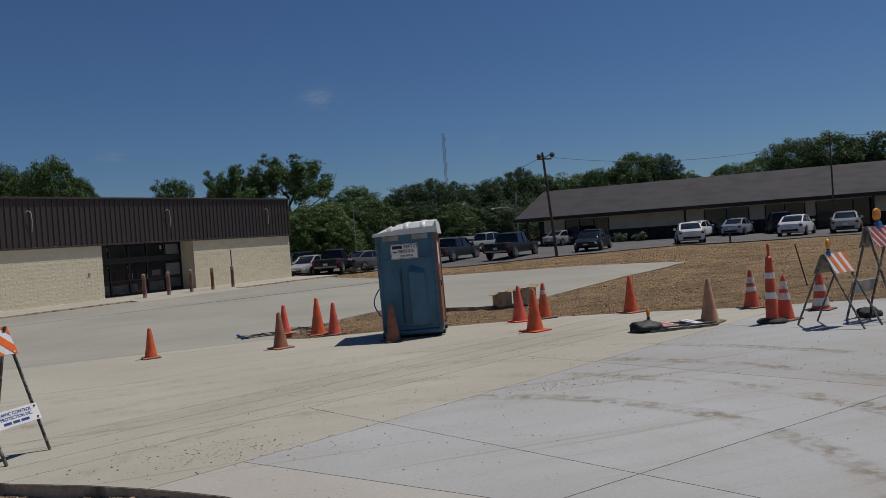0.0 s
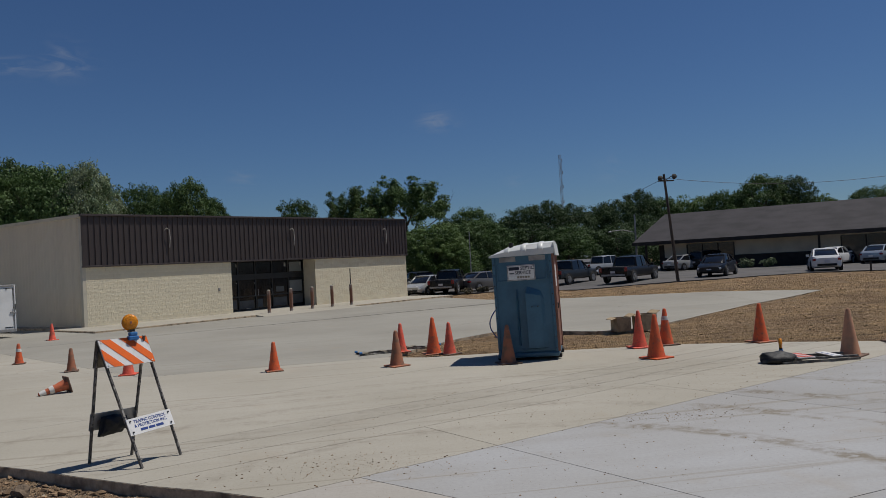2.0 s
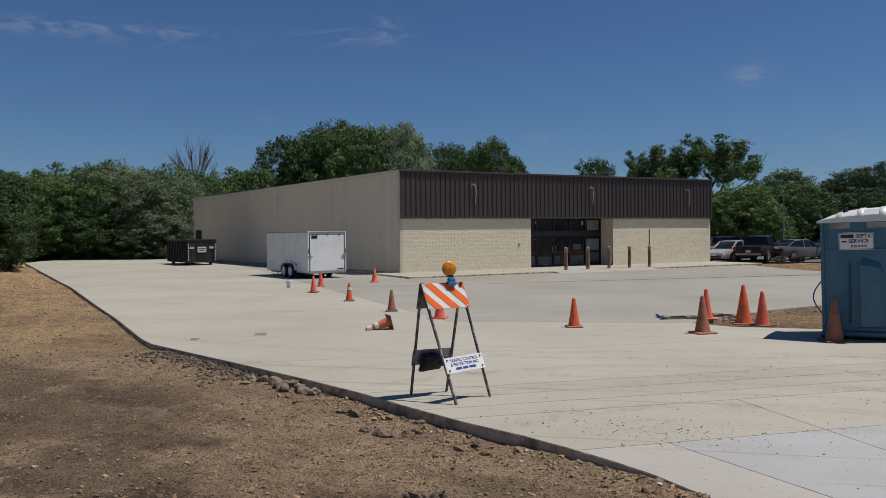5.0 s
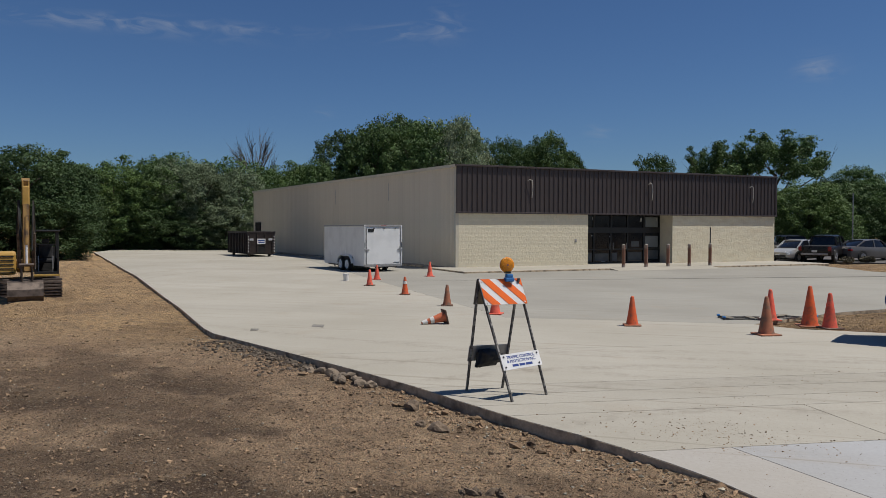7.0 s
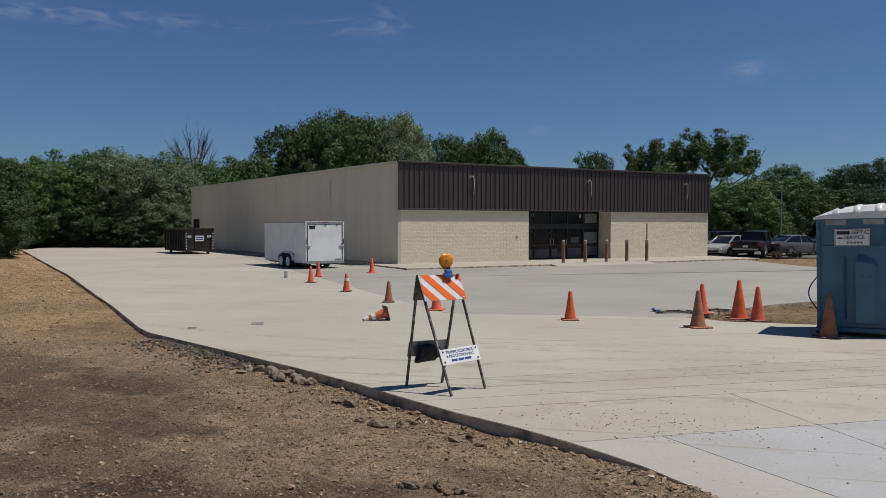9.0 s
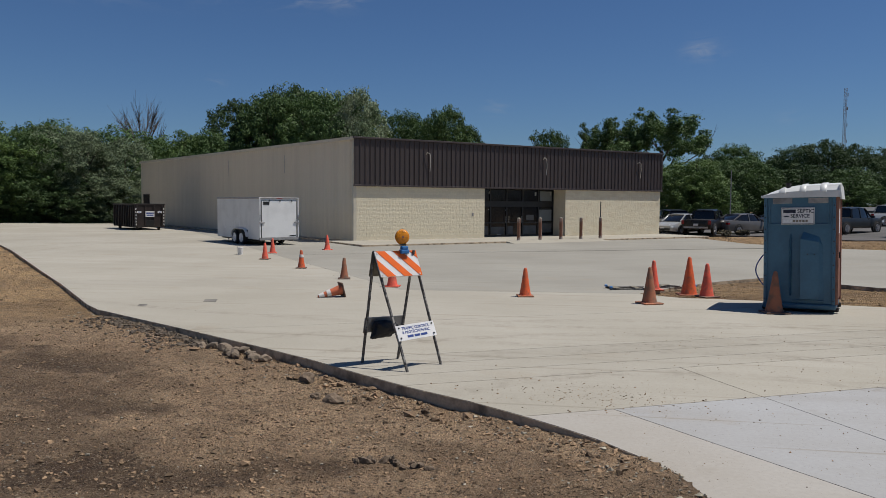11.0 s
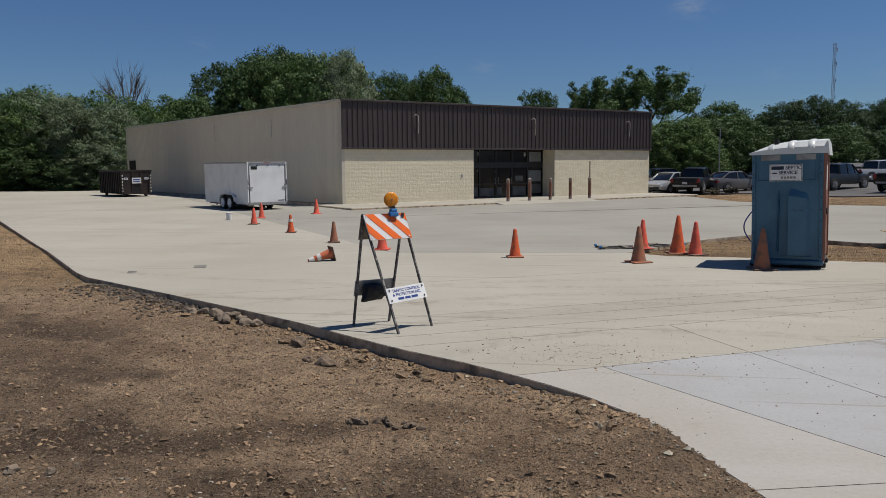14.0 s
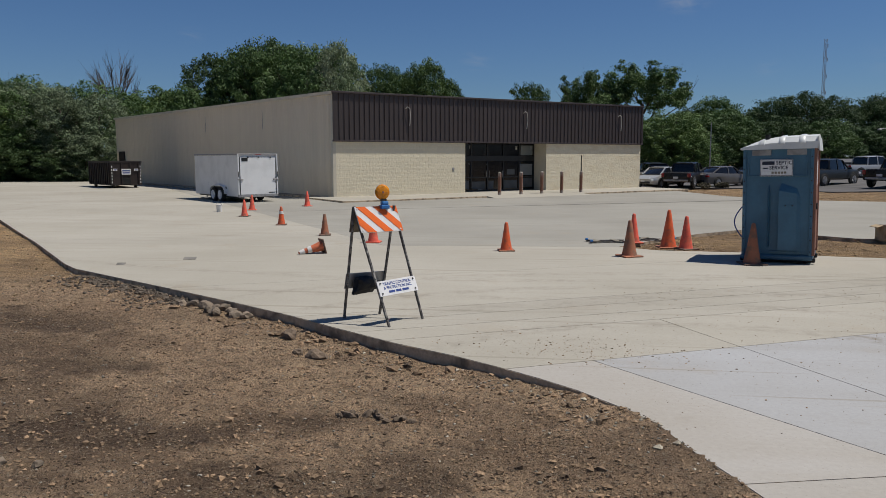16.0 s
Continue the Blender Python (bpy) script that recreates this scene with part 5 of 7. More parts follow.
def flasher(parent, x, y, z, turn=0.0):
    m = pose(x, y, z, 0, 0, turn)
    bm = bmesh.new()
    box(bm, -0.062, -0.045, 0, 0.062, 0.045, 0.055, 0.012)
    box(bm, -0.05, -0.04, 0.05, 0.05, 0.04, 0.105, 0.018)
    bm.transform(m)
    part("battery_case", bm, "blue_plastic", parent, "blue plastic battery case")
    bm = bmesh.new()
    lathe(bm, [(0.02, -0.032), (0.075, -0.030), (0.098, -0.018), (0.104, 0.0), (0.098, 0.018), (0.075, 0.030), (0.02, 0.032)], 24)
    bm.transform(m @ pose(-0.03, 0, 0.225, 90, 0, 0))
    lens = part("lens", bm, "amber", parent, "round amber flasher lens", smooth=50)
    bm = bmesh.new()
    lathe(bm, [(0.016, -0.036), (0.016, 0.036)], 10)
    bm.transform(m @ pose(-0.03, 0, 0.225, 90, 0, 0))
    part("lens_hub", bm, "orange_dirty", lens)
    bm = bmesh.new()
    box(bm, -0.06, -0.03, 0.11, 0.02, 0.03, 0.135)
    bm.transform(m)
    part("lens_neck", bm, "black_metal", parent)


def angle_leg(bm, a, b):
    """A perforated steel leg."""
    bar(bm, a, b, 0.042, 0.034)


def barricade(m, label, feet, hinges, top=1.53, colour="orange_sheet", bag=True, board=True, flash=0.74, n=2.5, turn=0.0, rise=0.0, low=0.770, slant=0.52):
    """feet: front left, front right, rear left, rear right, (x, y); hinges: left and right."""
    ob = thing("barricade", m, label, "barricade", "barricades on the slab")
    hl, hr = (Vector((x, y, top)) for x, y in hinges)
    fl, fr, bl, br = (Vector((x, y, 0)) for x, y in feet)
    legs = [(fl, hl), (fr, hr), (bl, hl), (br, hr)]
    for k, (a, b) in enumerate(legs):
        side = -1 if k < 2 else 1
        nudge = (b - a).cross(hr - hl).normalized() * 0.018 * (1 if k < 2 else -1)
        a, b = a + nudge * 0, b + nudge
        bm = bmesh.new()
        bar(bm, a, b, 0.028, 0.026)
        leg = part("leg", bm, "leg_metal", ob)
        for q in range(1, 15):
            p = a.lerp(b, q / 15.5)
            bm = bmesh.new()
            rod(bm, p - nudge.normalized() * 0.022, p + nudge.normalized() * 0.022, 0.008, seg=6)
            part("bolt_hole", bm, "black_metal", leg)
    bm = bmesh.new()
    rod(bm, hl - Vector((0, 0, 0.07)), hr - Vector((0, 0, 0.07)), 0.012)
    part("hinge_bar", bm, "leg_metal", ob)

    def sheet(l0, l1, t0, t1, tilt=0.0):
        """Corners of a plate across two legs, between the fractions t0 and t1 of their length."""
        a0, b0 = legs[l0]
        a1, b1 = legs[l1]
        w = (a1.lerp(b1, t0) - a0.lerp(b0, t0)).normalized() * 0.022
        c = [a0.lerp(b0, t0) - w, a1.lerp(b1, t0) + w, a1.lerp(b1, t1) + w, a0.lerp(b0, t1) - w]
        c[0].z -= tilt
        c[3].z -= tilt
        c[1].z += tilt
        c[2] = c[1] + c[3] - c[0]
        out = (c[1] - c[0]).cross(c[3] - c[0]).normalized()
        return c, out

    c, out = sheet(0, 1, low, 0.985)
    bm = bmesh.new()
    patch_box(bm, *c, out, 0.022, 0.042)
    panel = part("rail_panel", bm, "white_sheet", ob, "slant-striped reflective rail panel")
    spot = lambda sx, sz: c[0].lerp(c[1], sx).lerp(c[3].lerp(c[2], sx), sz)
    step = 1.0 / n
    for k in range(-2, int(n) + 2):
        a = (k + 0.08) * step
        poly = [(a, 1.0), (a + step * 0.52, 1.0), (a + step * 0.52 + slant, 0.0), (a + slant, 0.0)]
        poly = clip_poly(poly, 0.0, 1)
        poly = clip_poly(poly, 1.0, -1) if poly else poly
        if len(poly) < 3:
            continue
        bm = bmesh.new()
        loft(bm, [[spot(px, pz) + out * 0.0425 for px, pz in poly], [spot(px, pz) + out * 0.0465 for px, pz in poly]])
        part("stripe", bm, colour, panel)
    for px, pz in ((0.05, 0.08), (0.95, 0.08), (0.05, 0.92), (0.95, 0.92)):
        bm = bmesh.new()
        rod(bm, spot(px, pz) + out * 0.04, spot(px, pz) + out * 0.05, 0.010, seg=8)
        part("bolt", bm, "white_sheet", panel)
    cb, ob_out = sheet(3, 2, low, 0.985)
    bm = bmesh.new()
    patch_box(bm, *cb, ob_out, 0.022, 0.038)
    part("rear_panel", bm, "panel_back", ob, "weathered back rail panel")
    if board:
        c2, o2 = sheet(0, 1, 0.245, 0.368, 0.006)
        bm = bmesh.new()
        patch_box(bm, *c2, o2, 0.022, 0.036)
        sign = part("name_board", bm, "white_sheet", ob, "white board with blue lettering")
        xa = (c2[1] - c2[0]).normalized()
        za = o2.cross(xa)
        mid = (c2[0] + c2[1] + c2[2] + c2[3]) / 4
        face = Matrix(((xa.x, za.x, o2.x, 0), (xa.y, za.y, o2.y, 0), (xa.z, za.z, o2.z, 0), (0, 0, 0, 1)))
        face.translation = mid + o2 * 0.0375
        for text, z, size in (("TRAFFIC CONTROL", 0.053, 0.054), ("& PROTECTION INC.", 0.0, 0.052)):
            lettering("lettering", text, size, "blue_ink", sign, face @ pose(0, z, 0))
        for a, b in ((-0.17, -0.07), (-0.05, 0.04), (0.06, 0.17)):
            bm = bmesh.new()
            box(bm, a, -0.070, -0.0005, b, -0.040, 0.0015)
            bm.transform(face)
            part("ink_bar", bm, "blue_ink", sign)
        for a in (-1, 1):
            for b in (-1, 1):
                bm = bmesh.new()
                q = face @ Vector((a * 0.285, b * 0.068, 0))
                rod(bm, q - o2 * 0.004, q + o2 * 0.010, 0.011, seg=8)
                part("bolt", bm, "black_metal", sign)
        c3, o3 = sheet(3, 2, 0.265, 0.40)
        bm = bmesh.new()
        patch_box(bm, *c3, o3, 0.022, 0.036)
        part("rear_board", bm, "grey_metal", ob, "grey back of the rear board")
    if flash:
        p = hl.lerp(hr, flash) + out * 0.03
        a = math.degrees(math.atan2(hr.y - hl.y, hr.x - hl.x))
        flasher(ob, p.x, p.y, top - 0.045 + rise, a + turn)
    if bag:
        q = bl.lerp(hl, 0.36).lerp(br.lerp(hr, 0.36), 0.52)
        bm = bmesh.new()
        bmesh.ops.create_icosphere(bm, subdivisions=4, radius=1.0)
        for v in bm.verts:
            p = v.co.copy()
            k = 1 + 0.28 * noise.noise(p * 2.2) + 0.10 * noise.noise(p * 6)
            v.co = Vector((p.x * 0.185 * k, p.y * 0.075 * k, p.z * 0.125 * k - (0.14 * max(0.0, -p.x) ** 2 if p.z < 0 else 0)))
            if v.co.z > 0.09:
                v.co.z = 0.09 + (v.co.z - 0.09) * 0.3
        a = math.degrees(math.atan2(br.y - bl.y, br.x - bl.x))
        bm.transform(Matrix.Translation(q - ob_out * 0.05 + Vector((-0.02, 0, -0.07))) @ pose(0, 0, 0, 0, 8, a))
        part("black_bag", bm, "black_plastic", ob, "crumpled black plastic ballast bag", smooth=70)
    return ob


barricade(pose(0, 0, 0.0), "folding orange and white barricade with amber flasher and name board", ((-2.04, 9.56), (-1.69, 10.10), (-2.76, 10.03), (-2.34, 10.36)), ((-2.57, 9.91), (-2.10, 10.225)))
barricade(on(11.72, 11.42, 14.0), "folding barricade with faded orange stripes and amber flasher", ((-0.31, -0.66), (0.31, -0.64), (-0.31, 0.66), (0.31, 0.64)), ((-0.3, 0.05), (0.3, 0.05)), 1.38, "faded_orange", False, False, 0.2, 2.6, 25.0, low=0.72, slant=0.18)
barricade(on(13.0, 11.6, 12.0) @ Matrix.Scale(1.22, 4), "taller folding barricade with red stripes and flasher", ((-0.31, -0.42), (0.31, -0.42), (-0.31, 0.42), (0.31, 0.42)), ((-0.3, 0), (0.3, 0)), 1.5, "red_sheet", False, True, 0.45, 4.0)


def lump(bm, m, sx, sy, sz, seed, rough=0.28, sub=3):
    r = bmesh.ops.create_icosphere(bm, subdivisions=sub, radius=1.0)
    for v in r["verts"]:
        p = v.co.copy()
        q = p + Vector((seed * 3.7, seed * 1.3, 0))
        k = 1 + rough * noise.noise(q * 1.6) + rough * 0.5 * noise.noise(q * 4.5)
        z = p.z * sz * k
        v.co = m @ Vector((p.x * sx * k, p.y * sy * k, max(z, -0.3 * sz) + 0.3 * sz))


bm = bmesh.new()
lump(bm, Matrix(), 0.30, 0.2, 0.16, 4)
solid("sandbag", bm, "rubber", "dark sandbag lying under the barricade", "sandbag", m=on(12.95, 11.9, 20), smooth=70)


def fallen_barricade(m, label, bag=True, flash=True, panels=True):
    ob = thing("fallen_barricade", m, label, "barricade", "barricades on the slab")
    for y, z in ((-0.26, 0.03), (0.30, 0.03), (-0.20, 0.075), (0.24, 0.075)):
        bm = bmesh.new()
        angle_leg(bm, (-0.75, y, z), (0.78, y + 0.02, z))
        part("leg", bm, "leg_metal", ob)
    bm = bmesh.new()
    px = -0.44 if panels else -0.68
    box(bm, px, -0.30, 0.095, px + 0.32, 0.33, 0.118, 0.004)
    panel = part("rail_panel", bm, "white_sheet" if panels else "panel_back", ob, "rail panel lying flat")
    for k in range(3 if panels else 0):
        bm = bmesh.new()
        box(bm, px + 0.02, -0.28 + 0.21 * k, 0.1185, px + 0.30, -0.15 + 0.21 * k, 0.122)
        part("stripe", bm, "red_sheet", panel)
    bm = bmesh.new()
    box(bm, 0.22, -0.30, 0.095, 0.42, 0.33, 0.112, 0.004)
    board = part("name_board", bm, "white_sheet" if panels else "panel_back", ob)
    bm = bmesh.new()
    box(bm, 0.27, -0.2, 0.1125, 0.30, 0.22, 0.114)
    part("ink_bar", bm, "blue_ink" if panels else "panel_back", board)
    if bag:
        bm = bmesh.new()
        lump(bm, pose(-0.72, -0.02, 0.03), 0.34, 0.27, 0.15, 2)
        part("black_bag", bm, "black_plastic", ob, "black plastic ballast bag", smooth=70)
    if flash:
        flasher(ob, -0.52, 0.22, 0.12, 60)
    else:
        for y in (-0.30, 0.28):
            bm = bmesh.new()
            box(bm, -0.78, y - 0.06, 0.09, -0.68, y + 0.06, 0.19, 0.015)
            part("battery_case", bm, "blue_plastic", ob, "blue plastic battery case")
    return ob


fallen_barricade(on(9.45, 13.35, -6, 0.0), "collapsed barricade with black bag and amber lamp")
fallen_barricade(on(1.55, 20.0, 14, 0.0) @ Matrix.Diagonal((0.66, 0.72, 0.5, 1)), "folded barricade lying flat with blue battery cases", bag=False, flash=False, panels=False)
fallen_barricade(on(2.75, 20.6, 150, 0.0) @ Matrix.Diagonal((0.72, 0.72, 0.5, 1)), "folded barricade lying flat with blue battery cases", bag=False, flash=False, panels=False)


def potty(m):
    ob = thing("portable_toilet", m, "blue plastic portable toilet with white domed roof", "portable toilet")
    w, d, h = 1.25, 1.22, 2.16
    bm = bmesh.new()
    box(bm, 0.015, 0.02, 0.14, w - 0.015, d, h, 0.03)
    part("cabin", bm, "potty", ob)
    bm = bmesh.new()
    for y in (0.12, d - 0.24):
        box(bm, -0.04, y, 0.0, w + 0.06, y + 0.12, 0.09, 0.02)
    part("skid", bm, "rubber", ob, "dark base skids")
    bm = bmesh.new()
    box(bm, -0.02, -0.02, 0.05, w + 0.02, d + 0.02, 0.15, 0.03)
    part("base_tray", bm, "potty", ob)
    # back-wall face: corner flanges, moulded raised panel, rib
    for x in (0.0, w - 0.06):
        bm = bmesh.new()
        box(bm, x, -0.015, 0.14, x + 0.06, 0.06, h, 0.012)
        part("corner_post", bm, "potty", ob)
    # raised wedge: deepest at its sharp inner edge, running out to the flange
    bm = bmesh.new()
    lo = [(0.66, 0.24, -0.10), (0.98, 0.24, -0.03), (1.06, 0.24, 0.02), (0.66, 0.24, 0.03)]
    mid = [(0.66, 1.36, -0.10), (0.97, 1.30, -0.03), (1.03, 1.24, 0.02), (0.66, 1.36, 0.03)]
    hi = [(0.70, 1.50, 0.02), (0.97, 1.40, 0.02), (1.00, 1.34, 0.025), (0.70, 1.50, 0.03)]
    loft(bm, [[Vector((x, y, z)) for x, z, y in ring] for ring in (lo, mid, hi)])
    panel = part("raised_panel", bm, "potty", ob)
    for x in (0.78, 0.90):
        bm = bmesh.new()
        rod(bm, (x, -0.11, 1.08), (x, 0.0, 1.08), 0.012, seg=8)
        part("bolt", bm, "black_metal", panel)
    bm = bmesh.new()
    loft(bm, [[Vector((0.45, 0.022, z)), Vector((0.485, -0.045, z)), Vector((0.50, 0.022, z))] for z in (0.30, 1.30)] + [[Vector((0.46, 0.024, 1.46)), Vector((0.475, 0.016, 1.46)), Vector((0.49, 0.024, 1.46))]])
    part("moulded_rib", bm, "potty", ob)
    for args in ((0.10, -0.004, 1.62, w - 0.12, 0.024, 1.645), (0.09, -0.004, 1.645, 0.115, 0.024, 1.98), (w - 0.135, -0.004, 1.645, w - 0.11, 0.024, 1.98), (0.5, -0.01, 0.2, 1.05, 0.024, 0.225)):
        bm = bmesh.new()
        box(bm, *args, 0.006)
        part("moulded_rib", bm, "potty", ob)
    for x in (0.16, 0.78):
        bm = bmesh.new()
        for k in range(5):
            box(bm, x, -0.008, 2.03 + 0.018 * k, x + 0.34, 0.022, 2.04 + 0.018 * k)
        box(bm, x, 0.0, 2.02, x + 0.34, 0.021, 2.12)
        part("vent_louvre", bm, "grey_metal", ob, "pale vent louvre")
    # sign
    bm = bmesh.new()
    box(bm, 0.31, -0.010, 1.63, 0.89, 0.014, 1.945, 0.004)
    sign = part("service_sign", bm, "white_sheet", ob, "white service sign with dark letters")
    lettering("lettering", "SEPTIC", 0.095, "dark_ink", sign, pose(0.735, -0.0115, 1.875, 90, 0, 0))
    lettering("lettering", "SERVICE", 0.092, "dark_ink", sign, pose(0.64, -0.0115, 1.785, 90, 0, 0))
    for a, b, c, e in ((0.345, 1.842, 0.565, 1.908), (0.36, 1.765, 0.45, 1.79)):
        bm = bmesh.new()
        box(bm, a, -0.0125, b, c, -0.010, e)
        part("ink_bar", bm, "dark_ink", sign)
    for k in range(8):
        bm = bmesh.new()
        box(bm, 0.35 + 0.055 * k, -0.0125, 1.675, 0.39 + 0.055 * k, -0.010, 1.715)
        part("ink_bar", bm, "ghost" if k < 3 else "panel_back", sign)
    for a, b, c, e in ((0.318, 1.638, 0.882, 1.646), (0.318, 1.929, 0.882, 1.937), (0.318, 1.646, 0.326, 1.929), (0.874, 1.646, 0.882, 1.929)):
        bm = bmesh.new()
        box(bm, a, -0.0125, b, c, -0.010, e)
        part("sign_border", bm, "dark_ink", sign)
    # door side
    bm = bmesh.new()
    box(bm, w - 0.01, 0.10, 0.20, w + 0.03, d - 0.08, h - 0.05, 0.012)
    door = part("door", bm, "potty_door", ob, "brown plastic door")
    for y in (0.06, d - 0.07):
        bm = bmesh.new()
        box(bm, w - 0.015, y - 0.05, 0.14, w + 0.05, y + 0.05, h, 0.01)
        part("door_jamb", bm, "potty_door", ob)
    bm = bmesh.new()
    box(bm, w + 0.03, 0.3, 1.45, w + 0.034, 0.75, 1.9)
    part("door_notice", bm, "white_sheet", door)
    bm = bmesh.new()
    box(bm, w + 0.03, 0.16, 1.0, w + 0.07, 0.24, 1.12, 0.01)
    part("latch", bm, "black_metal", door)
    # roof: curls down on one side, cut off square over the door
    crest = lambda t: h + 0.015 + 0.185 * (1 - (1 - min(1.0, t * 1.15)) ** 3.2) + 0.02 * t
    bm = bmesh.new()
    n = 12
    rings = []
    for k in range(n + 1):
        t = k / n
        x = -0.05 + (w + 0.11) * t
        z = crest(t)
        rings.append([Vector((x, -0.05, h - 0.03)), Vector((x, -0.045, h + (z - h) * 0.45)), Vector((x, 0.06, z - 0.02)), Vector((x, d / 2, z + 0.02)), Vector((x, d - 0.1, z - 0.02)), Vector((x, d + 0.05, h - 0.03))])
    loft(bm, rings)
    roof = part("roof", bm, "potty_white", ob, "white curved plastic roof", smooth=35)
    for t in (0.28, 0.54, 0.80):
        bm = bmesh.new()
        ribs = []
        for dx, up in ((-0.062, -0.004), (-0.045, 0.016), (0.045, 0.016), (0.062, -0.004)):
            k = t + dx / (w + 0.11)
            x, z = -0.05 + (w + 0.11) * k, crest(k) + up
            ribs.append([Vector((x, -0.048 - up, h + (z - h) * 0.30)), Vector((x, -0.043 - up, h + (z - h) * 0.45)), Vector((x, 0.06, z - 0.02)), Vector((x, d / 2, z + 0.02)), Vector((x, d - 0.1, z - 0.02)), Vector((x, d - 0.1, h))])
        loft(bm, ribs)
        part("roof_rib", bm, "potty_white", roof, smooth=50)
    bm = bmesh.new()
    rod(bm, (0.42, 0.16, h + 0.1), (0.42, 0.16, h + 0.25), 0.045, seg=14)
    part("vent_pipe", bm, "rubber", roof, "dark vent pipe")
    # rivets along the edges and a hose loop at the side
    bm = bmesh.new()
    rod(bm, (0, -0.014, 0), (0, -0.026, 0), 0.013, seg=6)
    rivet = mesh_of("rivet", bm, "black_metal")
    for k in range(9):
        for x in (0.03, w - 0.03):
            piece("rivet", rivet, ob, Matrix.Translation((x, 0, 0.22 + k * 0.22)))
    bm = bmesh.new()
    pts = [Vector((-0.01 - 0.14 * math.sin(math.pi * k / 12), 0.06, 1.05 - 0.58 * k / 12)) for k in range(13)]
    limb(bm, pts, [0.013] * 13, 6)
    part("strap", bm, "blue_ink", ob, "dark blue hose loop", smooth=60)
    # flap of the roof over the door side
    bm = bmesh.new()
    loft(bm, [[Vector((w + 0.045, y, h + 0.19)), Vector((w + 0.07, y, h + 0.18)), Vector((w + 0.10, y, h - 0.07)), Vector((w + 0.075, y, h - 0.07))] for y in (-0.045, d + 0.04)])
    part("roof_flap", bm, "potty_white", roof)
    return ob


potty(on(4.045, 16.66, -21.0, 0.0) @ pose(0, 0, 0, 0, -1.3, 0) @ Matrix.Diagonal((1.06, 1.06, 1.085, 1)))

for x, y, rz, sx, hz in ((8.93, 21.5, 4, 0.44, 0.40), (9.68, 21.5, 16, 0.56, 0.46)):
    ob = thing("crate", on(x, y, rz, -0.02), "open tan carton standing on the soil", "crate", "crates on the soil")
    for name, args in (("side", (-sx / 2, -0.22, 0.0, sx / 2, -0.2, hz)), ("side", (-sx / 2, 0.2, 0.0, sx / 2, 0.22, hz)), ("side", (-sx / 2, -0.2, 0.0, -sx / 2 + 0.02, 0.2, hz)), ("side", (sx / 2 - 0.02, -0.2, 0.0, sx / 2, 0.2, hz)), ("bottom", (-sx / 2 + 0.02, -0.2, 0.0, sx / 2 - 0.02, 0.2, 0.03))):
        bm = bmesh.new()
        box(bm, *args)
        part(name, bm, "card", ob)
    for sgn, drop in ((-1, 0.05), (1, -0.08)):
        bm = bmesh.new()
        e = sgn * sx / 2
        loft(bm, [[Vector((e, y0, hz)), Vector((e + sgn * 0.16, y0, hz - drop)), Vector((e + sgn * 0.16, y0, hz - drop + 0.012)), Vector((e, y0, hz + 0.012))] for y0 in (-0.21, 0.21)])
        part("flap", bm, "card", ob)

bm = bmesh.new()
rod(bm, (0.06, 0, -0.3), (-0.30, 0.10, 1.25), 0.02, seg=6)
solid("stake", bm, "pole_wood", "thin wooden stake leaning in the soil", "stake", m=on(17.35, 18.13))
bm = bmesh.new()
box(bm, -0.04, -0.04, -0.2, 0.04, 0.04, 0.62)
solid("stake", bm, "pole_wood", "short wooden survey stake in the soil", "stake", m=on(32.9, 41.0))


# ---- trailer, dumpster, excavator ----
def wheel_parts(ob, x, y, r, w, axis="x", rim="rim"):
    m = Matrix.Translation((x, y, r)) @ (Matrix.Rotation(math.pi / 2, 4, "Y") if axis == "x" else Matrix.Rotation(math.pi / 2, 4, "X"))
    bm = bmesh.new()
    lathe(bm, [(r * 0.62, -w / 2), (r * 0.93, -w / 2), (r, -w * 0.36), (r, w * 0.36), (r * 0.93, w / 2), (r * 0.62, w / 2)], 22, m)
    tyre = part("wheel", bm, "tyre", ob, smooth=40)
    bm = bmesh.new()
    for s in (-1, 1):
        for k in range(5):
            a = 2 * math.pi * k / 5
            bar(bm, m @ Vector((0, 0, s * w * 0.50)), m @ Vector((r * 0.60 * math.cos(a), r * 0.60 * math.sin(a), s * w * 0.47)), r * 0.20, r * 0.20)
    lathe(bm, [(r * 0.68, -w * 0.52), (r * 0.57, -w * 0.50), (r * 0.57, w * 0.50), (r * 0.68, w * 0.52)], 18, m)
    part("rim", bm, rim, tyre, smooth=40)


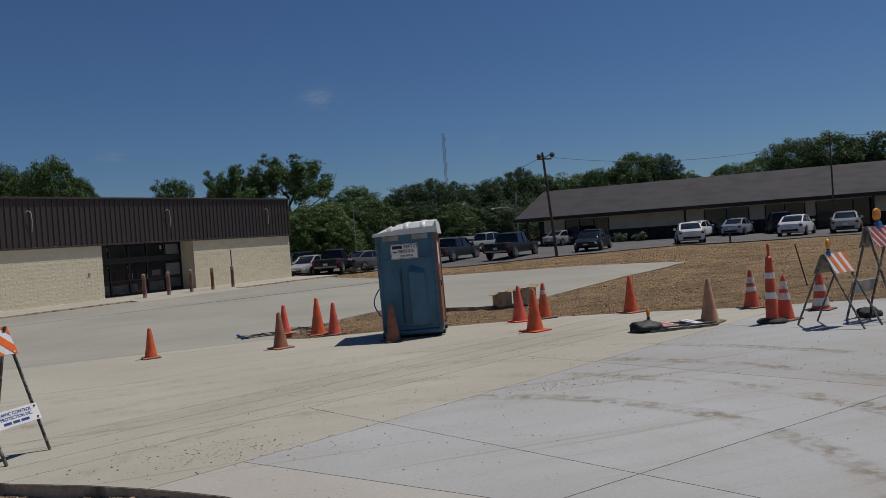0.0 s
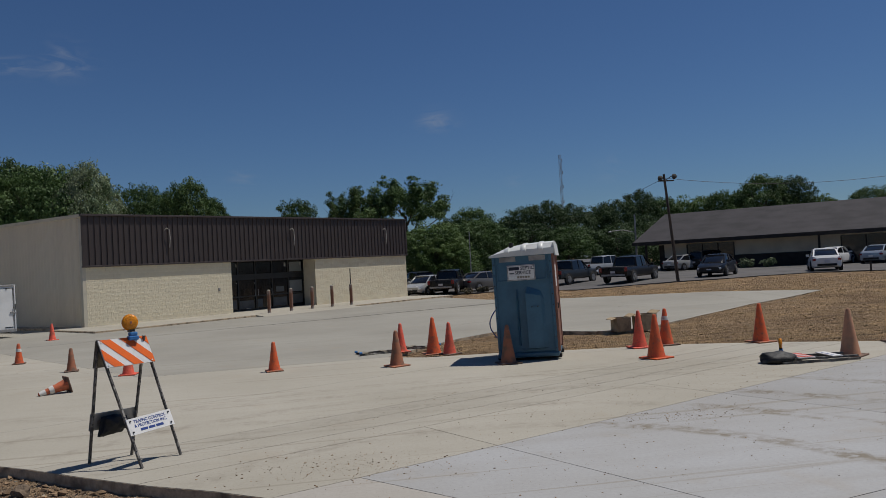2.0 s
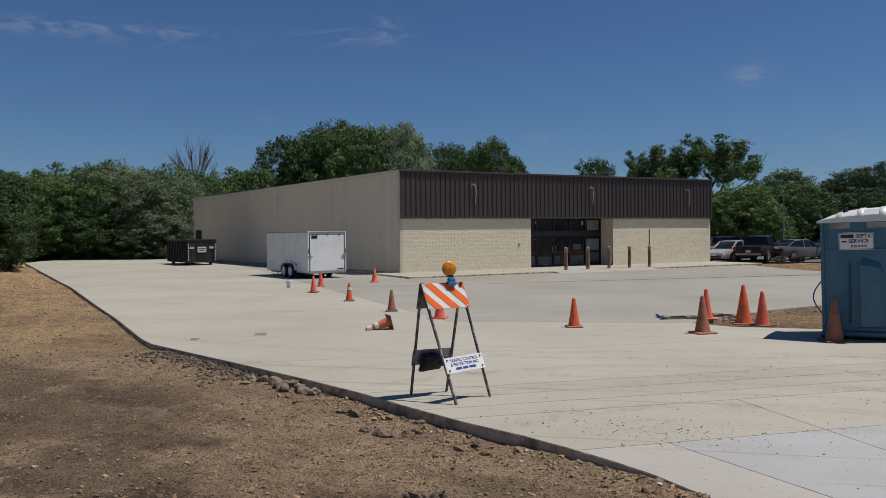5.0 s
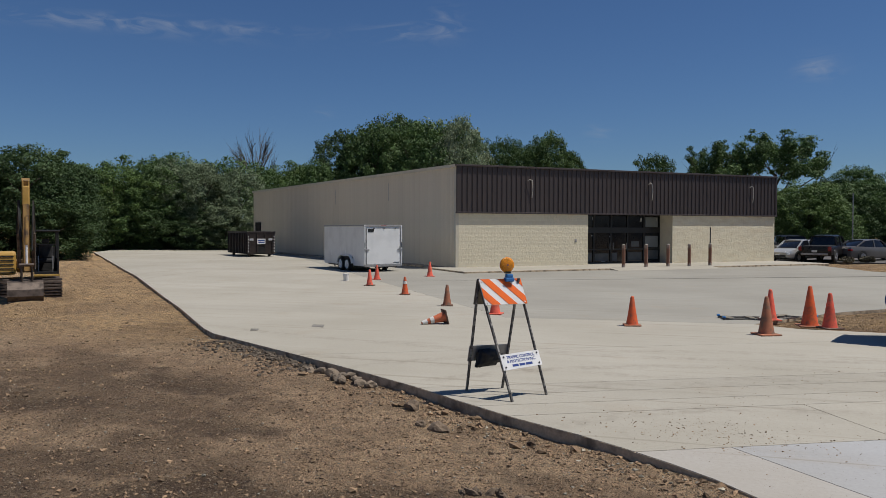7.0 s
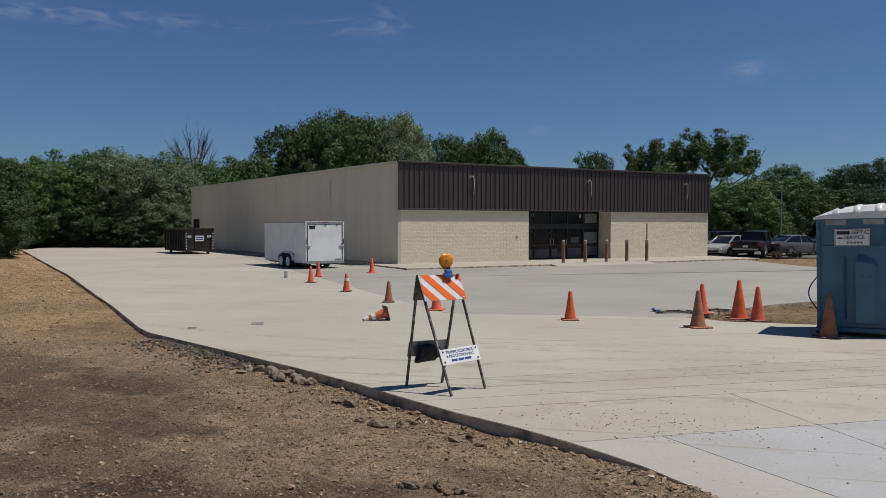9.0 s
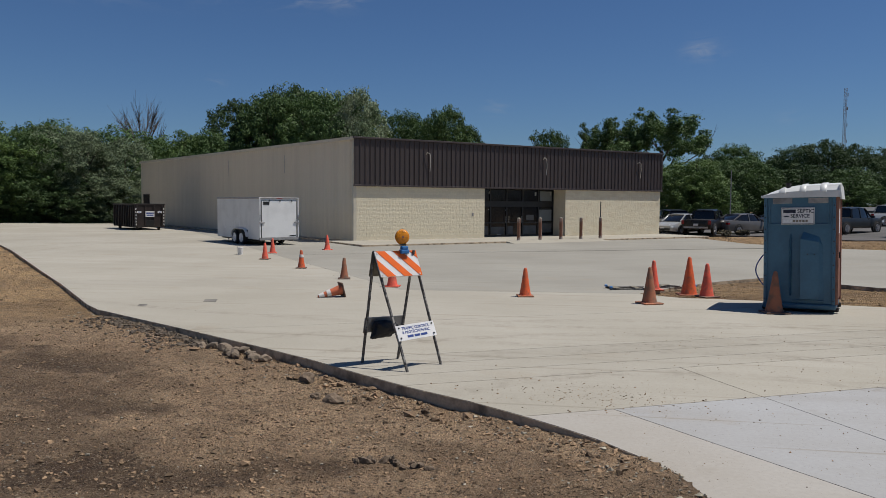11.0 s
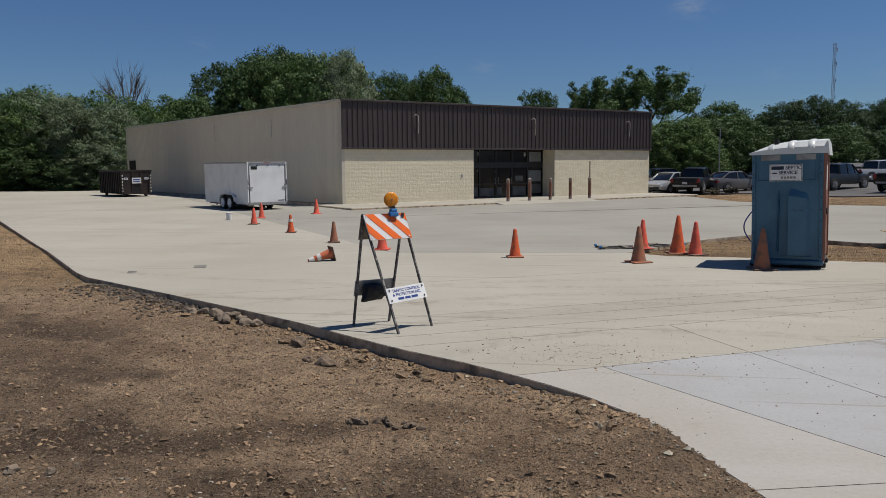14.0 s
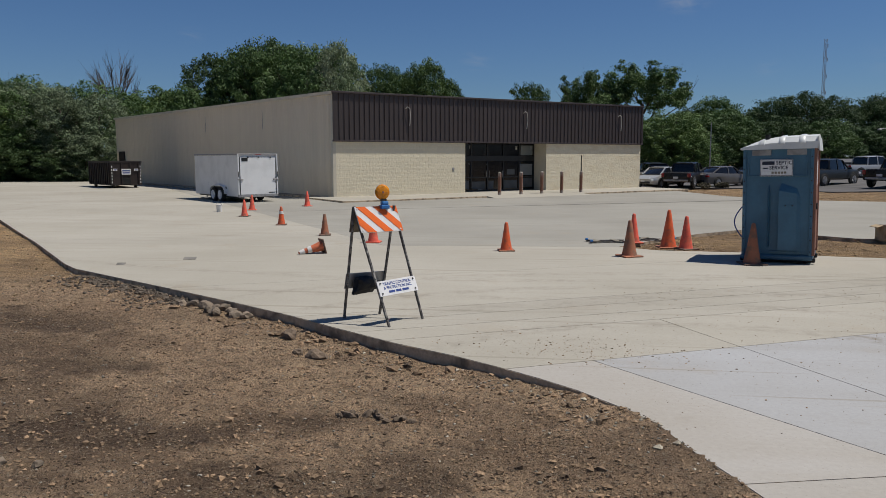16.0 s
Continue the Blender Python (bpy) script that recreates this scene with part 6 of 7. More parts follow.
def trailer():
    """Local x across the rear door, y forward along the trailer."""
    o, a = Vector((-14.7, 35.5, 0)), V
    x_dir = Vector((a.y, -a.x, 0))
    m = Matrix(((x_dir.x, a.x, 0, o.x), (x_dir.y, a.y, 0, o.y), (0, 0, 1, gz(o.x, o.y)), (0, 0, 0, 1)))
    ob = thing("cargo_trailer", m, "white enclosed cargo trailer with tandem wheels", "trailer")
    w, L, z0, z1 = 2.12, 5.2, 0.29, 2.36
    bm = bmesh.new()
    box(bm, 0, 0.03, z0, w, L, z1 - 0.03, 0.02)
    part("body", bm, "trailer_white", ob)
    bm = bmesh.new()
    box(bm, -0.02, 0.0, z1 - 0.07, w + 0.02, L + 0.02, z1 + 0.01, 0.02)
    part("roof_cap", bm, "grey_metal", ob, "aluminium roof edge")
    bm = bmesh.new()
    box(bm, 0.12, -0.012, z0 + 0.10, w - 0.12, 0.03, z1 - 0.16, 0.006)
    door = part("ramp_door", bm, "trailer_white", ob, "white ramp door")
    for x in (0.12, w - 0.12):
        bm = bmesh.new()
        rod(bm, (x + (0.09 if x < 1 else -0.09), -0.03, z0 + 0.85), (x, -0.03, z0 + 0.85), 0.02)
        box(bm, x - 0.14, -0.05, z0 + 0.80, x + 0.14, -0.015, z0 + 0.86, 0.005)
        box(bm, x - 0.02, -0.04, z0 + 0.72, x + 0.02, -0.015, z0 + 1.0, 0.005)
        part("bar_lock", bm, "grey_metal", door)
    for x in (0.0, w - 0.055):
        bm = bmesh.new()
        box(bm, x, -0.02, z0 - 0.02, x + 0.055, 0.06, z1 - 0.02, 0.008)
        post = part("corner_post", bm, "trailer_white", ob)
        bm = bmesh.new()
        box(bm, x + 0.012, -0.030, z0 + 0.95, x + 0.043, -0.018, z0 + 1.2)
        part("tail_light", bm, "black_metal", post)
    bm = bmesh.new()
    box(bm, 0.0, -0.02, z0 - 0.03, w, 0.05, z0 + 0.10, 0.008)
    part("rear_sill", bm, "grey_metal", ob)
    bm = bmesh.new()
    box(bm, 0.2, -0.022, z1 - 0.36, 0.52, -0.008, z1 - 0.2)
    part("plate_bracket", bm, "black_metal", ob)
    bm = bmesh.new()
    box(bm, 0.92, -0.03, z1 - 0.05, 1.22, -0.005, z1 - 0.02, 0.004)
    part("marker_light", bm, "lamp_red", ob)
    for x in (0.5, 1.06, 1.7):
        bm = bmesh.new()
        box(bm, x, -0.04, z1 - 0.19, x + 0.07, -0.005, z1 - 0.13, 0.008)
        part("hinge_catch", bm, "black_metal", door)
    bm = bmesh.new()
    for a in ((0.10, z0 + 0.09, w - 0.10, z0 + 0.105), (0.10, z1 - 0.165, w - 0.10, z1 - 0.15), (0.10, z0 + 0.09, 0.122, z1 - 0.15), (w - 0.122, z0 + 0.09, w - 0.10, z1 - 0.15)):
        box(bm, a[0], -0.016, a[1], a[2], 0.02, a[3])
    part("door_seal", bm, "rubber", door, "dark rubber door seal")
    bm = bmesh.new()
    box(bm, 1.62, -0.022, z0 + 0.16, w - 0.16, -0.010, z0 + 0.2)
    part("maker_plate", bm, "black_metal", door)
    for k in range(4):                              # ghost marks of removed lettering
        bm = bmesh.new()
        y = 2.2 + 0.62 * k
        loft(bm, [[Vector((-0.006, y, z0 + 0.45)), Vector((-0.006, y + 0.2, z0 + 0.45)), Vector((-0.006, y + 0.1, z0 + 0.95))], [Vector((0.0, y, z0 + 0.45)), Vector((0.0, y + 0.2, z0 + 0.45)), Vector((0.0, y + 0.1, z0 + 0.95))]])
        part("ghost_mark", bm, "ghost", ob)
    bm = bmesh.new()
    arch = [(1.26, 0.40), (1.34, 0.62), (1.52, 0.75), (1.75, 0.79), (2.58, 0.79), (2.81, 0.75), (2.99, 0.62), (3.07, 0.40)]
    for p, q in zip(arch, arch[1:]):
        bar(bm, (-0.06, p[0], p[1]), (-0.06, q[0], q[1]), 0.18, 0.03)
    part("fender", bm, "trailer_white", ob, "white wheel arch")
    bm = bmesh.new()
    box(bm, -0.004, 1.32, 0.30, 0.0, 3.0, 0.74)
    part("wheel_well", bm, "rubber", ob, "dark wheel well")
    for y in (1.75, 2.58):
        for x in (-0.02, w - 0.14):
            wheel_parts(ob, x - 0.05 if x < 1 else x + 0.04, y, 0.34, 0.2)
    bm = bmesh.new()
    for x in (0.3, w - 0.3):
        bar(bm, (x, 0.1, z0 - 0.06), (x, L, z0 - 0.06), 0.1, 0.06)
    bar(bm, (0.3, L, z0 - 0.05), (w / 2, L + 1.1, z0 - 0.05), 0.1, 0.06)
    bar(bm, (w - 0.3, L, z0 - 0.05), (w / 2, L + 1.1, z0 - 0.05), 0.1, 0.06)
    part("chassis", bm, "black_metal", ob)
    bm = bmesh.new()
    rod(bm, (w / 2, L + 1.0, 0.0), (w / 2, L + 1.0, 0.7), 0.04)
    part("jack", bm, "grey_metal", ob)
    return ob


trailer()


def dumpster():
    o, a = Vector((-30.1, 50.3, 0)), V
    x_dir = Vector((a.y, -a.x, 0))
    m = Matrix(((x_dir.x, a.x, 0, o.x), (x_dir.y, a.y, 0, o.y), (0, 0, 1, gz(o.x, o.y) + 0.0), (0, 0, 0, 1)))
    ob = thing("dumpster", m @ Matrix.Diagonal((0.87, 0.87, 1, 1)), "dark brown roll-off dumpster with ribbed sides", "dumpster")
    w, L, h = 2.44, 5.9, 1.84
    for name, args in (("side_wall", (0, 0, 0.2, 0.06, L, h)), ("side_wall", (w - 0.06, 0, 0.2, w, L, h)), ("end_wall", (0.06, L - 0.06, 0.2, w - 0.06, L, h)), ("tailgate", (0.06, 0, 0.2, w - 0.06, 0.06, h)), ("floor_plate", (0.06, 0.06, 0.2, w - 0.06, L - 0.06, 0.28))):
        bm = bmesh.new()
        box(bm, *args)
        part(name, bm, "dumpster", ob)
    for k in range(12):
        bm = bmesh.new()
        y = 0.3 + k * (L - 0.6) / 11
        box(bm, -0.09, y - 0.06, 0.22, 0.002, y + 0.06, h - 0.08, 0.01)
        part("side_rib", bm, "dumpster", ob)
    bm = bmesh.new()
    for x in (-0.05, w - 0.07):
        box(bm, x, -0.04, h - 0.06, x + 0.12, L + 0.02, h + 0.05, 0.01)
    box(bm, 0.07, -0.04, h - 0.06, w - 0.07, 0.08, h + 0.05, 0.01)
    part("top_rail", bm, "dumpster", ob)
    for x in (0.15, 0.83, 1.5, 2.17):
        bm = bmesh.new()
        box(bm, x, -0.07, 0.25, x + 0.1, 0.0, h - 0.08, 0.01)
        part("gate_rib", bm, "dumpster", ob)
    for x, z, ww, hh in ((0.2, 1.22, 0.32, 0.14), (0.85, 0.95, 0.72, 0.40), (1.85, 1.22, 0.32, 0.14)):
        bm = bmesh.new()
        box(bm, x, -0.082, z, x + ww, -0.072, z + hh)
        lab = part("label_plate", bm, "white_sheet", ob, "white label plate")
        bm = bmesh.new()
        box(bm, x + 0.05, -0.085, z + hh * 0.55, x + ww - 0.05, -0.083, z + hh * 0.78)
        box(bm, x + 0.08, -0.085, z + hh * 0.2, x + ww - 0.08, -0.083, z + hh * 0.4)
        part("ink_bar", bm, "blue_ink", lab)
    bm = bmesh.new()
    box(bm, 0.0, -0.078, 0.0, 0.07, -0.06, 0.11)
    strip = mesh_of("reflector_strip", bm, "white_sheet")
    for k in range(6):
        for x in (0.06, w - 0.13):
            piece("reflector_strip", strip, ob, Matrix.Translation((x, 0, 0.35 + 0.22 * k)))
    # black plate on the tailgate; its colour paints the shade of a pocket
    bm = bmesh.new()
    box(bm, 0.9, -0.076, 0.26, 1.55, -0.055, 0.72, 0.01)
    part("pocket_shade", bm, "black_metal", ob, "black plate painted as the shade of a gate pocket")
    for x in (0.35, w - 0.35):
        for y in (0.5, L - 0.6):
            bm = bmesh.new()
            rod(bm, (x - 0.1, y, 0.1), (x + 0.1, y, 0.1), 0.1, seg=14)
            part("roller", bm, "steel_worn", ob)
    return ob


dumpster()


def excavator():
    x, y = 28.0 * math.sin(radians(-45.15)), 28.0 * math.cos(radians(-45.15))
    ob = thing("excavator", pose(x, y, dirt_z(x, y) - 0.05, 0, 0, 45.2) @ Matrix.Scale(0.975, 4), "yellow tracked excavator with its bucket on the soil", "excavator")
    # local -y faces the slab and the road
    for sx in (-1, 1):
        bm = bmesh.new()
        rings = []
        prof = [(-1.3, 0.30), (-1.15, 0.05), (-0.95, 0.0), (0.95, 0.0), (1.15, 0.05), (1.3, 0.30), (1.15, 0.55), (0.95, 0.60), (-0.95, 0.60), (-1.15, 0.55)]
        xa, xb = (0.45, 0.98) if sx > 0 else (-1.02, -0.50)
        loft(bm, [[Vector((xa, py, pz)) for py, pz in prof], [Vector((xb, py, pz)) for py, pz in prof]])
        track = part("track", bm, "steel_worn", ob)
        for k in range(7):
            bm = bmesh.new()
            box(bm, xa - 0.02, -1.36 + 0.016 * abs(k - 3), 0.03 + 0.095 * k, xb + 0.02, -1.20, 0.095 + 0.095 * k, 0.008)
            part("track_shoe", bm, "steel_worn", track)
    bm = bmesh.new()
    box(bm, -0.6, -0.7, 0.25, 0.6, 0.7, 0.62, 0.03)
    part("undercarriage", bm, "steel_worn", ob)
    bm = bmesh.new()
    box(bm, -1.02, -0.55, 0.76, -0.30, 1.35, 1.48, 0.08)
    box(bm, -0.30, 0.75, 0.76, 0.95, 1.45, 1.20, 0.08)
    part("engine_house", bm, "yellow", ob, "yellow engine cover")
    bm = bmesh.new()
    for k in range(5):
        box(bm, -0.98, -0.565, 0.82 + 0.13 * k, -0.36, -0.545, 0.85 + 0.13 * k)
    part("grille", bm, "rubber", ob)
    # cab frame, glass and seat
    cab0, cab1 = (0.22, -0.75, 0.80), (0.93, 0.72, 2.14)
    bm = bmesh.new()
    for px in (cab0[0], cab1[0] - 0.055):
        for py in (cab0[1], cab1[1] - 0.07):
            box(bm, px, py, cab0[2], px + 0.055, py + 0.055, cab1[2], 0.01)
    box(bm, cab0[0] - 0.03, cab0[1] - 0.05, cab1[2], cab1[0] + 0.03, cab1[1] + 0.03, cab1[2] + 0.06, 0.02)
    box(bm, cab0[0], cab0[1], cab0[2] - 0.05, cab1[0], cab1[1], cab0[2] + 0.05, 0.01)
    part("cab_frame", bm, "black_metal", ob, "black cab frame")
    bm = bmesh.new()
    box(bm, 0.36, -0.1, 1.10, 0.80, 0.4, 1.24, 0.05)
    box(bm, 0.38, 0.30, 1.22, 0.78, 0.45, 1.72, 0.06)
    box(bm, 0.47, 0.32, 1.74, 0.68, 0.42, 1.90, 0.04)
    part("seat", bm, "rubber", ob, "black operator seat")
    bm = bmesh.new()
    box(bm, cab0[0] + 0.02, cab1[1] - 0.05, cab0[2], cab1[0] - 0.02, cab1[1] - 0.02, 1.62, 0.005)
    box(bm, cab0[0] + 0.01, cab0[1] + 0.04, cab0[2], cab0[0] + 0.03, cab1[1] - 0.04, 1.45, 0.005)
    box(bm, cab1[0] - 0.03, cab0[1] + 0.04, cab0[2], cab1[0] - 0.01, cab1[1] - 0.04, 1.25, 0.005)
    part("cab_panel", bm, "rubber", ob, "black cab panels")
    bm = bmesh.new()
    box(bm, cab0[0] + 0.05, cab0[1] - 0.01, 1.72, cab1[0] - 0.05, cab0[1] + 0.02, 1.75, 0.004)
    part("window_bar", bm, "black_metal", ob)
    for px in (0.34, 0.76):
        bm = bmesh.new()
        rod(bm, (px, -0.35, 0.85), (px, -0.30, 1.35), 0.022, seg=8)
        part("control_lever", bm, "grey_metal", ob, "bright control lever")
    bm = bmesh.new()
    rod(bm, (0.25, -0.78, 0.95), (0.25, -0.78, 1.35), 0.02, seg=8)
    part("grab_rail", bm, "grey_metal", ob, "pale grab rail")
    bm = bmesh.new()
    box(bm, 0.20, -0.80, 0.70, 0.95, -0.70, 0.77, 0.01)
    part("cab_step", bm, "yellow", ob, "yellow cab step")
    # boom straight ahead, raised, with the stick folded down
    bm = bmesh.new()
    path = [(0, -0.55, 0.95), (0, -1.25, 2.35), (0, -1.75, 3.75)]
    for p, q, wd in ((path[0], path[1], 0.30), (path[1], path[2], 0.27)):
        bar(bm, p, q, 0.22, wd)
    part("boom", bm, "boom_paint", ob, "worn brownish boom")
    bm = bmesh.new()
    bar(bm, (0, -1.80, 3.05), (0, -2.15, 0.95), 0.15, 0.22)
    part("stick", bm, "boom_paint", ob, "worn brownish stick")
    bm = bmesh.new()
    box(bm, -0.10, -1.92, 2.95, 0.10, -1.62, 3.55, 0.03)
    for xx in (-0.10, 0.06):
        box(bm, xx, -1.88, 3.5, xx + 0.04, -1.66, 3.72, 0.015)
    part("stick_head", bm, "yellow", ob)
    for xx in (-0.20, 0.20):
        bm = bmesh.new()
        rod(bm, (xx, -0.85, 1.0), (xx, -1.35, 2.1), 0.06)
        rod(bm, (xx, -1.35, 2.1), (xx, -1.55, 2.8), 0.03)
        part("boom_cylinder", bm, "steel_worn", ob)
    bm = bmesh.new()
    rod(bm, (0, -2.2, 2.6), (0, -2.30, 1.75), 0.06)
    cylinder = part("bucket_cylinder", bm, "boom_paint", ob)
    bm = bmesh.new()
    rod(bm, (0, -2.30, 1.75), (0, -2.36, 1.15), 0.03)
    part("piston_rod", bm, "rim", cylinder, "bright hydraulic rod")
    bm = bmesh.new()
    for xx in (-0.14, 0.14):
        rod(bm, (xx, -2.36, 1.15), (xx, -2.30, 0.62), 0.035)
    rod(bm, (-0.2, -2.36, 1.15), (0.2, -2.36, 1.15), 0.05)
    rod(bm, (-0.2, -2.28, 0.62), (0.2, -2.28, 0.62), 0.05)
    part("bucket_link", bm, "steel_worn", ob)
    bm = bmesh.new()
    prof = [(-1.95, 0.60), (-2.2, 0.68), (-2.42, 0.62), (-2.57, 0.42), (-2.6, 0.22), (-2.45, 0.02), (-2.1, 0.0), (-1.95, 0.2)]
    loft(bm, [[Vector((-0.52, py, pz)) for py, pz in prof], [Vector((0.44, py, pz)) for py, pz in prof]])
    bucket = part("bucket", bm, "steel_worn", ob, "worn steel bucket")
    for k in range(5):
        bm = bmesh.new()
        xx = -0.46 + 0.21 * k
        box(bm, xx - 0.04, -2.56, -0.02, xx + 0.04, -2.36, 0.06, 0.01)
        part("tooth", bm, "steel_worn", bucket)
    bm = bmesh.new()
    for off in (-0.26, -0.22, 0.25):
        limb(bm, [Vector((off * 0.8, -0.6, 1.1)), Vector((off, -1.2, 2.1)), Vector((off * 0.8, -1.75, 3.1)), Vector((off * 0.7, -2.0, 2.5)), Vector((off * 0.6, -2.15, 1.6))], [0.025] * 5, 5)
    part("hose", bm, "rubber", ob)
    return ob


excavator()

bk = thing("bucket", on(-13.1, 29.6, 0) @ Matrix.Scale(0.8, 4), "small white plastic pail standing on the concrete", "bucket")
bm = bmesh.new()
lathe(bm, [(0.13, 0.0), (0.15, 0.34), (0.158, 0.34), (0.158, 0.37)], 16)
part("pail", bm, "bucket_white", bk, smooth=40)
bm = bmesh.new()
limb(bm, [Vector((-0.155, 0, 0.35)), Vector((-0.1, -0.1, 0.44)), Vector((0.1, -0.1, 0.44)), Vector((0.155, 0, 0.35))], [0.005] * 4, 5)
part("bail", bm, "grey_metal", bk)


# ---- cars ----
def body_ring(x, hw, z0, z1, shoulder=0.72):
    zm = z0 + (z1 - z0) * shoulder
    return [Vector((x, -hw * 0.90, z0)), Vector((x, -hw, z0 + 0.12)), Vector((x, -hw, zm)), Vector((x, -hw * 0.93, z1 - 0.02)), Vector((x, -hw * 0.6, z1 + 0.01)), Vector((x, hw * 0.6, z1 + 0.01)), Vector((x, hw * 0.93, z1 - 0.02)), Vector((x, hw, zm)), Vector((x, hw, z0 + 0.12)), Vector((x, hw * 0.90, z0))]


def cabin_ring(x, hw, z0, z1, inset):
    return [Vector((x, -hw, z0)), Vector((x, -hw + inset, z1 - 0.05)), Vector((x, -hw + inset + 0.10, z1)), Vector((x, hw - inset - 0.10, z1)), Vector((x, hw - inset, z1 - 0.05)), Vector((x, hw, z0))]


SHAPES = {
    # stations (x, half width, bottom, top), cabin (x, half width, base, roof), wheels x, wheel radius
    "sedan": ([(-2.40, 0.62, 0.34, 0.84), (-2.28, 0.80, 0.26, 0.96), (-1.7, 0.90, 0.20, 1.00), (-0.6, 0.92, 0.18, 0.95), (0.8, 0.92, 0.18, 0.93), (1.5, 0.90, 0.20, 0.86), (2.15, 0.82, 0.24, 0.74), (2.38, 0.62, 0.32, 0.62)],
              [(-1.75, 0.74, 0.96, 0.99), (-0.95, 0.78, 0.93, 1.40), (-0.1, 0.79, 0.92, 1.46), (0.45, 0.78, 0.92, 1.42), (1.25, 0.74, 0.90, 0.93)], (-1.40, 1.42), 0.32),
    "suv": ([(-2.30, 0.70, 0.42, 0.98), (-2.22, 0.86, 0.34, 1.08), (-1.6, 0.93, 0.28, 1.10), (0.8, 0.93, 0.26, 1.08), (1.5, 0.92, 0.28, 1.05), (2.1, 0.86, 0.32, 0.95), (2.28, 0.70, 0.40, 0.80)],
            [(-2.18, 0.80, 1.06, 1.10), (-1.95, 0.80, 1.06, 1.66), (-0.5, 0.82, 1.06, 1.74), (0.35, 0.80, 1.06, 1.68), (1.15, 0.78, 1.04, 1.08)], (-1.38, 1.40), 0.36),
    "pickup": ([(-2.85, 0.86, 0.50, 1.08), (-2.80, 0.94, 0.44, 1.12), (-1.9, 0.97, 0.40, 1.12), (0.3, 0.97, 0.38, 1.12), (1.4, 0.97, 0.40, 1.14), (2.5, 0.93, 0.44, 1.08), (2.85, 0.76, 0.52, 0.92)],
               [(-0.95, 0.82, 1.10, 1.14), (-0.78, 0.82, 1.10, 1.80), (0.2, 0.84, 1.10, 1.88), (0.75, 0.82, 1.10, 1.82), (1.5, 0.80, 1.10, 1.15)], (-1.75, 1.85), 0.40),
}


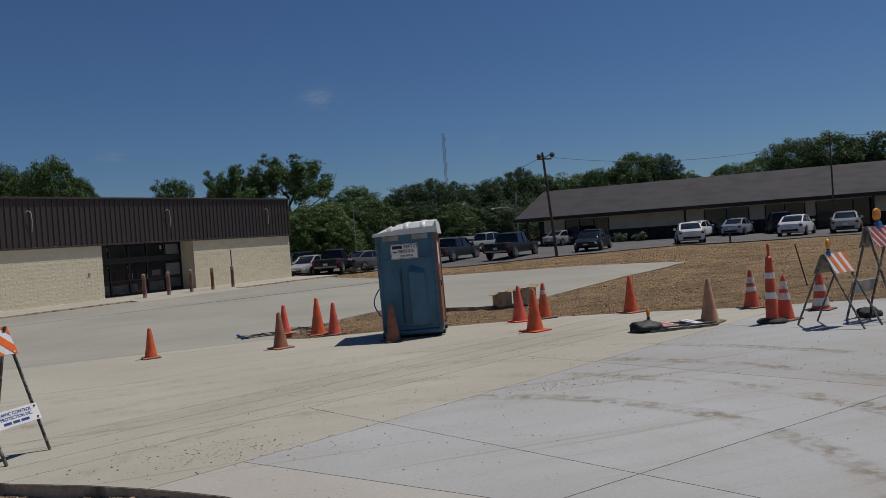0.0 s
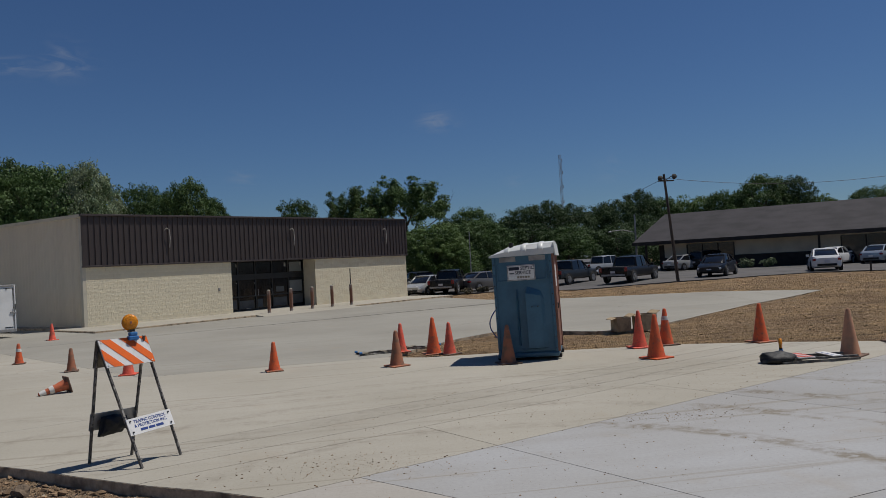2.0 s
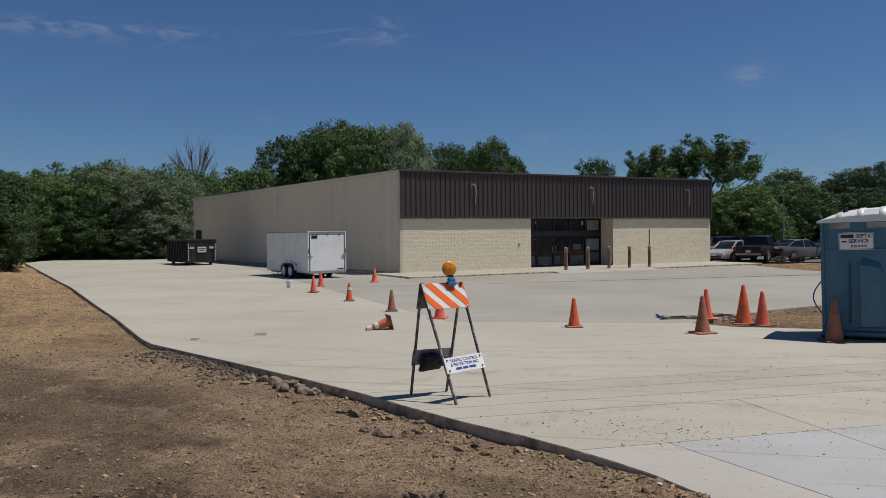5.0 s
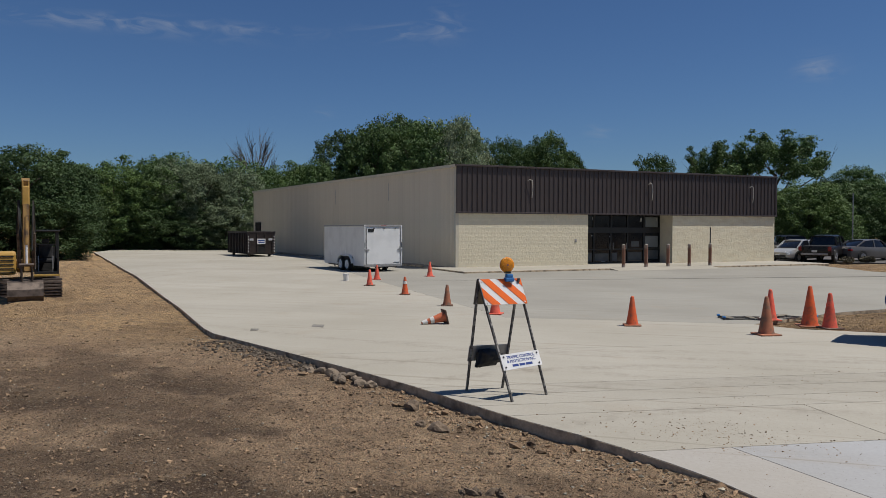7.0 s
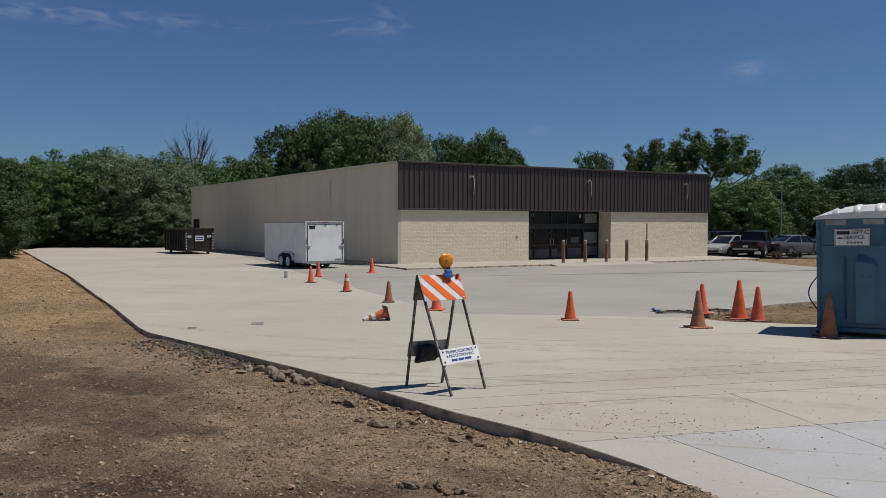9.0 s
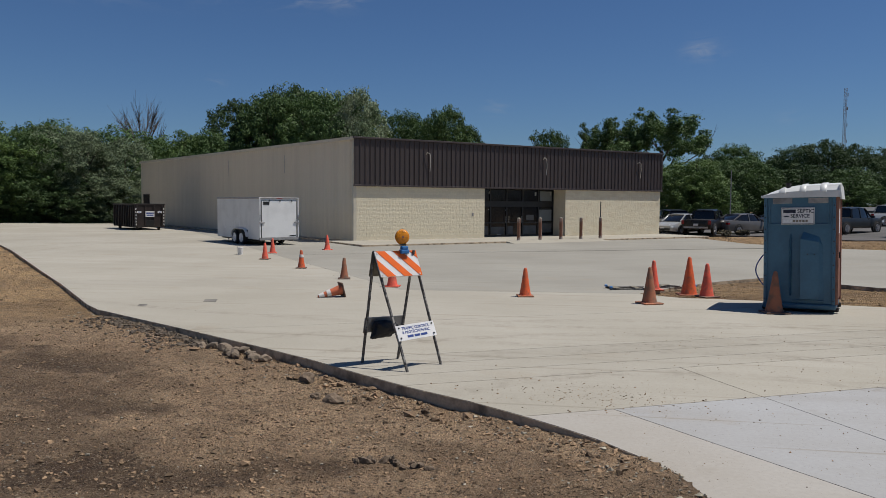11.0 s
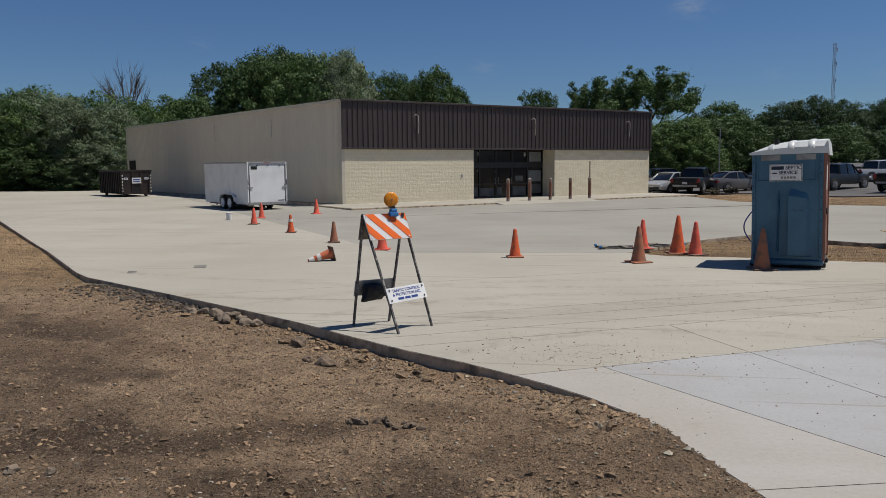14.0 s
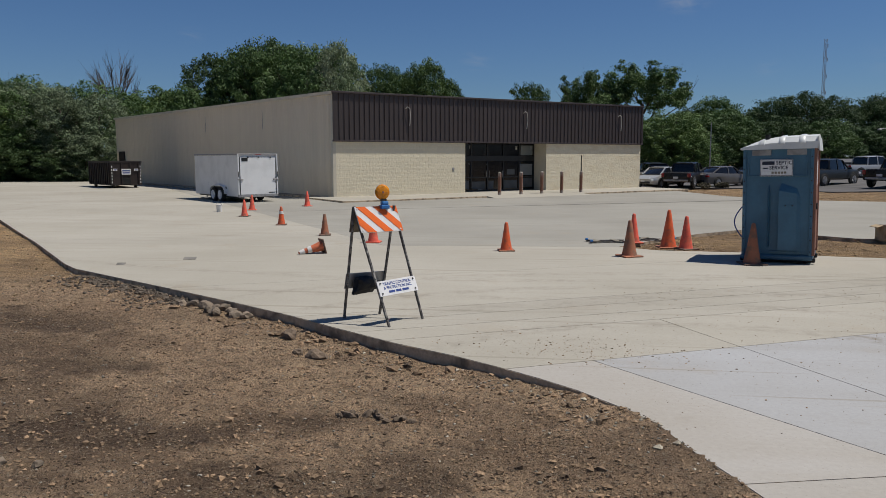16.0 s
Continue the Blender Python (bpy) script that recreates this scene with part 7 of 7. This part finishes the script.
def car(kind, x, y, heading, colour, label, cap=False):
    stations, cabin, wx, wr = SHAPES[kind]
    name = {"sedan": "car", "suv": "car", "pickup": "pickup_truck"}[kind]
    ob = thing(name, pose(x, y, gz(x, y) + 0.04, 0, 0, heading) @ Matrix.Diagonal((1.05, 1.05, 0.95, 1) if kind == "pickup" else (1, 1, 1, 1)), label, "pickup truck" if kind == "pickup" else "car", "parked vehicles")
    bm = bmesh.new()
    loft(bm, [body_ring(*s) for s in stations])
    body = part("body", bm, colour, ob, smooth=35)
    for px in wx:                                   # dark wheel arches
        for s in (-1, 1):
            bm = bmesh.new()
            hw = 0.935 if kind != "pickup" else 0.985
            rod(bm, (px, s * (hw - 0.10), wr + 0.02), (px, s * (hw - 0.004), wr + 0.02), wr * 1.18, seg=20)
            part("wheel_arch", bm, "rubber", ob)
            wheel_parts(ob, px, s * (hw - 0.09), wr, 0.22, "y", "alloy")
    bm = bmesh.new()
    loft(bm, [cabin_ring(cx, hw, z0, z1, 0.14) for cx, hw, z0, z1 in cabin])
    part("cabin_glass", bm, "glass_dark", ob, "dark tinted cabin glass", smooth=30)
    bm = bmesh.new()
    hi = cabin[1:4]
    loft(bm, [[Vector((cx + dx, -hw + 0.15, z1 - 0.045)), Vector((cx + dx, -hw + 0.25, z1 + 0.012)), Vector((cx + dx, hw - 0.25, z1 + 0.012)), Vector((cx + dx, hw - 0.15, z1 - 0.045))] for (cx, hw, z0, z1), dx in zip(hi, (-0.06, 0, 0.06))])
    part("roof", bm, "trailer_white" if cap else colour, ob, smooth=40)
    for s in (-1, 1):                               # pillars
        for i, j in ((0, 1), (4, 3)):
            bm = bmesh.new()
            a, b = cabin[i], cabin[j]
            bar(bm, (a[0], s * (a[1] - 0.01), a[2] + 0.01), (b[0], s * (b[1] - 0.14), b[3] - 0.03), 0.09, 0.06)
            part("pillar", bm, colour, ob)
        bm = bmesh.new()
        mid = cabin[2]
        bar(bm, (mid[0] - 0.12, s * (mid[1] + 0.005), mid[2]), (mid[0] - 0.12, s * (mid[1] - 0.135), mid[3] - 0.04), 0.08, 0.04)
        part("pillar", bm, colour, ob)
    front, rear = stations[-1], stations[0]
    for s in (-1, 1):
        bm = bmesh.new()
        box(bm, front[0] - 0.34, s * front[1] * 0.74, front[3] - 0.16, front[0] - 0.02, s * (front[1] * 1.22), front[3] - 0.01, 0.03)
        part("headlight", bm, "lamp_clear", body)
        bm = bmesh.new()
        if kind == "pickup":
            box(bm, rear[0] - 0.015, s * 0.76, 0.80, rear[0] + 0.10, s * 0.95, 1.08, 0.02)
        else:
            box(bm, rear[0] + 0.01, s * 0.54, rear[3] - 0.16, rear[0] + 0.22, s * 0.83, rear[3] - 0.03, 0.03)
        part("tail_light", bm, "lamp_red", body)
        bm = bmesh.new()
        box(bm, cabin[4][0] - 0.30, s * (cabin[4][1] + 0.10), cabin[4][2] + 0.02, cabin[4][0] - 0.16, s * (cabin[4][1] + 0.30), cabin[4][2] + 0.17, 0.03)
        part("wing_mirror", bm, colour, body)
    for end, sx in ((front, 1), (rear, -1)):
        bm = bmesh.new()
        xx = end[0] + sx * 0.012
        box(bm, xx - 0.02, -end[1] * 0.92, end[2] + 0.0, xx + 0.02, end[1] * 0.92, end[2] + 0.14, 0.02)
        part("bumper", bm, "grey_metal" if kind == "pickup" else "rubber", body)
        bm = bmesh.new()
        zz = end[2] + (0.20 if sx < 0 else 0.05)
        box(bm, xx + sx * 0.012 - 0.006, -0.155, zz, xx + sx * 0.012 + 0.006, 0.155, zz + 0.15)
        part("plate", bm, "plate", body)
    if kind == "pickup":
        bm = bmesh.new()
        box(bm, -2.70, -0.80, 1.118, -1.02, 0.80, 1.150)
        part("bed_cover", bm, "rubber", ob)
    return ob


C_BLACK, C_GREY, C_SILVER, C_WHITE, C_NAVY, C_SLATE, C_BLUE = (paint("paint_black", (0.012, 0.011, 0.011), 0.3, 0.0), paint("paint_grey", (0.16, 0.15, 0.14)), paint("paint_silver", (0.42, 0.42, 0.41)), paint("paint_white", (0.75, 0.75, 0.74), metal=0.0),
                                                     paint("paint_navy", (0.011, 0.013, 0.018), 0.3, 0.0), paint("paint_slate", (0.022, 0.025, 0.027), 0.3, 0.0), paint("paint_ice_blue", (0.38, 0.43, 0.50)))
CARS = (
    ("sedan", 6.2, 62.6, -60, C_WHITE, "white parked sedan beside the shop corner"), ("suv", 8.1, 61.2, 100, C_BLACK, "black parked hatchback beside the pickup"), ("sedan", 8.3, 57.3, -128, C_SILVER, "silver parked compact sedan"),
    ("pickup", 10.2, 57.6, 66, C_BLACK, "black pickup with a dark bed"), ("sedan", 12.9, 58.6, 36, C_GREY, "grey-beige parked sedan on the asphalt"), ("suv", 16.0, 60.6, 215, C_SLATE, "dark parked crossover facing the lot"),
    ("pickup", 19.2, 56.2, 42, C_SLATE, "older slate-blue pickup on the asphalt"), ("pickup", 27.0, 68.9, 26, C_SILVER, "silver crew-cab pickup behind the others"), ("pickup", 21.75, 50.5, 44, C_BLACK, "black pickup with pale roof glare"),
    ("sedan", 34.3, 67.2, 28, C_SILVER, "silver parked sedan before the office"), ("suv", 36.9, 67.0, 20, C_SLATE, "dark crossover close to the office wall"), ("sedan", 27.0, 48.2, 228, C_NAVY, "dark blue sedan parked on asphalt"),
    ("sedan", 33.6, 46.2, 58, C_WHITE, "white parked sedan at the lot edge"), ("sedan", 43.0, 57.8, 34, C_WHITE, "white sedan parked near the office"), ("sedan", 45.1, 55.2, 36, C_BLUE, "pale blue sedan parked near the office"),
    ("suv", 46.5, 51.8, 55, C_BLACK, "black parked suv by the entrance"), ("sedan", 41.3, 44.3, 36, C_WHITE, "white parked sedan seen from behind"), ("sedan", 43.7, 42.2, 42, C_SILVER, "champagne silver parked sedan"))
for kind, x, y, hd, colour, label in CARS:
    car(kind, x, y, hd, colour, label)


# ---- poles, mast, wires ----
def light_pole():
    x, y = 50.6 * math.sin(radians(26.6)), 50.6 * math.cos(radians(26.6))
    ob = thing("light_pole", pose(x, y, gz(x, y)), "wooden pole with two floodlights and cross arm", "light pole")
    bm = bmesh.new()
    rod(bm, (0, 0, -0.3), (-0.52, 0.1, 6.85), 0.11, 0.075, 12)
    part("pole", bm, "pole_wood", ob, smooth=40)
    bm = bmesh.new()
    bar(bm, (-0.92, 0.1, 6.42), (0.12, 0.1, 6.42), 0.09, 0.08)
    bar(bm, (-0.50, 0.1, 6.42), (0.06, 0.0, 6.76), 0.04, 0.04)
    part("cross_arm", bm, "pole_wood", ob)
    for px, pz in ((-0.86, 6.55), (0.08, 6.64)):
        bm = bmesh.new()
        lathe(bm, [(0.06, -0.12), (0.16, 0.0), (0.17, 0.10), (0.05, 0.14)], 14, pose(px, -0.05, pz, 60, 0, 0))
        part("floodlight", bm, "rubber", ob, "dark floodlight head")
    return Vector((x - 0.5, y + 0.1, gz(x, y) + 6.6))


def wire(name, a, b, sag, r=0.012):
    a, b = Vector(a), Vector(b)
    bm = bmesh.new()
    pts = [a.lerp(b, k / 16) - Vector((0, 0, sag * 4 * (k / 16) * (1 - k / 16))) for k in range(17)]
    limb(bm, pts, [r] * 17, 4)
    return solid(name, bm, "cable", "thin dark overhead wire strung between poles", "wire", "overhead wires")


def far_pole(az, dist, el, r, name, label, arm=0.0, mat="pole_wood"):
    x, y = dist * math.sin(radians(az)), dist * math.cos(radians(az))
    z0 = gz(x, y)
    top = 2.2 + dist * math.tan(radians(el)) - z0
    ob = thing(name, pose(x, y, z0), label, "pole")
    bm = bmesh.new()
    rod(bm, (0, 0, -0.3), (0, 0, top), r, r * 0.7, 10)
    part("shaft", bm, mat, ob, smooth=40)
    if arm:
        bm = bmesh.new()
        limb(bm, [Vector((0, 0, top - 2.0)), Vector((-0.5 * arm, 0, top - 1.65)), Vector((-arm, 0, top - 1.75))], [0.05, 0.045, 0.04], 6)
        part("arm", bm, "grey_metal", ob)
        bm = bmesh.new()
        lathe(bm, [(0.08, 0.05), (0.2, -0.02), (0.18, -0.1)], 12, pose(-arm, 0, top - 1.78))
        part("lamp_head", bm, "grey_metal", ob)
    return Vector((x, y, top + z0))


def storage_shed():
    """Low grey metal shed behind the parked trucks."""
    ob = thing("storage_shed", frame_matrix(Vector((24.2, 85.5, 0)), Vector((9.5, -3.6, 0)), 0.4), "low grey metal storage shed behind parked trucks", "shed")
    bm = bmesh.new()
    box(bm, 0.0, 0.0, -0.5, 9.8, 5.0, 1.2)
    part("wall", bm, "shed_metal", ob)
    bm = bmesh.new()
    loft(bm, [[Vector((x, -0.25, 1.15)), Vector((x, 5.25, 1.15)), Vector((x, 5.25, 1.25)), Vector((x, 2.5, 1.6)), Vector((x, -0.25, 1.25))] for x in (-0.2, 10.0)])
    part("roof", bm, "shed_metal", ob)
    for k in range(9):
        bm = bmesh.new()
        box(bm, 0.5 + 1.08 * k, -0.03, -0.4, 0.56 + 1.08 * k, 0.0, 1.15)
        part("wall_rib", bm, "shed_metal", ob)


storage_shed()
pole_top = light_pole()
flag_top = far_pole(45.32, 60, 5.05, 0.07, "flag_pole", "thin dark pole standing before the office")
far_a = far_pole(23.75, 88, 2.9, 0.12, "street_lamp", "grey street lamp with a curved arm", 3.0, "grey_metal")
far_b = far_pole(11.6, 78, 2.4, 0.06, "street_lamp", "slim grey lamp post behind the cars", 0.0, "grey_metal")
wire("overhead_wire", pole_top, (22.0, 78.0, 5.2), 0.5)
wire("overhead_wire", pole_top, flag_top - Vector((0, 0, 0.3)), 0.9)
wire("overhead_wire", flag_top - Vector((0, 0, 0.2)), (75.0, 45.0, 9.5), 0.6)


def mast():
    d = 320.0
    x, y = d * math.sin(radians(18.58)), d * math.cos(radians(18.58))
    H = 2.2 + d * math.tan(radians(7.64))
    ob = thing("radio_mast", pose(x, y, 0), "tall pale lattice radio mast far away", "mast")
    legs = [Vector((0.55 * math.cos(a), 0.55 * math.sin(a), 0)) for a in (0.3, 2.4, 4.5)]
    for p in legs:
        bm = bmesh.new()
        rod(bm, p, p + Vector((0, 0, H)), 0.07, seg=5)
        part("leg", bm, "mast_steel", ob)
    bm = bmesh.new()
    n = 36
    for k in range(n):
        z0, z1 = H * k / n, H * (k + 1) / n
        for i in range(3):
            p, q = legs[i], legs[(i + 1) % 3]
            bar(bm, p + Vector((0, 0, z0)), q + Vector((0, 0, z1)), 0.05, 0.05)
    part("lattice", bm, "mast_steel", ob)
    for z in (H - 3, H - 8, H - 14, H - 20):
        bm = bmesh.new()
        rod(bm, (0.8, 0, z), (0.8, 0, z + 1.2), 0.14, seg=8)
        part("antenna", bm, "mast_steel", ob)


mast()

# clipped shrubs in front of the office
for x, y, r in ((37.9, 62.6, 0.85), (39.0, 61.2, 0.8), (10.9, 54.6, 0.42), (12.2, 55.4, 0.45)):
    ob = thing("shrub", on(x, y), "small rounded grey-green shrub" if x > 20 else "low brown dry brush at the lot edge", "shrub", "shrubs")
    rnd = random.Random(int(x * 10))
    bm, _ = skeleton_bm(rnd, r, r * 0.6, 0.04, 0.2, 5)
    part("stem", bm, "bark", ob)
    clumps = [(Vector((rnd.uniform(-r, r) * 0.7, rnd.uniform(-r, r) * 0.7, rnd.uniform(0.25, 0.75) * r)), r * 0.4) for _ in range(14)]
    piece("foliage", leaf_mesh("foliage", rnd, clumps, 60, 0.16, "leaf_grey" if x > 20 else "leaf_litter"), ob)


# ---- loose stones, clods, litter ----
def scatter(name, mat, label, category, points, seed):
    """Small stones at (x, y, z, radius), in one mesh."""
    rnd = random.Random(seed)
    bv = [Vector(p) for p in ((1, 0, 0), (0, 1, 0), (-1, 0, 0), (0, -1, 0), (0, 0, 1), (0, 0, -1))]
    bf = [(0, 1, 4), (1, 2, 4), (2, 3, 4), (3, 0, 4), (1, 0, 5), (2, 1, 5), (3, 2, 5), (0, 3, 5)]
    vs, fs = [], []
    for x, y, z, r in points:
        o = len(vs)
        q = Euler((rnd.uniform(0, 6), rnd.uniform(0, 6), rnd.uniform(0, 6))).to_matrix()
        s = (r * rnd.uniform(0.7, 1.4), r * rnd.uniform(0.7, 1.2), r * rnd.uniform(0.45, 0.8))
        for p in bv:
            w = q @ (p * rnd.uniform(0.72, 1.15))
            vs.append((x + w.x * s[0], y + w.y * s[1], z + w.z * s[2] + r * 0.2))
        fs += [tuple(o + i for i in f) for f in bf]
    me = bpy.data.meshes.new(name)
    me.from_pydata(vs, [], fs)
    me.materials.append(M[mat])
    return tagged(new(name, me), label, category, kind="stuff")


def edge_points(rnd, n, i0, i1, lo, hi, r0, r1):
    pts = []
    for _ in range(n):
        k = rnd.uniform(i0, i1)
        i = int(k)
        (ax, ay), (bx, by) = SLAB[i], SLAB[i + 1]
        t = k - i
        x, y = ax + (bx - ax) * t, ay + (by - ay) * t
        nx, ny = (by - ay), -(bx - ax)
        ln = math.hypot(nx, ny)
        off = rnd.uniform(lo, hi)
        x, y = x - nx / ln * off, y - ny / ln * off
        if inside(x, y, SLAB):
            x, y = x + 2 * nx / ln * off, y + 2 * ny / ln * off
        r = r0 + (r1 - r0) * rnd.random() ** 3
        pts.append((x, y, dirt_z(x, y), r))
    return pts


rnd = random.Random(12)
scatter("soil_clods", "clod", "brown clods of soil along the slab edge", "clods", edge_points(rnd, 420, 3, 14.9, 0.03, 0.6, 0.008, 0.05) + edge_points(rnd, 70, 7.5, 12.5, 0.05, 0.6, 0.02, 0.09), 3)
pts = []
for _ in range(40000):
    r = 3.4 + 13 * rnd.random() ** 1.2
    a = radians(rnd.uniform(-52, 22))
    x, y = r * math.sin(a), r * math.cos(a)
    if not inside(x, y, SLAB):
        pts.append((x, y, dirt_z(x, y), 0.005 + 0.021 * rnd.random() ** 5))
for _ in range(3500):
    r = 3.6 + 12 * rnd.random()
    a = radians(rnd.uniform(-52, 18))
    x, y = r * math.sin(a), r * math.cos(a)
    if not inside(x, y, SLAB) and noise.noise(Vector((x * 0.55, y * 0.55, 3.0))) > -0.05:
        pts.append((x, y, dirt_z(x, y), 0.014 + 0.034 * rnd.random() ** 3))
scatter("pebbles", "clod", "small brown pebbles strewn over the soil", "pebbles", pts, 4)
pts = []
for _ in range(3200):
    r = 3.4 + 13 * rnd.random() ** 1.3
    a = radians(rnd.uniform(-52, 22))
    x, y = r * math.sin(a), r * math.cos(a)
    if not inside(x, y, SLAB):
        pts.append((x, y, dirt_z(x, y), 0.005 + 0.018 * rnd.random() ** 4))
scatter("pale_pebbles", "pale_stone", "pale limestone chips in the soil", "pebbles", pts + edge_points(rnd, 300, 2, 16, 0.0, 0.5, 0.006, 0.035), 5)
pts = []
for _ in range(1900):
    cx, cy, s = rnd.choice(((0.0, 9.0, 0.7), (0.6, 8.5, 0.6), (4.95, 9.8, 0.45), (3.5, 9.0, 2.5), (6.5, 11.0, 3.0)))
    x, y = rnd.gauss(cx, s), rnd.gauss(cy, s * 0.5)
    if inside(x, y, SLAB) and to_edge(x, y, SLAB) > 0.1:
        pts.append((x, y, 0.0, 0.003 + 0.012 * rnd.random() ** 5))
for _ in range(2600):
    x, y = rnd.uniform(0.2, 10.0), rnd.uniform(5.2, 13.5)
    if inside(x, y, SLAB) and noise.noise(Vector((x * 0.6, y * 0.6, 7.0))) > -0.15:
        pts.append((x, y, 0.0, 0.0025 + 0.009 * rnd.random() ** 4))
scatter("gravel_bits", "clod", "tracked-out gravel bits on the concrete", "gravel", pts, 6)
pts = []
for _ in range(16000):
    x, y = rnd.uniform(3, 34), rnd.uniform(13, 44)
    if not inside(x, y, SLAB):
        pts.append((x, y, dirt_z(x, y), 0.012 + 0.042 * rnd.random() ** 4))
scatter("soil_lumps", "tan_clod", "lumps of loose soil over the graded lot", "clods", pts, 7)
pts = []
for _ in range(9000):
    x, y = rnd.uniform(-30, -8), rnd.uniform(9, 38)
    if not inside(x, y, SLAB) and to_edge(x, y, SLAB) < 9:
        pts.append((x, y, dirt_z(x, y), 0.010 + 0.038 * rnd.random() ** 4))
scatter("bank_lumps", "tan_clod", "lumps of loose tan soil on the bank", "clods", pts, 9)
rnd = random.Random(8)
for k in range(15):
    x, y, r = -1.88 + 0.05 * k + rnd.uniform(-0.03, 0.03), 6.40 + rnd.uniform(-0.10, 0.10), rnd.uniform(0.022, 0.055)
    bm = bmesh.new()
    bmesh.ops.create_icosphere(bm, subdivisions=2, radius=1.0)
    for v in bm.verts:
        q = v.co * (1 + 0.45 * noise.noise(v.co * 1.4 + Vector((k * 5.1, 0, 0))) + rnd.uniform(-0.16, 0.16))
        v.co = Vector((q.x * r * 1.3, q.y * r * 0.6, q.z * r * 0.8))
    solid("soil_clod", bm, "dark_clod", "jagged dark clod broken from the soil", "clod", "clods of soil", m=pose(x, y, dirt_z(x, y) + r * 0.25, rnd.uniform(-40, 40), rnd.uniform(-40, 40), rnd.uniform(0, 360)))
# pile of broken stones against the slab edge, and the rubble strip that runs from it
rnd = random.Random(15)
for k in range(13):
    t = k / 12
    x, y, r = -5.60 + 1.3 * t + rnd.uniform(-0.12, 0.12), 11.42 - 0.9 * t + rnd.uniform(-0.22, 0.10), rnd.uniform(0.045, 0.105)
    if inside(x, y, SLAB) or to_edge(x, y, SLAB) < r:
        x, y = x - 0.16, y - 0.2
    bm = bmesh.new()
    bmesh.ops.create_icosphere(bm, subdivisions=2, radius=1.0)
    for v in bm.verts:
        q = v.co * (1 + 0.5 * noise.noise(v.co * 1.1 + Vector((k * 3.7, 1, 0))) + rnd.uniform(-0.05, 0.05))
        v.co = Vector((q.x * r * 1.2, q.y * r * 0.9, q.z * r * 0.8))
    solid("rock", bm, "rubble", "rough grey-brown stone against the slab edge", "rock", "stones by the slab", m=pose(x, y, dirt_z(x, y) + r * 0.35, rnd.uniform(-30, 30), rnd.uniform(-30, 30), rnd.uniform(0, 360)))
pts = []
for _ in range(1500):
    t = rnd.random()
    x, y = -8.75 + 3.2 * t, 13.75 - 2.25 * t
    off = abs(rnd.gauss(0, 0.35))
    x, y = x - off * 0.6, y - off * 0.8
    if not inside(x, y, SLAB):
        pts.append((x, y, dirt_z(x, y), 0.012 + 0.05 * rnd.random() ** 4))
scatter("rubble", "rubble", "pale rubble strip beside the slab edge", "rubble", pts, 21)
for x, y, r in ((-4.12, 5.09, 0.055), (-4.35, 5.08, 0.03), (-3.81, 5.11, 0.045), (-3.18, 5.07, 0.022), (-3.29, 9.3, 0.11), (-2.68, 8.45, 0.105), (-2.95, 8.6, 0.06)):
    bm = bmesh.new()
    bmesh.ops.create_icosphere(bm, subdivisions=2, radius=1.0)
    for v in bm.verts:
        q = v.co * (1 + 0.5 * noise.noise(v.co * 1.2 + Vector((x * 3.7, y, 0))) + rnd.uniform(-0.06, 0.06))
        v.co = Vector((q.x * r * 1.25, q.y * r * 0.9, q.z * r * 0.7))
    solid("rock", bm, "dark_clod" if r > 0.058 else "rubble", "rough loose stone lying on the bare soil", "rock", "loose stones", m=pose(x, y, dirt_z(x, y) + r * 0.3, 0, 0, x * 70))

# thin dark patches on the drive
for ring in (((-8.75, 14.58), (-8.58, 14.6), (-8.7, 14.89), (-8.88, 14.86)), ((-7.76, 15.5), (-7.49, 15.53), (-7.64, 15.94), (-7.92, 15.91))):
    bm = bmesh.new()
    loft(bm, [[Vector((x, y, gz(x, y) + z)) for x, y in ring] for z in (-0.01, 0.005)])
    solid("mortar_patch", bm, "dark_patch", "thin dark patch on the pale concrete", "patch", "patches on the drive")
